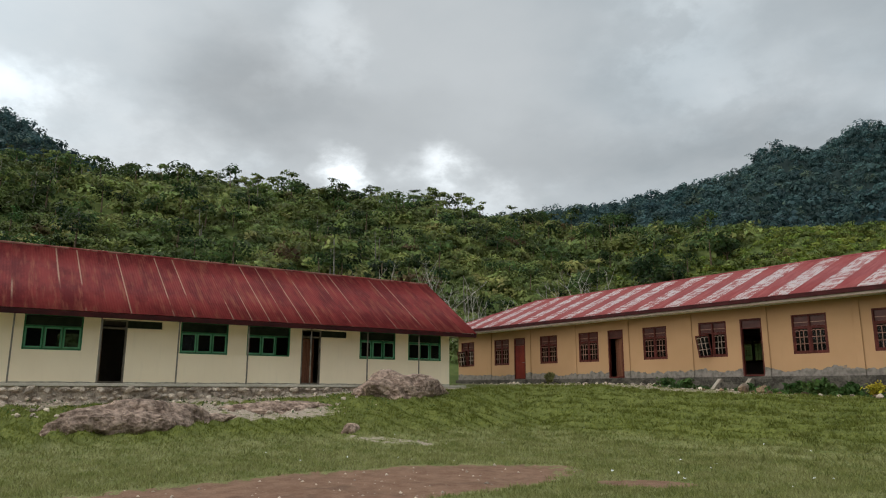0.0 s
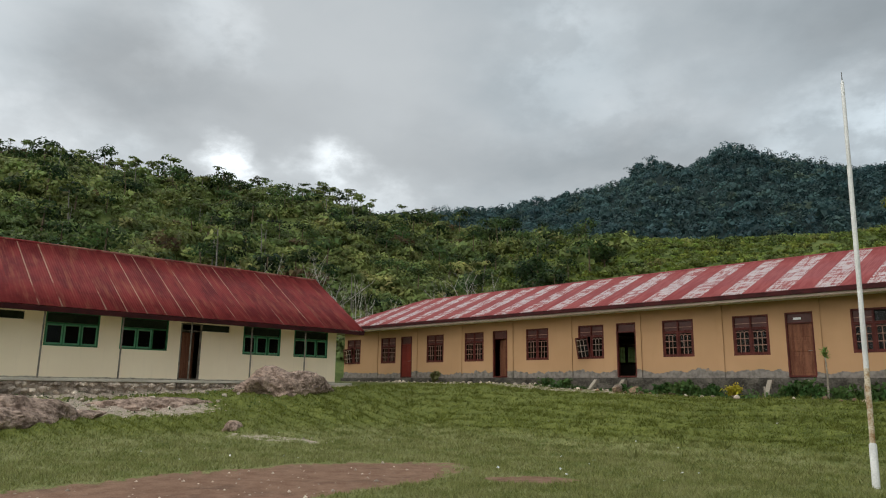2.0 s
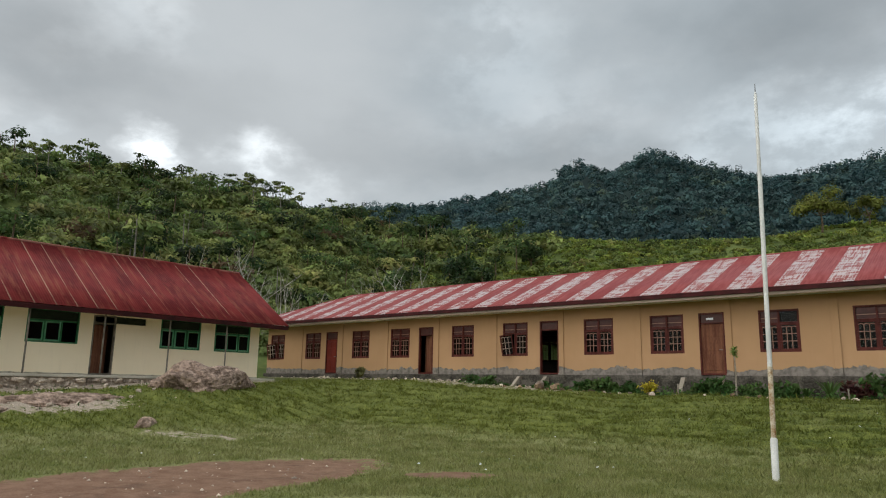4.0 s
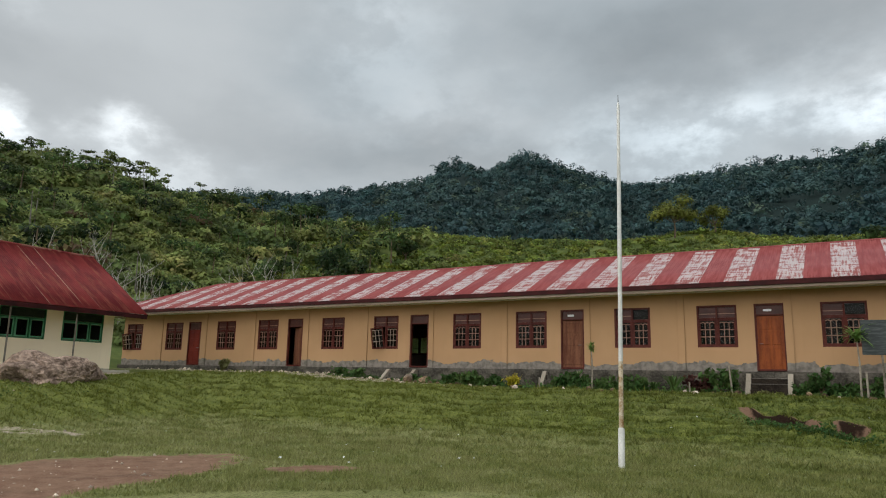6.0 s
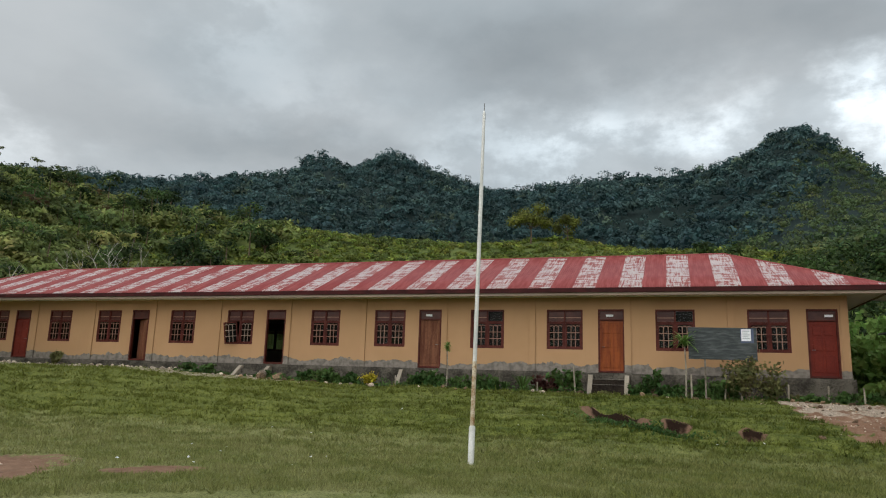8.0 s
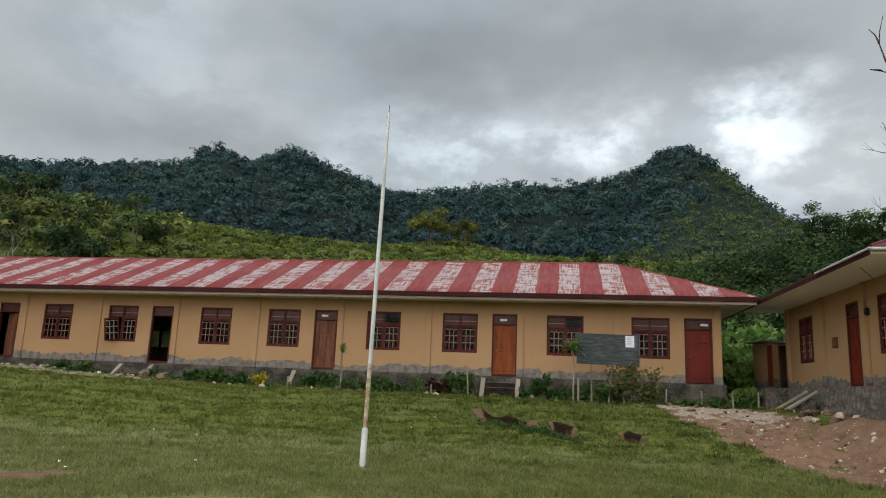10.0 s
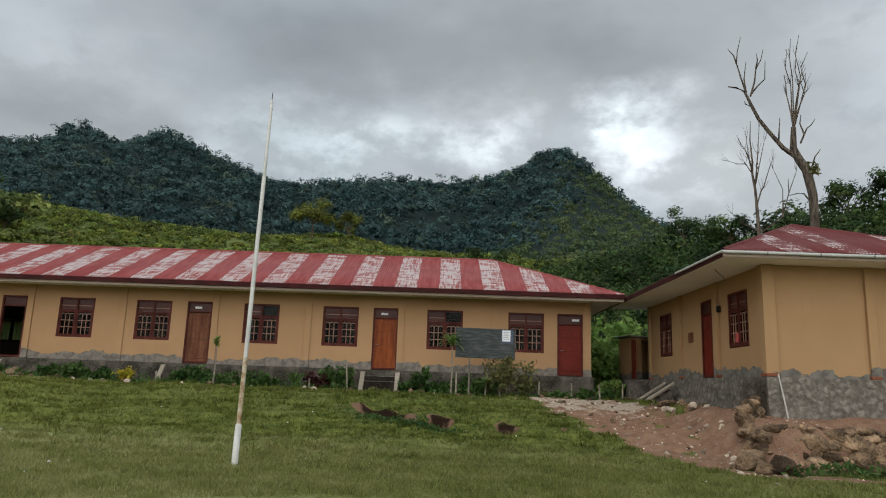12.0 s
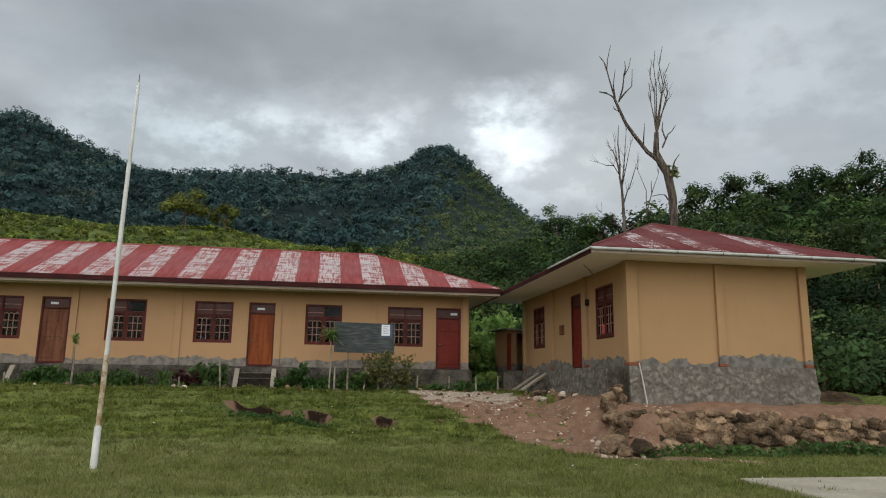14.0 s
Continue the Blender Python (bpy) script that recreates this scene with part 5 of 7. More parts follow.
wood("hillside_woods", LEAF_HILL, "mixed green trees and brush covering the hillside", 11, 1900, -104, -30, 44, 112, 3.2, 2.0, 165, 0.29,
     lambda az, r, x, y, g: g.uniform(0, 1, len(az)) < np.interp(az, [-48, -32], [1, 0.2]), low=0.12, spread=0.34, flat=0.55, stretch=1.6, even=1.0)
wood("upper_hillside_woods", LEAF_HILL, "olive green trees on the upper hillside", 16, 2500, -104, -30, 108, 185, 3.8, 2.3, 84, 0.40,
     lambda az, r, x, y, g: (r < near_edge(az) * 1.06) & (g.uniform(0, 1, len(az)) < np.interp(az, [-48, -32], [1, 0.2])), low=0.22, spread=0.34, flat=0.55, stretch=1.6, even=1.0)
wood("dark_hillside_trees", LEAF_DEEP, "darker broad trees scattered over the hillside", 17, 330, -104, -34, 55, 175, 5.2, 2.4, 170, 0.34,
     lambda az, r, x, y, g: (r < near_edge(az) * 1.02), bark=STEM, low=0.5)
wood("pale_stemmed_trees", LEAF_HILL, "airy flat-crowned trees on pale stems over the hillside", 20, 60, -104, -42, 60, 168, 5.6, 1.8, 60, 0.30,
     lambda az, r, x, y, g: (r < near_edge(az) * 1.0), bark=BARK_GREY, low=0.72, lumps=4, flat=0.3, spread=0.3, stretch=2.0)
wood("brown_hillside_trees", LEAF_RUST, "brownish trees scattered over the hillside", 18, 45, -104, -40, 70, 165, 4.0, 2.0, 110, 0.36,
     lambda az, r, x, y, g: (r < near_edge(az) * 1.0))
wood("brush_slope", LEAF_BRUSH, "bright green brush on the low slope behind the school", 12, 5200, -52, 14, 46, 170, 0.8, 1.1, 40, 0.30,
     lambda az, r, x, y, g: (r < near_edge(az) * 1.05) & (g.uniform(0, 1, len(az)) < np.interp(az, [-52, -40], [0.1, 1])), flat=0.6, stretch=1.7)
wood("dark_brush", LEAF_HILL, "darker green shrubs dotted over the bright slope", 24, 520, -46, 14, 60, 172, 2.2, 1.5, 64, 0.30,
     lambda az, r, x, y, g: (r < near_edge(az) * 1.03) & (r > near_edge(az) * 0.45), flat=0.6, low=0.2)
wood("ridge_woods", LEAF_FAR_HAZED, "dark rain forest on the distant ridge, tinted blue for haze", 13, 13500, -104, 22, 200, 440, 3.6, 4.6, 34, 0.82,
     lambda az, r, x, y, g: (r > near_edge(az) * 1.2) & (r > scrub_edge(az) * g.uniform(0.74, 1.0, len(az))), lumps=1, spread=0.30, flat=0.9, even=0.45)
wood("peak_scrub", LEAF_PEAK, "lighter scrub on the flank of the pointed peak", 14, 3300, 2, 24, 105, 438, 1.8, 3.4, 42, 0.46,
     lambda az, r, x, y, g: (r > near_edge(az) * 1.02) & (r < scrub_edge(az) * g.uniform(0.86, 1.14, len(az))), spread=0.32, lumps=1, even=0.6)
wood("side_woods", LEAF_DEEP, "dense deep green trees behind the office hut", 15, 900, 8, 54, 50, 100, 4.2, 2.3, 150, 0.26,
     lambda az, r, x, y, g: (r < near_edge(az) * 1.12), low=0.2, spread=0.3)
wood("forest_edge", LEAF_DEEP, "deep green forest edge close behind the office hut", 19, 290, 12, 52, 33, 54, 2.6, 2.0, 360, 0.18, None, bark=STEM, low=0.15)
wood("ridge_giants", LEAF_FAR_HAZED, "taller trees standing out of the distant ridge line, tinted blue for haze", 23, 420, -100, 11.5, 408, 432, 7.4, 3.2, 56, 0.44, None, low=0.6, lumps=2, spread=0.4, flat=0.8, bark=STEM)


# ---------------------------------------------------------------- single trees
def limbs(points, radius, rng, depth, length, spread, out, rise=0.55):
    """Bare branches growing from the end of a limb, level by level."""
    if depth == 0:
        return
    tip = Vector(points[-1])
    before = Vector(points[-2])
    d = (tip - before).normalized()
    for _ in range(2 if depth > 1 else 3):
        turn = Vector(rng.normal(0, spread, 3).tolist())
        turn.z += rise * 0.5
        way_ = (d + turn).normalized()
        mid = tip + way_ * length * 0.5 + Vector(rng.normal(0, 0.06 * length, 3).tolist())
        end = tip + way_ * length + Vector((0, 0, 0.12 * length))
        pts = [tuple(tip), tuple(mid), tuple(end)]
        out.append(tube(pts, [radius, radius * 0.75, radius * 0.45], 5))
        limbs(pts, radius * 0.5, rng, depth - 1, length * 0.62, spread, out, rise)


def bearing(az, el, r):
    d = compass(az, el)
    s = r / math.hypot(d.x, d.y)
    return tuple(HOME + d * s)


def dead_tree():
    rng = np.random.default_rng(5)
    r = 36.0
    foot = Vector(bearing(28.2, 8, r))
    foot.z = ground_at(foot.x, foot.y) - 0.3
    tree = thing("dead_tree", "tall bare dead tree with broken limbs and a bird-nest fern", "tree", at=tuple(foot))

    def at(az, el, dr=0.0):
        return tuple(Vector(bearing(az, el, r + dr)) - foot)
    trunk = [(0, 0, 0), at(28.3, 12.4), at(28.3, 14.6), at(28.0, 16.4), at(27.55, 17.2), at(27.2, 18.1), at(27.3, 19.6)]
    v, f = tube(trunk, [0.30, 0.20, 0.20, 0.21, 0.20, 0.16, 0.11], 10)
    hang("trunk", mesh_from("trunk", v, f, DEAD, True), tree)
    arm = [at(27.3, 17.5), at(26.5, 18.2), at(25.5, 19.6), at(24.9, 20.5), at(24.5, 21.4), at(24.0, 22.6), at(23.4, 22.95), at(22.8, 23.1)]
    v, f = tube(arm, [0.12, 0.105, 0.095, 0.085, 0.08, 0.065, 0.05, 0.025], 8)
    hang("limb", mesh_from("limb", v, f, DEAD, True), tree, None, "long crooked side limb")
    boughs = (((24.1, 22.5), (23.75, 23.7), (23.5, 24.7), (23.6, 25.5), (23.9, 26.5)), ((23.5, 24.7), (23.3, 25.3), (22.9, 25.8)), ((24.4, 22.2), (24.75, 23.2), (24.9, 24.1), (25.3, 24.7), (25.5, 25.4)),
              ((24.1, 22.5), (24.0, 23.5), (24.2, 24.7)), ((24.5, 22.4), (25.0, 22.9), (25.5, 23.3), (25.6, 24.6)), ((24.9, 24.1), (25.05, 24.7), (25.0, 25.2)), ((24.5, 21.4), (24.0, 21.7), (23.95, 21.9)),
              ((27.7, 18.4), (28.0, 19.0), (28.2, 19.4), (28.5, 19.6), (28.8, 20.0)), ((28.0, 19.0), (27.75, 19.8), (27.85, 20.4)), ((28.4, 16.7), (28.6, 17.3), (29.0, 17.8)), ((28.2, 14.0), (27.7, 14.75), (27.3, 14.8), (26.7, 14.7)),
              ((26.2, 18.6), (26.3, 19.5), (26.4, 20.4)))
    for bough in boughs:
        n = len(bough)
        v, f = tube([at(*p) for p in bough], [0.05 - 0.036 * i / (n - 1) for i in range(n)], 5)
        hang("branch", mesh_from("branch", v, f, DEAD, True), tree)
    for a, top in ((27.5, 25.8), (28.1, 26.0), (28.6, 24.7), (26.9, 23.4), (28.4, 23.3), (27.8, 24.6), (27.15, 24.9)):
        k = (a - 27.3) * 0.9
        stem = [at(27.3, 19.5), at(27.3 + 0.35 * k, 20.7), at(27.35 + 0.9 * k + rng.normal(0, 0.08), 20.7 + (top - 20.7) * 0.45), at(27.3 + 0.75 * k + rng.normal(0, 0.08), 20.7 + (top - 20.7) * 0.75), at(a, top)]
        tuft = [tube(stem, [0.05, 0.034, 0.026, 0.02, 0.012], 5)]
        limbs(stem[1:3], 0.014, rng, 1, 0.55, 0.28, tuft)
        limbs(stem[2:4], 0.012, rng, 1, 0.45, 0.28, tuft)
        v, f = join(tuft)
        hang("branch", mesh_from("branch", v, f, DEAD, True), tree)
    n = 46
    c = np.array(at(28.4, 16.5)) + rng.normal(0, 0.15, (n, 3))
    v, f = cards(c, rng.normal(size=(n, 3)) + [0, 0, 0.6], rng.uniform(0.07, 0.18, n), rng, 2.6)
    hang("fern", mesh_from("fern", v, f, LEAF_DULL), tree, None, "dry yellowish fern clump")


def slender_dead_tree():
    """A thin dead tree with a few whippy upright stems."""
    rng = np.random.default_rng(21)
    r = 35.0
    foot = Vector(bearing(24.5, 8, r))
    foot.z = ground_at(foot.x, foot.y) - 0.2
    tree = thing("bare_tree", "thin grey dead tree with upright bare branches", "tree", "bare trees", at=tuple(foot))

    def at(p):
        return tuple(Vector(bearing(p[0], p[1], r)) - foot)
    v, f = tube([(0, 0, 0), at((24.5, 12.5)), at((24.4, 15.3)), at((24.25, 16.4)), at((24.3, 17.4)), at((24.2, 19.0)), at((24.3, 20.4))], [0.11, 0.085, 0.06, 0.05, 0.04, 0.028, 0.012], 7)
    hang("trunk", mesh_from("trunk", v, f, DEAD, True), tree)
    for line in (((24.5, 14.3), (24.8, 15.2), (25.0, 15.5), (25.45, 16.8), (25.7, 17.4)), ((24.2, 16.6), (23.8, 17.3), (23.2, 17.35), (22.6, 17.6)), ((24.4, 15.6), (24.7, 16.8), (25.2, 18.8)), ((24.3, 16.9), (23.8, 18.4), (23.6, 18.7)),
                 ((24.5, 12.2), (23.9, 12.6), (23.4, 12.8), (22.7, 13.6)), ((24.5, 12.0), (26.2, 13.2), (26.3, 15.2), (25.7, 16.8)), ((26.2, 13.2), (26.7, 14.9), (27.3, 16.4)), ((24.4, 15.6), (24.7, 17.9), (24.9, 19.9)), ((24.35, 16.0), (24.05, 17.6), (23.95, 19.2))):
        n = len(line)
        pts = [at(p) for p in line]
        out = [tube(pts, [0.038 - 0.027 * i / (n - 1) for i in range(n)], 5)]
        limbs(pts[-2:], 0.010, rng, 1, 0.5, 0.35, out)
        limbs(pts[:2], 0.012, rng, 1, 0.6, 0.4, out)
        v, f = join(out)
        hang("branch", mesh_from("branch", v, f, DEAD, True), tree)


def bare_sapling_tree(name, az, el_foot, el_top, r, seed, mat, label, stems_n=5, width=1.2, thick=1.0):
    rng = np.random.default_rng(seed)
    foot = Vector(bearing(az, el_foot, r))
    foot.z = ground_at(foot.x, foot.y) - 0.2
    top = HOME.z + r * math.tan(radians(el_top)) - foot.z
    tree = thing(name, label, "tree", "bare trees", at=tuple(foot))
    v, f = tube([(0, 0, 0), (0.1, 0, top * 0.2), (0, 0.1, top * 0.42)], [0.12 * thick, 0.10 * thick, 0.07 * thick], 7)
    hang("trunk", mesh_from("trunk", v, f, mat, True), tree)
    for k in range(stems_n):
        a = 2 * math.pi * k / stems_n + rng.uniform(-0.4, 0.4)
        out_ = Vector((math.cos(a), math.sin(a), 0)) * width * rng.uniform(0.4, 1.0)
        h = top * rng.uniform(0.62, 1.0)
        z0 = top * rng.uniform(0.12, 0.40)
        bend = Vector((rng.normal(0, 0.12), rng.normal(0, 0.12), 0)) * width
        pts = [(0, 0.05, z0), tuple(out_ * 0.45 + bend + Vector((0, 0, z0 + (h - z0) * 0.35))), tuple(out_ * 0.8 - bend + Vector((0, 0, z0 + (h - z0) * 0.7))), tuple(out_ * 1.05 + Vector((0, 0, h)))]
        out = [tube(pts, [0.055 * thick, 0.042 * thick, 0.03 * thick, 0.012], 5)]
        limbs(pts[:2], 0.026 * thick, rng, 2, top * 0.16, 0.6, out, 0.15)
        limbs(pts[1:3], 0.022 * thick, rng, 2, top * 0.13, 0.6, out, 0.15)
        v, f = join(out)
        hang("branch", mesh_from("branch", v, f, mat, True), tree)


def leafy_tree(name, az, el_foot, r, tall, wide, seed, mat, label, trunk_r=0.16, per=420, card=0.4, bark=None, flat=0.7, group=""):
    """A tapered trunk with forking limbs, each ending in clumps of leaves."""
    rng = np.random.default_rng(seed)
    foot = Vector(bearing(az, el_foot, r))
    foot.z = ground_at(foot.x, foot.y) - 0.2
    tree = thing(name, label, "tree", group, at=tuple(foot))
    fork = tall * 0.4
    pieces = [tube([(0, 0, 0), (0.1 * wide * 0.3, 0, fork * 0.5), (0, 0.1, fork)], [trunk_r, trunk_r * 0.8, trunk_r * 0.6], 8)]
    centres = []
    for k in range(9):
        a = 2 * math.pi * k / 9 + rng.uniform(-0.3, 0.3)
        reach = wide * rng.uniform(0.35, 0.9)
        end = Vector((math.cos(a) * reach, math.sin(a) * reach, tall * rng.uniform(0.5, 0.95)))
        mid = Vector((end.x * 0.45, end.y * 0.45, fork + (end.z - fork) * 0.55))
        pieces.append(tube([(0, 0.1, fork * 0.95), tuple(mid), tuple(end)], [trunk_r * 0.45, trunk_r * 0.3, trunk_r * 0.12], 5))
        centres.append(end)
    v, f = join(pieces)
    hang("trunk", mesh_from("trunk", v, f, bark or STEM, True), tree)
    pick = rng.integers(0, len(centres), per)
    c = np.array([list(k) for k in centres])[pick]
    d = rng.normal(size=(per, 3))
    d /= np.linalg.norm(d, axis=1, keepdims=True)
    c = c + d * wide * 0.5 * rng.uniform(0.3, 1.0, (per, 1)) * [1, 1, flat]
    v, f = cards(c, d + [0, 0, 0.5], card * rng.uniform(0.6, 1.4, per), rng)
    hang("crown", mesh_from("crown", v, f, mat), tree)


dead_tree()
slender_dead_tree()
for az, el, r, seed in ((-57.2, 10.6, 62, 31), (-54.6, 10.3, 60, 32), (-60.5, 10.2, 64, 33), (-53.0, 8.9, 58, 34), (-45.0, 9.6, 66, 35), (-42.5, 9.4, 70, 36)):
    bare_sapling_tree("bare_tree", az, 5, el, r, seed, BARK_PALE, "pale bare-branched tree among the hillside brush", 5, 3.6, 0.9)
leafy_tree("hill_tree", -11.2, 11, 140, 8.0, 4.2, 41, LEAF_BRUSH, "green spreading tree on top of the brushy slope", 0.2, 1700, 0.42, group="hillside trees")
leafy_tree("hill_tree", -8.2, 11, 142, 5.0, 3.0, 42, LEAF_BRUSH, "small round tree on top of the brushy slope", 0.15, 900, 0.4, group="hillside trees")
leafy_tree("hill_tree", -38.2, 9, 95, 5.6, 3.6, 43, LEAF_WOOD, "dark round tree standing out of the bright brush", 0.18, 900, 0.42, group="hillside trees")
leafy_tree("hill_tree", -33.0, 9, 110, 4.0, 2.6, 44, LEAF_WOOD, "dark bushy tree on the bright slope", 0.15, 500, 0.42, group="hillside trees")
leafy_tree("hill_tree", 3.5, 9, 100, 5.2, 3.2, 45, LEAF_WOOD, "dark bushy tree below the pointed peak", 0.15, 600, 0.42, group="hillside trees")
for k, (az, r, tall) in enumerate(((19.0, 90, 7.0), (21.0, 86, 5.0), (22.5, 82, 4.5), (30.5, 80, 5.0), (33.5, 80, 5.0), (36.0, 80, 4.6), (38.0, 78, 5.5), (40.0, 78, 5.8), (42.5, 76, 6.0))):
    leafy_tree("forest_tree", az, 11, r, tall, 2.4, 50 + k, LEAF_WOOD, "tall forest tree with a rounded crown on the wooded hill", 0.12, 1800, 0.22, STEM, 0.8, "trees on the wooded hill")


# airy crowns standing above the near ridge line and the wooded hill
def skyline(seed, n, az0, az1, low, high, mat, label):
    rng = np.random.default_rng(seed)
    az = rng.uniform(az0, az1, n)
    r = np.interp(az, NEAR_AZ, NEAR_R) * rng.uniform(0.97, 1.02, n)
    x, y = HOME.x + r * np.sin(np.radians(az)), HOME.y + r * np.cos(np.radians(az))
    base = np.stack([x, y, land(x, y)], -1)
    tall = rng.uniform(low, high, n)
    scale = r / 165
    crown = crown_mesh("skyline_crowns", mat, rng, base, tall, rng.uniform(0.9, 2.1, n) * scale, 80, 0.27 * float(scale.mean()), 0.26, 4, stretch=1.9)
    tagged(new("skyline_crowns", crown), label, "woods", kind="stuff")
    v, f = stems(base, tall + 0.1, 0.10 * scale, rng, 0.04)
    tagged(new("skyline_trunks", mesh_from("skyline_trunks", v, f, DEAD)), "thin trunks of the airy trees on the ridge", "tree trunks", kind="stuff")


skyline(77, 150, -92, -47, 3.2, 6.2, LEAF_HILL, "flat airy tree crowns along the near ridge")
skyline(78, 26, 31, 46, 2.4, 4.2, LEAF_DEEP, "flat airy tree crowns over the wooded hill")


# ---------------------------------------------------------------- stones
def stone_mesh(name, seed, mat, squash=(1, 0.8, 0.7), rough=0.22, level=2):
    rng = np.random.default_rng(seed)
    bm = bmesh.new()
    bmesh.ops.create_icosphere(bm, subdivisions=level, radius=1.0)
    off = Vector(rng.uniform(-50, 50, 3).tolist())
    cuts = [Vector(rng.normal(0, 1, 3).tolist()).normalized() for _ in range(13)]
    for v in bm.verts:
        n = noise.noise(v.co * 1.1 + off) * rough * 1.6 + noise.noise(v.co * 2.7 + off) * rough * 0.7
        v.co *= 1 + n
        v.co = Vector((v.co.x * squash[0], v.co.y * squash[1], v.co.z * squash[2]))
        for cut in cuts:
            over = v.co.dot(cut) - 0.52
            if over > 0:
                v.co -= cut * over * 0.97
        v.co.x = max(-0.82, min(0.82, v.co.x))
        v.co.z = max(-0.55, min(0.62, v.co.z))
    return to_mesh(name, bm, mat)


wall_stones = [stone_mesh("stone", 100 + k, STONE, (1, 0.85, 0.72), 0.26) for k in range(8)]
pale_stones = [stone_mesh("stone", 120 + k, RUBBLE, (1, 0.85, 0.62), 0.28, 1 if k % 2 else 2) for k in range(6)]


def put_stone(rng, meshes, x, y, z, size, parent):
    me = meshes[int(rng.integers(0, len(meshes)))]
    m = Matrix.LocRotScale((x, y, z), Euler((rng.uniform(-0.4, 0.4), rng.uniform(-0.4, 0.4), rng.uniform(0, 6.28))), Vector((size * rng.uniform(0.85, 1.25), size * rng.uniform(0.8, 1.1), size * rng.uniform(0.75, 1.1))))
    return hang("stone", me, parent, m)


def along(line, s):
    """A point s metres along a line of corners, and its length."""
    for a, b in zip(line, line[1:]):
        d = math.hypot(b[0] - a[0], b[1] - a[1])
        if s <= d:
            return a[0] + (b[0] - a[0]) * s / d, a[1] + (b[1] - a[1]) * s / d
        s -= d
    return line[-1]


def retaining_wall():
    rng = np.random.default_rng(9)
    holder = thing("stone_wall", "low dry-stone retaining wall of brown and grey field stones", "stone wall", at=(9.0, -12.4, -2.1))
    line = [(9.75, -10.15), (9.15, -10.9), (8.95, -11.8), (9.6, -12.55), (11.5, -12.75), (14.0, -12.8), (19.5, -12.9)]
    length = sum(math.hypot(b[0] - a[0], b[1] - a[1]) for a, b in zip(line, line[1:]))
    for row, (z, size) in enumerate(((-2.04, 0.33), (-1.80, 0.30), (-1.57, 0.28), (-1.38, 0.25), (-1.26, 0.17))):
        s = rng.uniform(0, 0.2)
        while s < length:
            x, y = along(line, s)
            k = size * rng.uniform(0.6, 1.55)
            low = s < 2.4
            zz = ground_at(x - 0.25, y) + 0.06 + 0.19 * row if low else z - (0.03 * row if s > 6 else 0)
            if not (low and row > 2):
                put_stone(rng, wall_stones, x - 9.0, y + 12.4 + 0.07 * row + rng.normal(0, 0.04), zz + 2.1 + rng.normal(0, 0.035), k * 0.9, holder)
                if row < 4 and not low:
                    put_stone(rng, wall_stones, x - 8.85, y + 12.70 + 0.07 * row, zz + 2.2, k * 0.8, holder)
            s += k * rng.uniform(0.75, 1.02)
    for x, y, k in ((8.55, -12.45, 0.52), (8.95, -13.05, 0.44), (8.5, -13.1, 0.3), (9.7, -12.9, 0.4), (9.0, -11.2, 0.26), (9.25, -10.7, 0.24), (9.3, -10.35, 0.2), (9.7, -13.0, 0.26), (9.4, -10.0, 0.22)):
        put_stone(rng, wall_stones, x - 9.0, y + 12.4, ground_at(x, y) + 2.1 + 0.1, k, holder)


def stone_group(name, label, seed, spots, meshes, group=""):
    rng = np.random.default_rng(seed)
    x0, y0 = spots[0][0], spots[0][1]
    z0 = ground_at(x0, y0)
    holder = thing(name, label, "stones", group, at=(x0, y0, z0))
    for x, y, k in spots:
        put_stone(rng, meshes, x - x0, y - y0, ground_at(x, y) - z0 + k * 0.25, k, holder)


retaining_wall()
g = np.random.default_rng(4)
stone_group("stone_heap", "heap of loose pale and grey stones beside the path", 6,
            [(8.5 + g.uniform(-0.1, 1.5), -5.6 + g.uniform(-1.6, 0.3), g.uniform(0.10, 0.20)) for _ in range(26)], wall_stones + pale_stones)
stone_group("path_stones", "small broken stones strewn over the bare path", 16,
            [(7.2 - 0.31 * (yy + 7.5) + g.normal(0, 0.9), yy, float(np.exp(g.normal(-2.8, 0.4)))) for yy in np.linspace(-13.5, -3.2, 130)], wall_stones[:4] + pale_stones)
stone_group("edging_stones", "brown and pale stones scattered along the garden edge", 7,
            [(x, -2.75 + g.normal(0, 0.22), g.uniform(0.07, 0.17)) for x in np.arange(-16.5, 8.5, 0.42)] + [(-14.6, -2.3, 0.42), (-13.9, -2.2, 0.3), (-14.2, -2.9, 0.28)], wall_stones + pale_stones[:2])
stone_group("edging_stones", "pale stones strewn before the far end of the long building", 8,
            [(g.uniform(-31, -16), -2.0 + g.normal(0, 0.6), g.uniform(0.06, 0.16)) for _ in range(60)], pale_stones)


def rubble_plinth():
    """Rubble masonry under the cream building's veranda edge."""
    rng = np.random.default_rng(14)
    part("rubble_core", boxed(LX - 0.2, LX + 1.05, L_Y0, L_Y1 + 0.2, -1.9, L_FLOOR - 0.14), RUBBLE, cream)
    y = L_Y0
    while y < L_Y1 + 0.2:
        zb = ground_at(LX + 1.3, y)
        z = L_FLOOR - 0.24
        while z > zb - 0.1:
            k = rng.uniform(0.11, 0.25)
            put_stone(rng, pale_stones, LX + 1.06 + rng.normal(0, 0.05), y + rng.normal(0, 0.05), z, k, cream)
            z -= k * 1.35
        y += 0.21


rubble_plinth()
stone_group("rubble", "pale rubble strewn in front of the cream building", 10,
            [(g.uniform(-26.6, -21.5), g.uniform(-27.5, -14.8), g.uniform(0.05, 0.16)) for _ in range(110)], pale_stones)


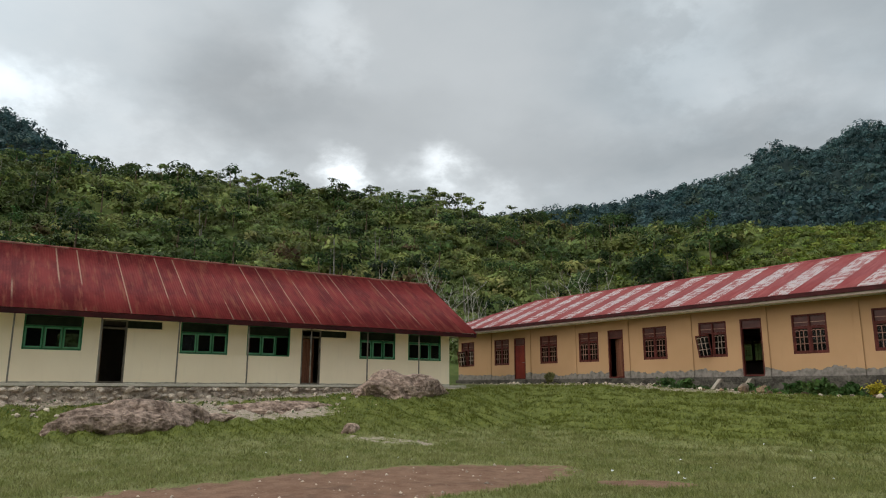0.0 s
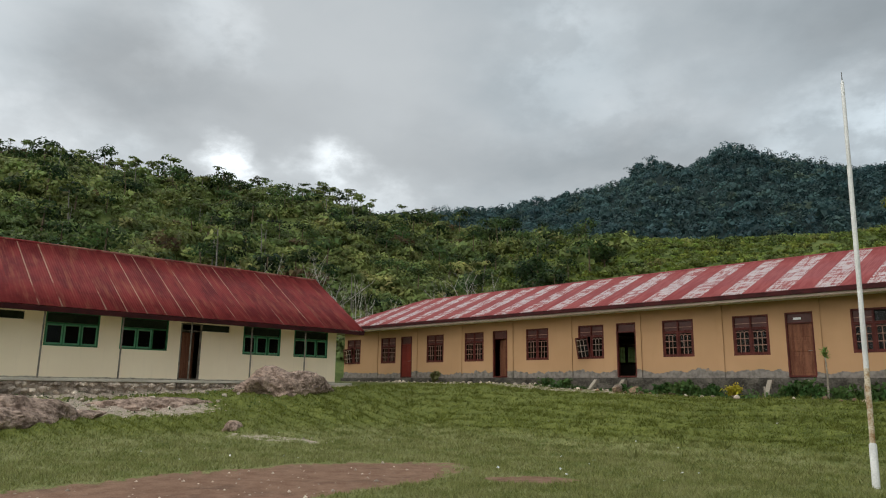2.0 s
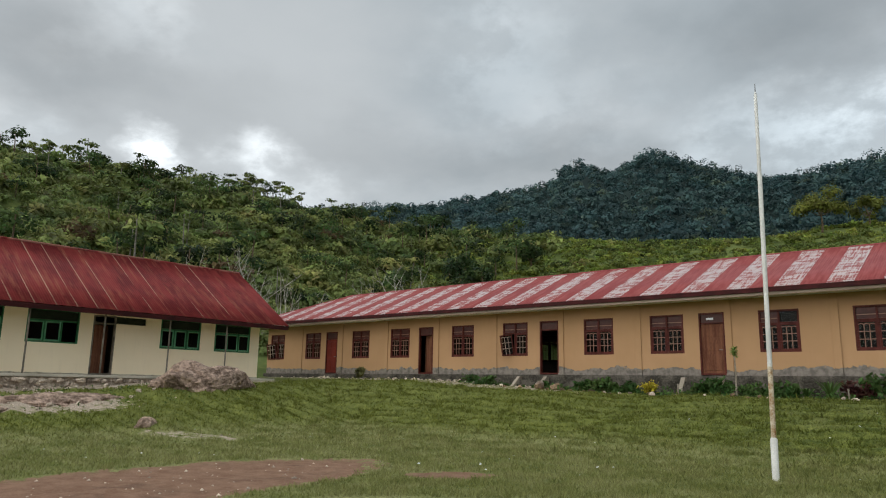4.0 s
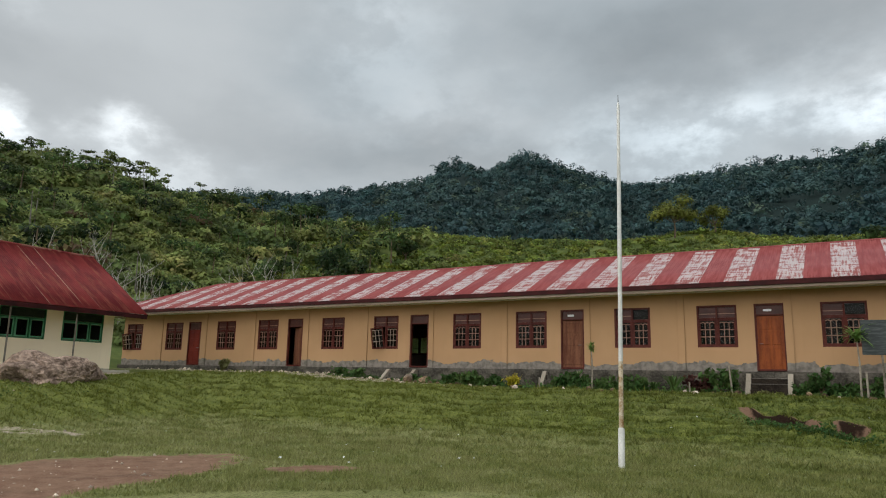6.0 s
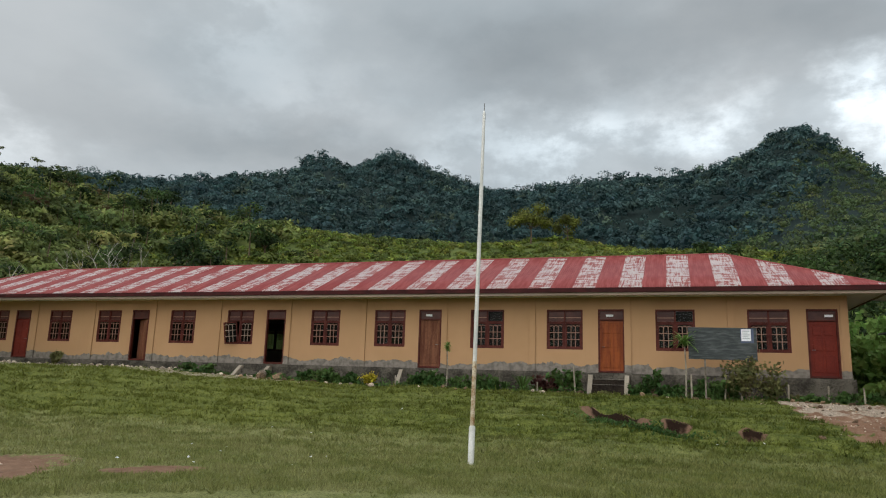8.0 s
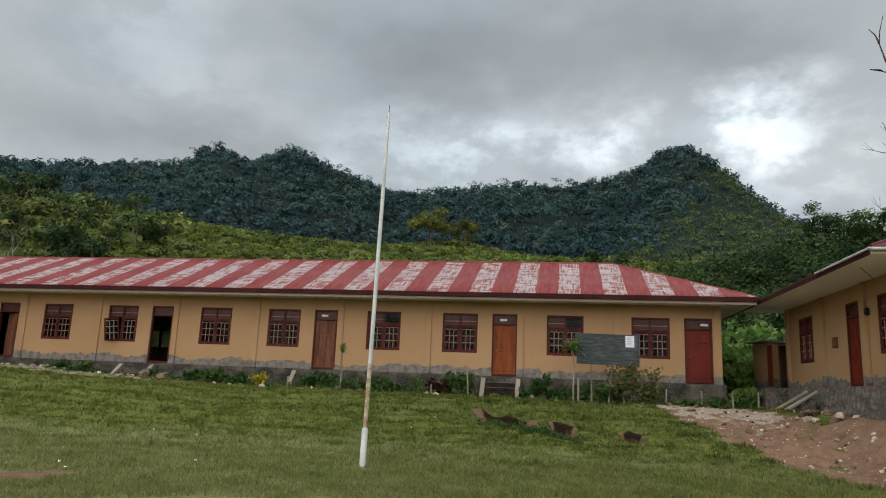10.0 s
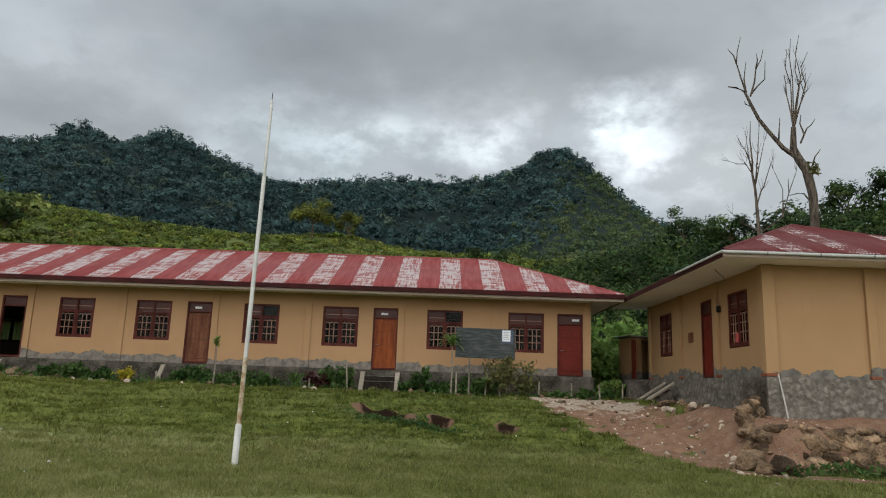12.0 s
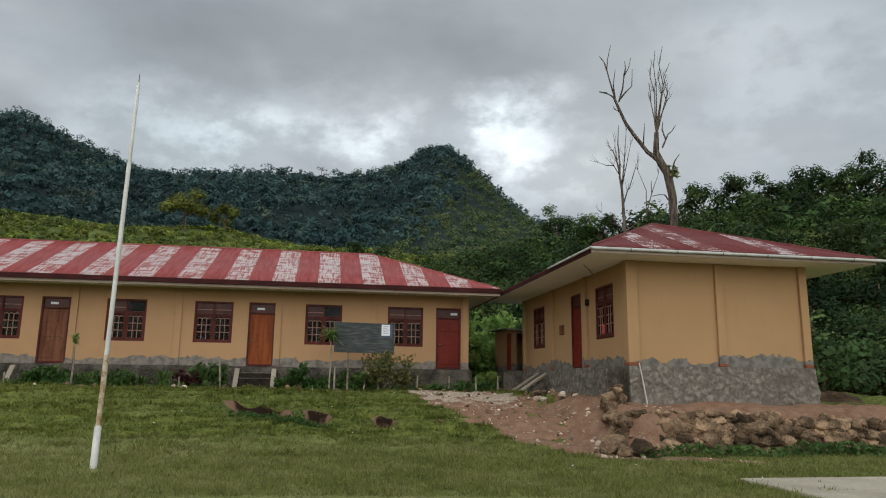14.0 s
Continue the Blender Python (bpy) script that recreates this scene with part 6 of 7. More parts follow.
def outcrop(name, label, x, y, sx, sy, sz, seed, turn=0.0, mat=None):
    """A large weathered boulder, half sunk, with ledges and pits."""
    bm = bmesh.new()
    bmesh.ops.create_icosphere(bm, subdivisions=5, radius=1.0)
    off = Vector((seed * 3.1, seed * 1.7, seed * 0.9))
    for v in bm.verts:
        p = v.co.copy()
        q = Vector((p.x * sx, p.y * sy, p.z * sz))
        n = 0.30 * noise.noise(p * 1.2 + off) + 0.14 * noise.noise(q * 1.5 + off) - 0.16 * abs(noise.noise(q * 3.1 + off)) - 0.08 * abs(noise.noise(q * 7.0 + off)) + 0.05
        v.co = Vector((q.x * (1 + n), q.y * (1 + n), q.z * (1 + n)))
    me = to_mesh(name, bm, mat or ROCK)
    ob = new(name, me)
    ob.matrix_basis = pose(x, y, ground_at(x, y) - 0.12, 0, 0, turn)
    tagged(ob, label, "rock", "boulders in the yard")


outcrop("boulder", "big rounded grey-brown boulder with a pitted face", -24.0, -12.35, 1.15, 2.15, 1.0, 3, 4)
outcrop("boulder", "broad low outcrop of cracked grey rock", -19.9, -23.6, 0.9, 2.3, 0.85, 7, 22)
outcrop("boulder", "flat pale shelf of rock sunk in the lawn", -21.4, -21.6, 0.9, 1.6, 0.34, 12, 15)
outcrop("boulder", "low crumbling rock ledge below the veranda", -22.6, -18.3, 0.9, 2.2, 0.38, 17, -5)
outcrop("small_boulder", "single pale brown stone lying on the lawn", -17.9, -17.85, 0.28, 0.36, 0.37, 23)
outcrop("earth_bank", "long low heap of dark earth beside the office hut", 17.9, -7.6, 1.2, 0.5, 0.45, 29, 0.0, grained("dark_clod_earth", (0.035, 0.022, 0.014), (0.12, 0.08, 0.05), 3, 20, 0.95, 0.9, 0.05))

# ---------------------------------------------------------------- steps, fence, board and plants before the long building
def door_steps(x0, x1, label, foot=-1.02, nosing=False):
    z_low = min(ground_at(x0, -1.5), ground_at(x1, -1.5))
    st = thing("door_steps", label, "steps", "steps to the classroom doors", at=((x0 + x1) / 2, -0.75, z_low))
    cx = (x0 + x1) / 2
    for x in (x0, x1):
        bm = bmesh.new()
        prof = [(-0.18, -0.10), (-0.36, -0.10), (foot, z_low + 0.04), (foot, z_low - 0.2), (foot + 0.17, z_low - 0.2), (-0.18, -0.36)]
        a = [bm.verts.new((x - 0.085 - cx, y + 0.75, z - z_low)) for y, z in prof]
        b = [bm.verts.new((x + 0.085 - cx, y + 0.75, z - z_low)) for y, z in prof]
        bm.faces.new(a)
        bm.faces.new(b[::-1])
        for i in range(len(prof)):
            j = (i + 1) % len(prof)
            bm.faces.new([a[i], a[j], b[j], b[i]])
        part("side_string", bm, SLAB, st, "pale cement side string")
    for k in range(3):
        y = -0.20 - 0.24 * k
        if nosing and k < 2:
            top = -0.14 - 0.20 * (k + 0.6) - z_low
            part("nosing", boxed(x0 + 0.09 - cx, x1 - 0.09 - cx, y - 0.255 + 0.75, y - 0.19 + 0.75, top - 0.022, top + 0.008, bevel=0.006), CEMENT, st, "worn cement nosing")
        part("tread", boxed(x0 + 0.09 - cx, x1 - 0.09 - cx, y - 0.24 + 0.75, y + 0.75, 0, (-0.14 - 0.20 * (k + 0.6)) - z_low, bevel=0.01), DARK_RISER if nosing else MOSSY, st)


door_steps(-16.95, -15.5, "worn cement steps with sloping side strings, overgrown at the foot")
door_steps(-9.12, -7.65, "cement steps half hidden by garden plants")
door_steps(-1.30, 0.06, "short dark steps between two pale cement strings", -1.0, True)


def side_stairs():
    z0 = -0.95
    st = thing("yard_stairs", "small cement stairs with two sloping strings beside the hut", "steps", at=(9.4, -2.2, z0))
    for y in (-2.0, -3.0):
        v, f = tube([(0.6, y + 2.2, -0.18 - z0), (-0.45, y + 2.2, -0.85 - z0)], [0.075, 0.075], 4)
        hang("side_string", mesh_from("side_string", v, f, SLAB), st)
    for k in range(3):
        part("tread", boxed(0.25 - 0.3 * k, 0.55 - 0.3 * k, -0.76, 0.16, 0.0, 0.55 - 0.2 * k, bevel=0.01), CEMENT, st)


side_stairs()

g = np.random.default_rng(33)
for x, h in ((-8.6, 0.55), (-5.4, 0.6), (-1.62, 1.0), (2.32, 0.82), (3.36, 0.85), (3.92, 0.95), (5.3, 0.6), (6.5, 0.62), (7.55, 0.66), (8.34, 0.68), (-3.0, 0.4)):
    z = ground_at(x, -2.25)
    p = thing("fence_stick", "weathered grey wooden stake standing in the garden bed", "fence post", "garden stakes", at=(x, -2.25, z - 0.1))
    lean = g.normal(0, 0.03, 2)
    v, f = tube([(0, 0, 0), (lean[0] * h, lean[1] * h, h * 0.6), (lean[0] * h * 1.6, lean[1] * h, h + 0.1)], [0.035, 0.033, 0.028], 7)
    hang("stake", mesh_from("stake", v, f, FENCE_WOOD, True), p)

board = thing("notice_board", "weathered dark chalkboard on posts with a sheet of paper", "notice board", at=(3.33, -2.3, ground_at(3.33, -2.3)))
bz = ground_at(3.33, -2.3)
part("panel", boxed(-1.09, 1.09, -0.02, 0.02, 0.48 - bz, 1.57 - bz, bevel=0.006), BOARD, board, m=pose(0, 0, 0, 0, 0.6, 0))
for x in (-0.55, 0.8):
    part("leg", boxed(x - 0.03, x + 0.03, 0.022, 0.08, -0.15, 1.4 - bz, bevel=0.005), POST, board)
part("sheet_of_paper", boxed(0.63, 0.93, -0.028, -0.022, 1.12 - bz, 1.52 - bz), PAPER, board, "white printed notice")
part("backing_sheet", boxed(0.60, 1.02, -0.0245, -0.0215, 1.06 - bz, 1.54 - bz), grained("blue_backing", (0.07, 0.09, 0.14), (0.10, 0.12, 0.18), 3, 30, 0.8, 0.05), board, "dark blue backing sheet")
for k in range(5):
    part("text_bar", boxed(0.67, 0.89 - 0.05 * (k % 2), -0.031, -0.0285, 1.44 - 0.062 * k - bz, 1.465 - 0.062 * k - bz), INK, board)


def bush(name, label, x, y, wide, tall, seed, mat, per=160, card=0.16, group="garden plants"):
    rng = np.random.default_rng(seed)
    z = ground_at(x, y)
    b = thing(name, label, "plant", group, at=(x, y, z - 0.03))
    tips = []
    for k in range(8):
        a = rng.uniform(0, 6.28)
        r = wide * rng.uniform(0.1, 0.85)
        h = tall * rng.uniform(0.45, 1.0)
        v, f = tube([(0, 0, 0), (math.cos(a) * r * 0.4, math.sin(a) * r * 0.4, h * 0.5), (math.cos(a) * r, math.sin(a) * r, h)], [0.018, 0.012, 0.006], 5)
        hang("stem", mesh_from("stem", v, f, STEM, True), b)
        tips.append((math.cos(a) * r, math.sin(a) * r, h))
    c = np.array(tips)[rng.integers(0, 8, per)] * rng.uniform(0.45, 1.02, (per, 1)) + rng.normal(0, wide * 0.16, (per, 3)) * [1, 1, 0.7]
    c[:, 2] = np.maximum(c[:, 2], 0.04)
    v, f = cards(c, rng.normal(size=(per, 3)) + [0, -0.3, 0.6], card * rng.uniform(0.6, 1.4, per), rng, 1.5)
    hang("leaves", mesh_from("leaves", v, f, mat), b)


def rosette(x, y, seed, tall=0.75, n=22, mat=None):
    """A rosette of long strap leaves."""
    rng = np.random.default_rng(seed)
    b = thing("strap_leaf_plant", "rosette plant with long arching green leaves in the bed", "plant", "garden plants", at=(x, y, ground_at(x, y) - 0.02))
    verts, faces = [], []
    for k in range(n):
        a = 2.4 * k
        reach = tall * rng.uniform(0.35, 0.75)
        d = Vector((math.cos(a), math.sin(a), 0))
        s = Vector((-math.sin(a), math.cos(a), 0)) * 0.05
        o = len(verts)
        for i in range(5):
            u = i / 4
            p = d * reach * u + Vector((0, 0, tall * (1.25 * u - 0.55 * u * u) * rng.uniform(0.9, 1.05)))
            w = s * (1 - u) ** 0.6 * (0.5 + u)
            verts += [tuple(p - w), tuple(p + w)]
        faces += [(o + 2 * i, o + 2 * i + 1, o + 2 * i + 3, o + 2 * i + 2) for i in range(4)]
    hang("leaves", mesh_from("leaves", verts, faces, mat or LEAF_GARDEN), b)


def dracaena(x, y, tall, seed, label, crown=0.45):
    rng = np.random.default_rng(seed)
    z = ground_at(x, y)
    b = thing("sapling", label, "sapling", "thin saplings", at=(x, y, z - 0.05))
    v, f = tube([(0, 0, 0), (0.03, 0, tall * 0.5), (0, 0, tall)], [0.035, 0.028, 0.022], 7)
    hang("stem", mesh_from("stem", v, f, FENCE_WOOD, True), b)
    verts, faces = [], []
    for k in range(64):
        a = rng.uniform(0, 6.28)
        d = Vector((math.cos(a), math.sin(a), 0))
        s = Vector((-math.sin(a), math.cos(a), 0)) * 0.05
        reach = crown * rng.uniform(0.6, 1.1)
        base = tall + rng.uniform(-0.18, 0.12)
        o = len(verts)
        up = rng.uniform(0.15, 0.95)
        for i in range(4):
            u = i / 3
            p = d * reach * u + Vector((0, 0, base + reach * (up * u * 1.6 - 0.7 * u * u)))
            w = s * (0.5 + u) * (1 - u * 0.9)
            verts += [tuple(p - w), tuple(p + w)]
        faces += [(o + 2 * i, o + 2 * i + 1, o + 2 * i + 3, o + 2 * i + 2) for i in range(3)]
    hang("leaves", mesh_from("leaves", verts, faces, LEAF_FRESH), b)


dracaena(2.13, -2.2, 1.95, 3, "slim sapling with a tuft of drooping leaves by the board", 0.58)
dracaena(-6.52, -2.2, 1.62, 4, "small thin sapling with a sparse leafy tuft", 0.22)
bush("shrub", "sprawling dull green shrub below the board", 4.15, -2.2, 1.15, 1.45, 61, LEAF_DULL, 1000, 0.10)
bush("shrub", "low dark green bush below the board", 3.6, -2.1, 0.6, 0.8, 62, LEAF_GARDEN, 320, 0.13)
bush("shrub", "dry trailing branch of the garden shrub", 4.95, -2.2, 0.5, 0.75, 63, LEAF_DULL, 180, 0.11)
for x, w, h, seed, mat in ((-7.2, 0.75, 0.75, 64, LEAF_GARDEN), (-8.2, 0.6, 0.6, 65, LEAF_GARDEN), (-5.6, 0.6, 0.55, 66, LEAF_GARDEN), (-4.7, 0.5, 0.5, 67, LEAF_GARDEN), (-2.0, 0.5, 0.85, 68, LEAF_GARDEN), (-2.75, 0.6, 0.62, 69, LEAF_MAROON),
                           (0.75, 0.5, 0.75, 70, LEAF_GARDEN), (1.4, 0.5, 0.45, 71, LEAF_GARDEN), (2.8, 0.45, 0.45, 72, LEAF_GARDEN), (-10.6, 0.5, 0.5, 73, LEAF_GARDEN), (-11.8, 0.5, 0.6, 74, LEAF_GARDEN), (-12.7, 0.45, 0.45, 75, LEAF_GARDEN),
                           (-17.6, 0.6, 0.4, 76, LEAF_GARDEN), (-18.8, 0.6, 0.35, 77, LEAF_GARDEN), (-14.7, 0.4, 0.35, 78, LEAF_GARDEN), (-26.0, 0.35, 0.6, 79, LEAF_DULL), (6.1, 0.4, 0.35, 80, LEAF_GARDEN), (7.1, 0.4, 0.4, 81, LEAF_GARDEN), (8.0, 0.5, 0.5, 82, LEAF_GARDEN), (-0.6, 0.3, 0.2, 83, LEAF_DULL)):
    bush("shrub", "low maroon-leaved bush in the bed" if mat is LEAF_MAROON else ("dry weed beside the plinth" if mat is LEAF_DULL else "low green bush in the bed along the plinth"), x, -1.9 + 0.25 * math.sin(seed), w, h, seed, mat, 260, 0.13)
for x, w, h, seed, mat in ((-6.3, 0.4, 0.55, 201, LEAF_GARDEN), (-7.75, 0.5, 0.85, 202, LEAF_GARDEN), (-1.75, 0.4, 1.0, 203, LEAF_GARDEN), (-2.45, 0.35, 0.8, 204, LEAF_GARDEN), (0.45, 0.35, 0.5, 205, LEAF_GARDEN), (1.05, 0.45, 0.95, 206, LEAF_GARDEN),
                           (1.85, 0.4, 0.55, 207, LEAF_GARDEN), (2.55, 0.45, 0.7, 208, LEAF_GARDEN), (3.2, 0.45, 0.6, 209, LEAF_GARDEN), (5.6, 0.35, 0.3, 210, LEAF_DULL), (-5.1, 0.4, 0.65, 211, LEAF_GARDEN), (-11.2, 0.4, 0.45, 212, LEAF_GARDEN)):
    bush("shrub", "small leafy weed by the foot of the plinth" if h < 0.6 else "upright leafy bush in the bed below the wall", x, -1.75 + 0.3 * math.sin(seed), w, h, seed, mat, 220, 0.12)
bush("flowering_bush", "low bush covered in yellow flowers and leaves", -9.75, -2.1, 0.5, 0.5, 84, LEAF_YELLOW, 260, 0.10)
rosette(-3.55, -2.2, 5, 0.85)
rosette(-4.3, -2.0, 6, 0.55, 16)

# bushes closing the gap between the two yellow buildings
for k, (x, y, w, h) in enumerate(((8.9, 2.6, 1.0, 1.6), (9.4, 4.6, 1.4, 2.6), (8.6, 6.5, 1.6, 3.2), (10.2, 8.0, 1.8, 3.8), (8.7, 1.0, 0.6, 0.7), (11.5, 10.0, 2.0, 4.5), (9.0, 10.5, 2.0, 4.2))):
    bush("shrub", "dense bright green bush between the two yellow buildings", x, y, w, h, 90 + k, LEAF_FRESH, 1000, 0.26, "bushes between the buildings")

# ---------------------------------------------------------------- shed behind the hut
shed = thing("shed", "small yellow lean-to shed with brown doors and a dark roof", "shed", at=(9.75, 1.6, -0.95))
hang("front_wall", wall_mesh("front_wall", 3.2, -0.95, 1.75, 0.12, [(0.40, 0.80, 0.0, 1.62)], YELLOW), shed, Matrix.Translation((0, 0, 0.95)))
part("side_wall", boxed(0.0, 0.12, 0.122, 2.2, 0, 2.7), YELLOW, shed)
part("back_wall", boxed(0.122, 3.2, 2.08, 2.2, 0, 2.7), YELLOW, shed)
part("door_leaf", boxed(-0.03, 0.02, -0.55, -0.01, 0.97, 2.55, bevel=0.004), DOOR_RED, shed, "brown door folded open")
part("door_leaf", boxed(0.82, 1.22, -0.04, -0.005, 0.97, 2.58, bevel=0.004), DOOR_RED, shed)
part("step", boxed(-0.4, 3.2, -0.9, -0.01, 0.0, 0.9, bevel=0.01), CEMENT, shed)
part("roof", boxed(-0.40, 3.4, -0.40, 2.5, 2.68, 2.74, bevel=0.005), IRON, shed, "dark corrugated lean-to roof", m=pose(0, 0, 0, 2, 4, 0))

bag = new("plastic_bag", to_mesh("plastic_bag", boxed(-0.02, 0.02, -0.09, 0.10, 0.0, 0.26, bevel=0.015), grained("pink_plastic", (0.42, 0.06, 0.06), (0.55, 0.12, 0.11), 8, 60, 0.4, 0.2)))
for v_ in bag.data.vertices:
    v_.co += Vector((0.012 * math.sin(40 * v_.co.y), 0.03 * math.sin(17 * v_.co.z), 0.02 * math.sin(25 * v_.co.y)))
bag.location = (HX0 - 0.012, -7.80, 0.98)
tagged(bag, "small pink plastic bag hung on the window bars", "bag")

# ---------------------------------------------------------------- concrete pad on the field
tagged(new("concrete_pad", to_mesh("concrete_pad", boxed(8.75, 15.5, -22.5, -17.05, -2.2, -2.045, bevel=0.015), PAD)), "pale worn concrete pad flush with the lawn", "pavement", kind="structure")


# ---------------------------------------------------------------- grass and litter
def grass():
    rng = np.random.default_rng(2)
    n = 340000
    az = np.radians(rng.uniform(-98, 52, n))
    r = 10.2 * (42 / 10.2) ** rng.uniform(0, 1, n)
    x, y = HOME.x + r * np.sin(az), HOME.y + r * np.cos(az)
    dirt, stony = ground_mask(x, y)
    bare = np.maximum(np.maximum(dirt, stony), np.minimum(1, 5 * scars(x, y))) + 0.45 * wobble(x, y, 0.28, 1.0) * 0.5
    ok = (bare < 0.42) & (y < -2.9) & (x > -26) & ~((x > 9.2) & (y > -12.9)) & ~((x > 8.7) & (y < -17.0))
    x, y, r = x[ok], y[ok], r[ok]
    n = len(x)
    z = land(x, y)
    tuft = 0.5 + 0.5 * wobble(x, y, 0.55, 4.0) + 0.35 * wobble(x, y, 0.17, 8.0)
    tall = (0.045 + 0.055 * np.clip(tuft, 0, 1.3)) * rng.uniform(0.6, 1.4, n)
    w = rng.uniform(0.006, 0.011, n) * (r / 12)
    a = rng.uniform(0, 2 * np.pi, n)
    s = np.stack([np.cos(a), np.sin(a), np.zeros(n)], -1) * w[:, None]
    p = np.stack([x, y, z - 0.01], -1)
    lean = rng.normal(0, 0.5, (n, 2)) * tall[:, None]
    tip = p + np.stack([lean[:, 0], lean[:, 1], tall], -1)
    verts = np.stack([p - s, p + s, tip], 1).reshape(-1, 3)
    tagged(new("grass", mesh_from("grass", verts, np.arange(3 * n).reshape(-1, 3), GRASS_BLADE)), "short patchy green lawn grass", "grass", kind="stuff")


def tussocks():
    """Coarse tufts standing out of the lawn, thick on the bank and sparse on the field."""
    rng = np.random.default_rng(21)
    n, per = 15000, 11
    x, y = rng.uniform(-26, 9, n), rng.uniform(-15.5, -2.9, n)
    xf, yf = rng.uniform(-20, 12, n // 4), rng.uniform(-21, -13, n // 4)
    x, y = np.concatenate([x, xf]), np.concatenate([y, yf])
    dirt, stony = ground_mask(x, y)
    row = np.sin((y + 0.5 * wobble(x, y, 2.0, 6.0)) * 5.0 + 2.2 * wobble(x, y, 1.7, 3.0))
    bare = np.maximum(np.maximum(dirt, stony), np.minimum(1, 5 * scars(x, y)))
    ok = (bare < 0.4) & (row + 0.9 * wobble(x, y, 0.9, 2.0) > rng.uniform(-0.4, 0.7, len(x)))
    x, y = x[ok], y[ok]
    n = len(x)
    size = np.exp(rng.normal(-2.62, 0.30, n)) * np.where(y > -13.3, 1.0, 0.7)
    px = np.repeat(x, per) + rng.normal(0, 0.55, n * per) * np.repeat(size, per)
    py = np.repeat(y, per) + rng.normal(0, 0.55, n * per) * np.repeat(size, per)
    tall = np.repeat(size, per) * rng.uniform(0.7, 1.5, n * per)
    p = np.stack([px, py, land(px, py) - 0.015], -1)
    a = rng.uniform(0, 2 * np.pi, n * per)
    s = np.stack([np.cos(a), np.sin(a), np.zeros(n * per)], -1) * (0.13 * tall + 0.003)[:, None]
    lean = rng.normal(0, 0.55, (n * per, 2)) * tall[:, None]
    tip = p + np.stack([lean[:, 0], lean[:, 1], tall], -1)
    verts = np.stack([p - s, p + s, tip], 1).reshape(-1, 3)
    tagged(new("tussocks", mesh_from("tussocks", verts, np.arange(3 * n * per).reshape(-1, 3), GRASS_BLADE)), "coarse grass tufts on the bank and field", "grass", kind="stuff")


def litter():
    rng = np.random.default_rng(8)
    n = 55
    az = np.radians(rng.uniform(-80, 35, n))
    r = rng.uniform(12, 25, n)
    x, y = HOME.x + r * np.sin(az), HOME.y + r * np.cos(az)
    c = np.stack([x, y, land(x, y) + 0.05], -1)
    v, f = cards(c, rng.normal(0, 0.4, (n, 3)) + [0, 0, 1], rng.uniform(0.025, 0.065, n), rng, 1.4)
    tagged(new("litter", mesh_from("litter", v, f, PAPER)), "scraps of white paper scattered on the lawn", "litter", kind="stuff")


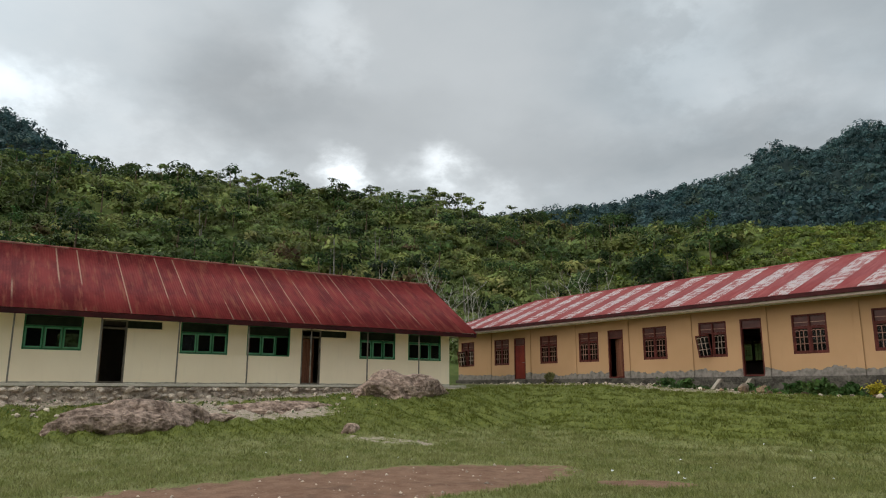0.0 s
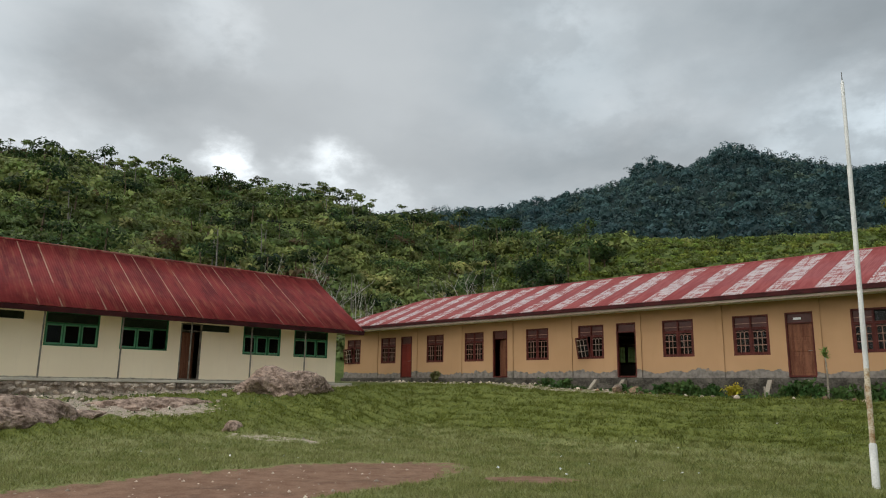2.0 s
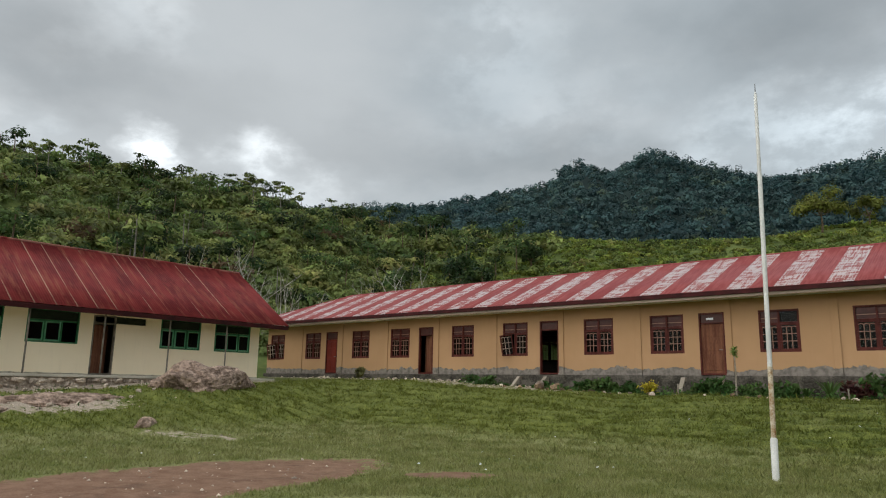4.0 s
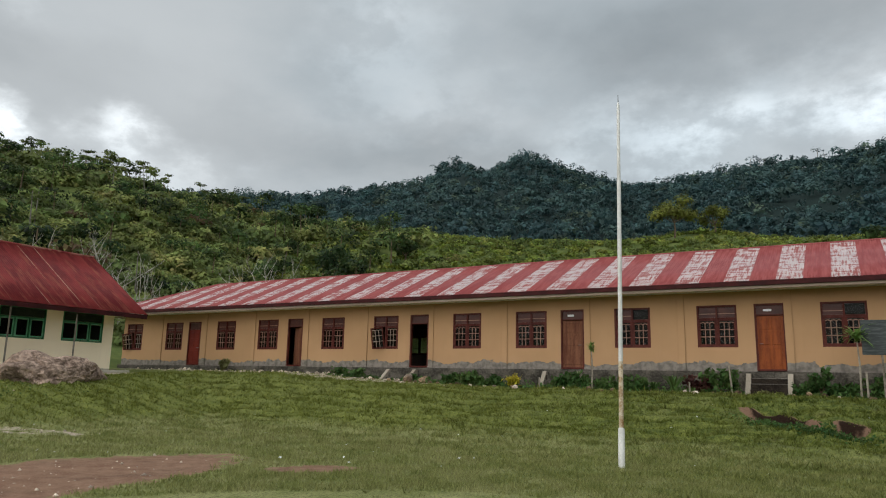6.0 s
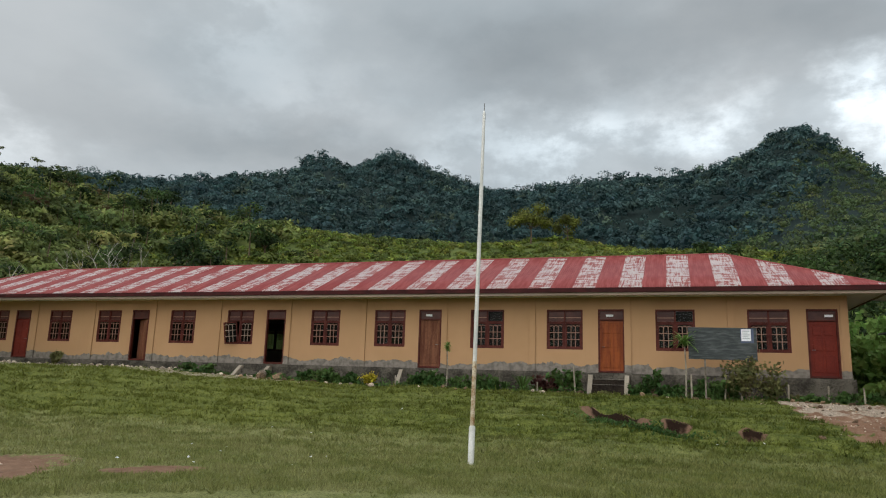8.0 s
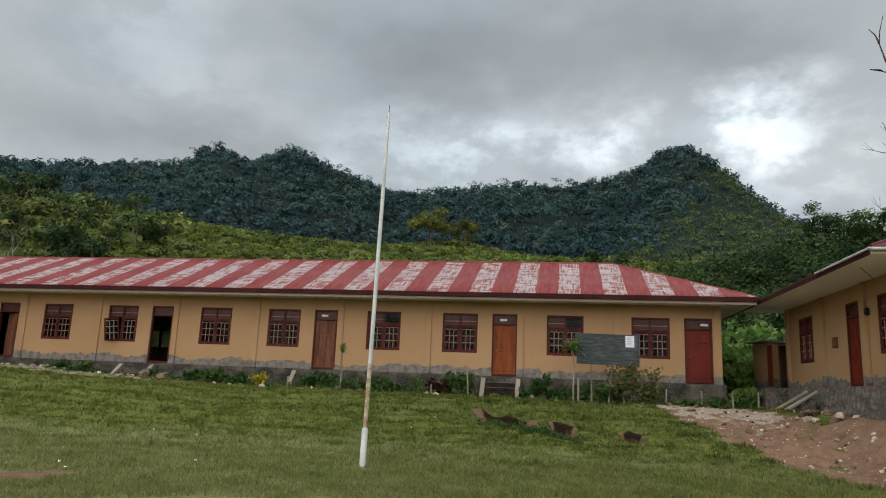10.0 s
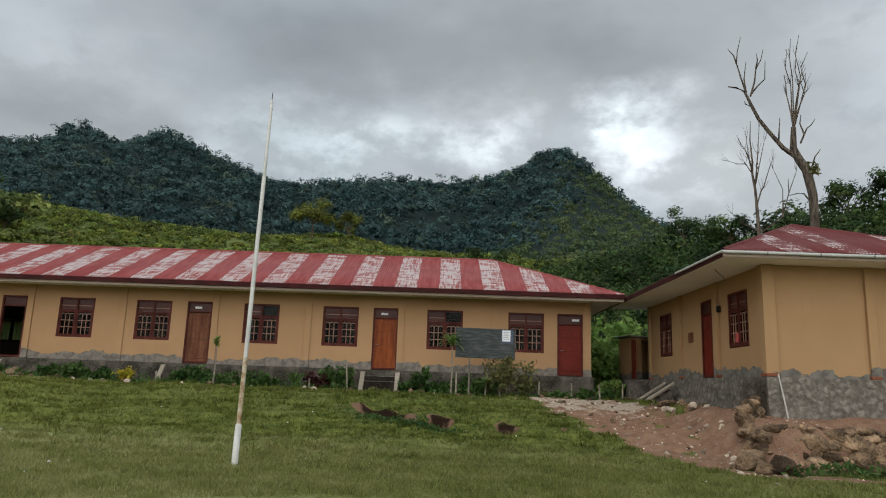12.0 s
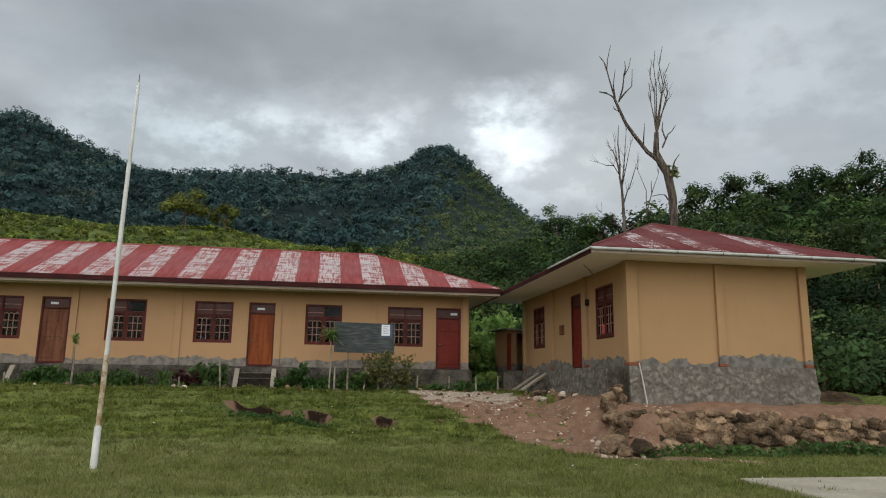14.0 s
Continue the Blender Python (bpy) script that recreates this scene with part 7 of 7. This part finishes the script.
def weeds():
    """Low weeds in the bed along the plinth, among the rubble and at the foot of the stone wall."""
    rng = np.random.default_rng(12)
    n = 5200
    x, y = rng.uniform(-19, 8.6, n), rng.uniform(-2.7, -0.45, n)
    grow = np.clip(0.55 + 0.6 * wobble(x, y, 0.7, 2.0), 0, 1) * np.interp(x, [-19, -10, 9], [0.5, 1, 0.9])
    free = ~(((x > -1.35) & (x < 0.1)) | ((x > -17.0) & (x < -15.4)))
    x, y, grow = x[free], y[free], grow[free]
    x2, y2 = rng.uniform(8.8, 19.0, 1500), -13.25 + rng.normal(0, 0.14, 1500)
    x3, y3 = rng.uniform(-26.9, -21.0, 1900), rng.uniform(-29, -12, 1900)
    keep = wobble(x3, y3, 0.8, 5.0) > 0.15
    x3, y3 = x3[keep], y3[keep]
    x4 = rng.normal(0, 1, 1500)
    y4 = -8.9 - 0.35 * x4 + rng.normal(0, 0.22, 1500)
    x4 = 0.8 + 0.75 * x4
    x = np.concatenate([x, x2, x3, x4])
    y = np.concatenate([y, y2, y3, y4])
    grow = np.concatenate([grow * 0.34, np.clip(0.6 + 0.5 * wobble(x2, y2, 0.8, 3.0), 0.1, 1) * 0.34, np.full(len(x3), 0.12), np.full(len(x4), 0.15)])
    c = np.stack([x, y, land(x, y) + rng.uniform(0.02, 1.0, len(x)) * grow], -1)
    v, f = cards(c, rng.normal(size=(len(x), 3)) + [0, -0.4, 0.5], rng.uniform(0.05, 0.11, len(x)) * np.concatenate([np.ones(len(x) - len(x3) - len(x4)), np.full(len(x3) + len(x4), 0.6)]), rng, 1.7)
    tagged(new("weeds", mesh_from("weeds", v, f, LEAF_GARDEN)), "low green weeds along walls and among stones", "weeds", kind="stuff")


def gravel():
    """Small stones lying loose on the bare ground."""
    rng = np.random.default_rng(15)
    n = 9000
    x = np.concatenate([rng.uniform(4, 11, n), rng.uniform(-18, -5, n), rng.uniform(-27, -20, n), rng.uniform(-30, -12, n // 2)])
    y = np.concatenate([rng.uniform(-15, -2, n), rng.uniform(-27, -16, n), rng.uniform(-28, -10, n), rng.uniform(-4.0, -0.8, n // 2)])
    dirt, stony = ground_mask(x, y)
    ok = rng.uniform(0, 1, len(x)) < np.maximum(dirt * np.where(x > 0, 0.4, 0.2), stony * 0.75) ** 1.5
    x, y = x[ok], y[ok]
    n = len(x)
    base = np.stack([x, y, land(x, y)], -1)
    k = np.exp(rng.normal(-4.0, 0.5, n))
    octa = np.array([[1, 0, 0], [0, 1, 0], [-1, 0, 0], [0, -1, 0], [0, 0, 0.8], [0, 0, -0.6]])
    verts = base[:, None, :] + octa * k[:, None, None] * rng.uniform(0.6, 1.4, (n, 6, 1))
    tri = np.array([[0, 1, 4], [1, 2, 4], [2, 3, 4], [3, 0, 4], [1, 0, 5], [2, 1, 5], [3, 2, 5], [0, 3, 5]])
    faces = (np.arange(n)[:, None, None] * 6 + tri).reshape(-1, 3)
    tagged(new("gravel", mesh_from("gravel", verts.reshape(-1, 3), faces, RUBBLE)), "loose small stones on the bare soil", "gravel", kind="stuff")


grass()
tussocks()
litter()
weeds()
gravel()
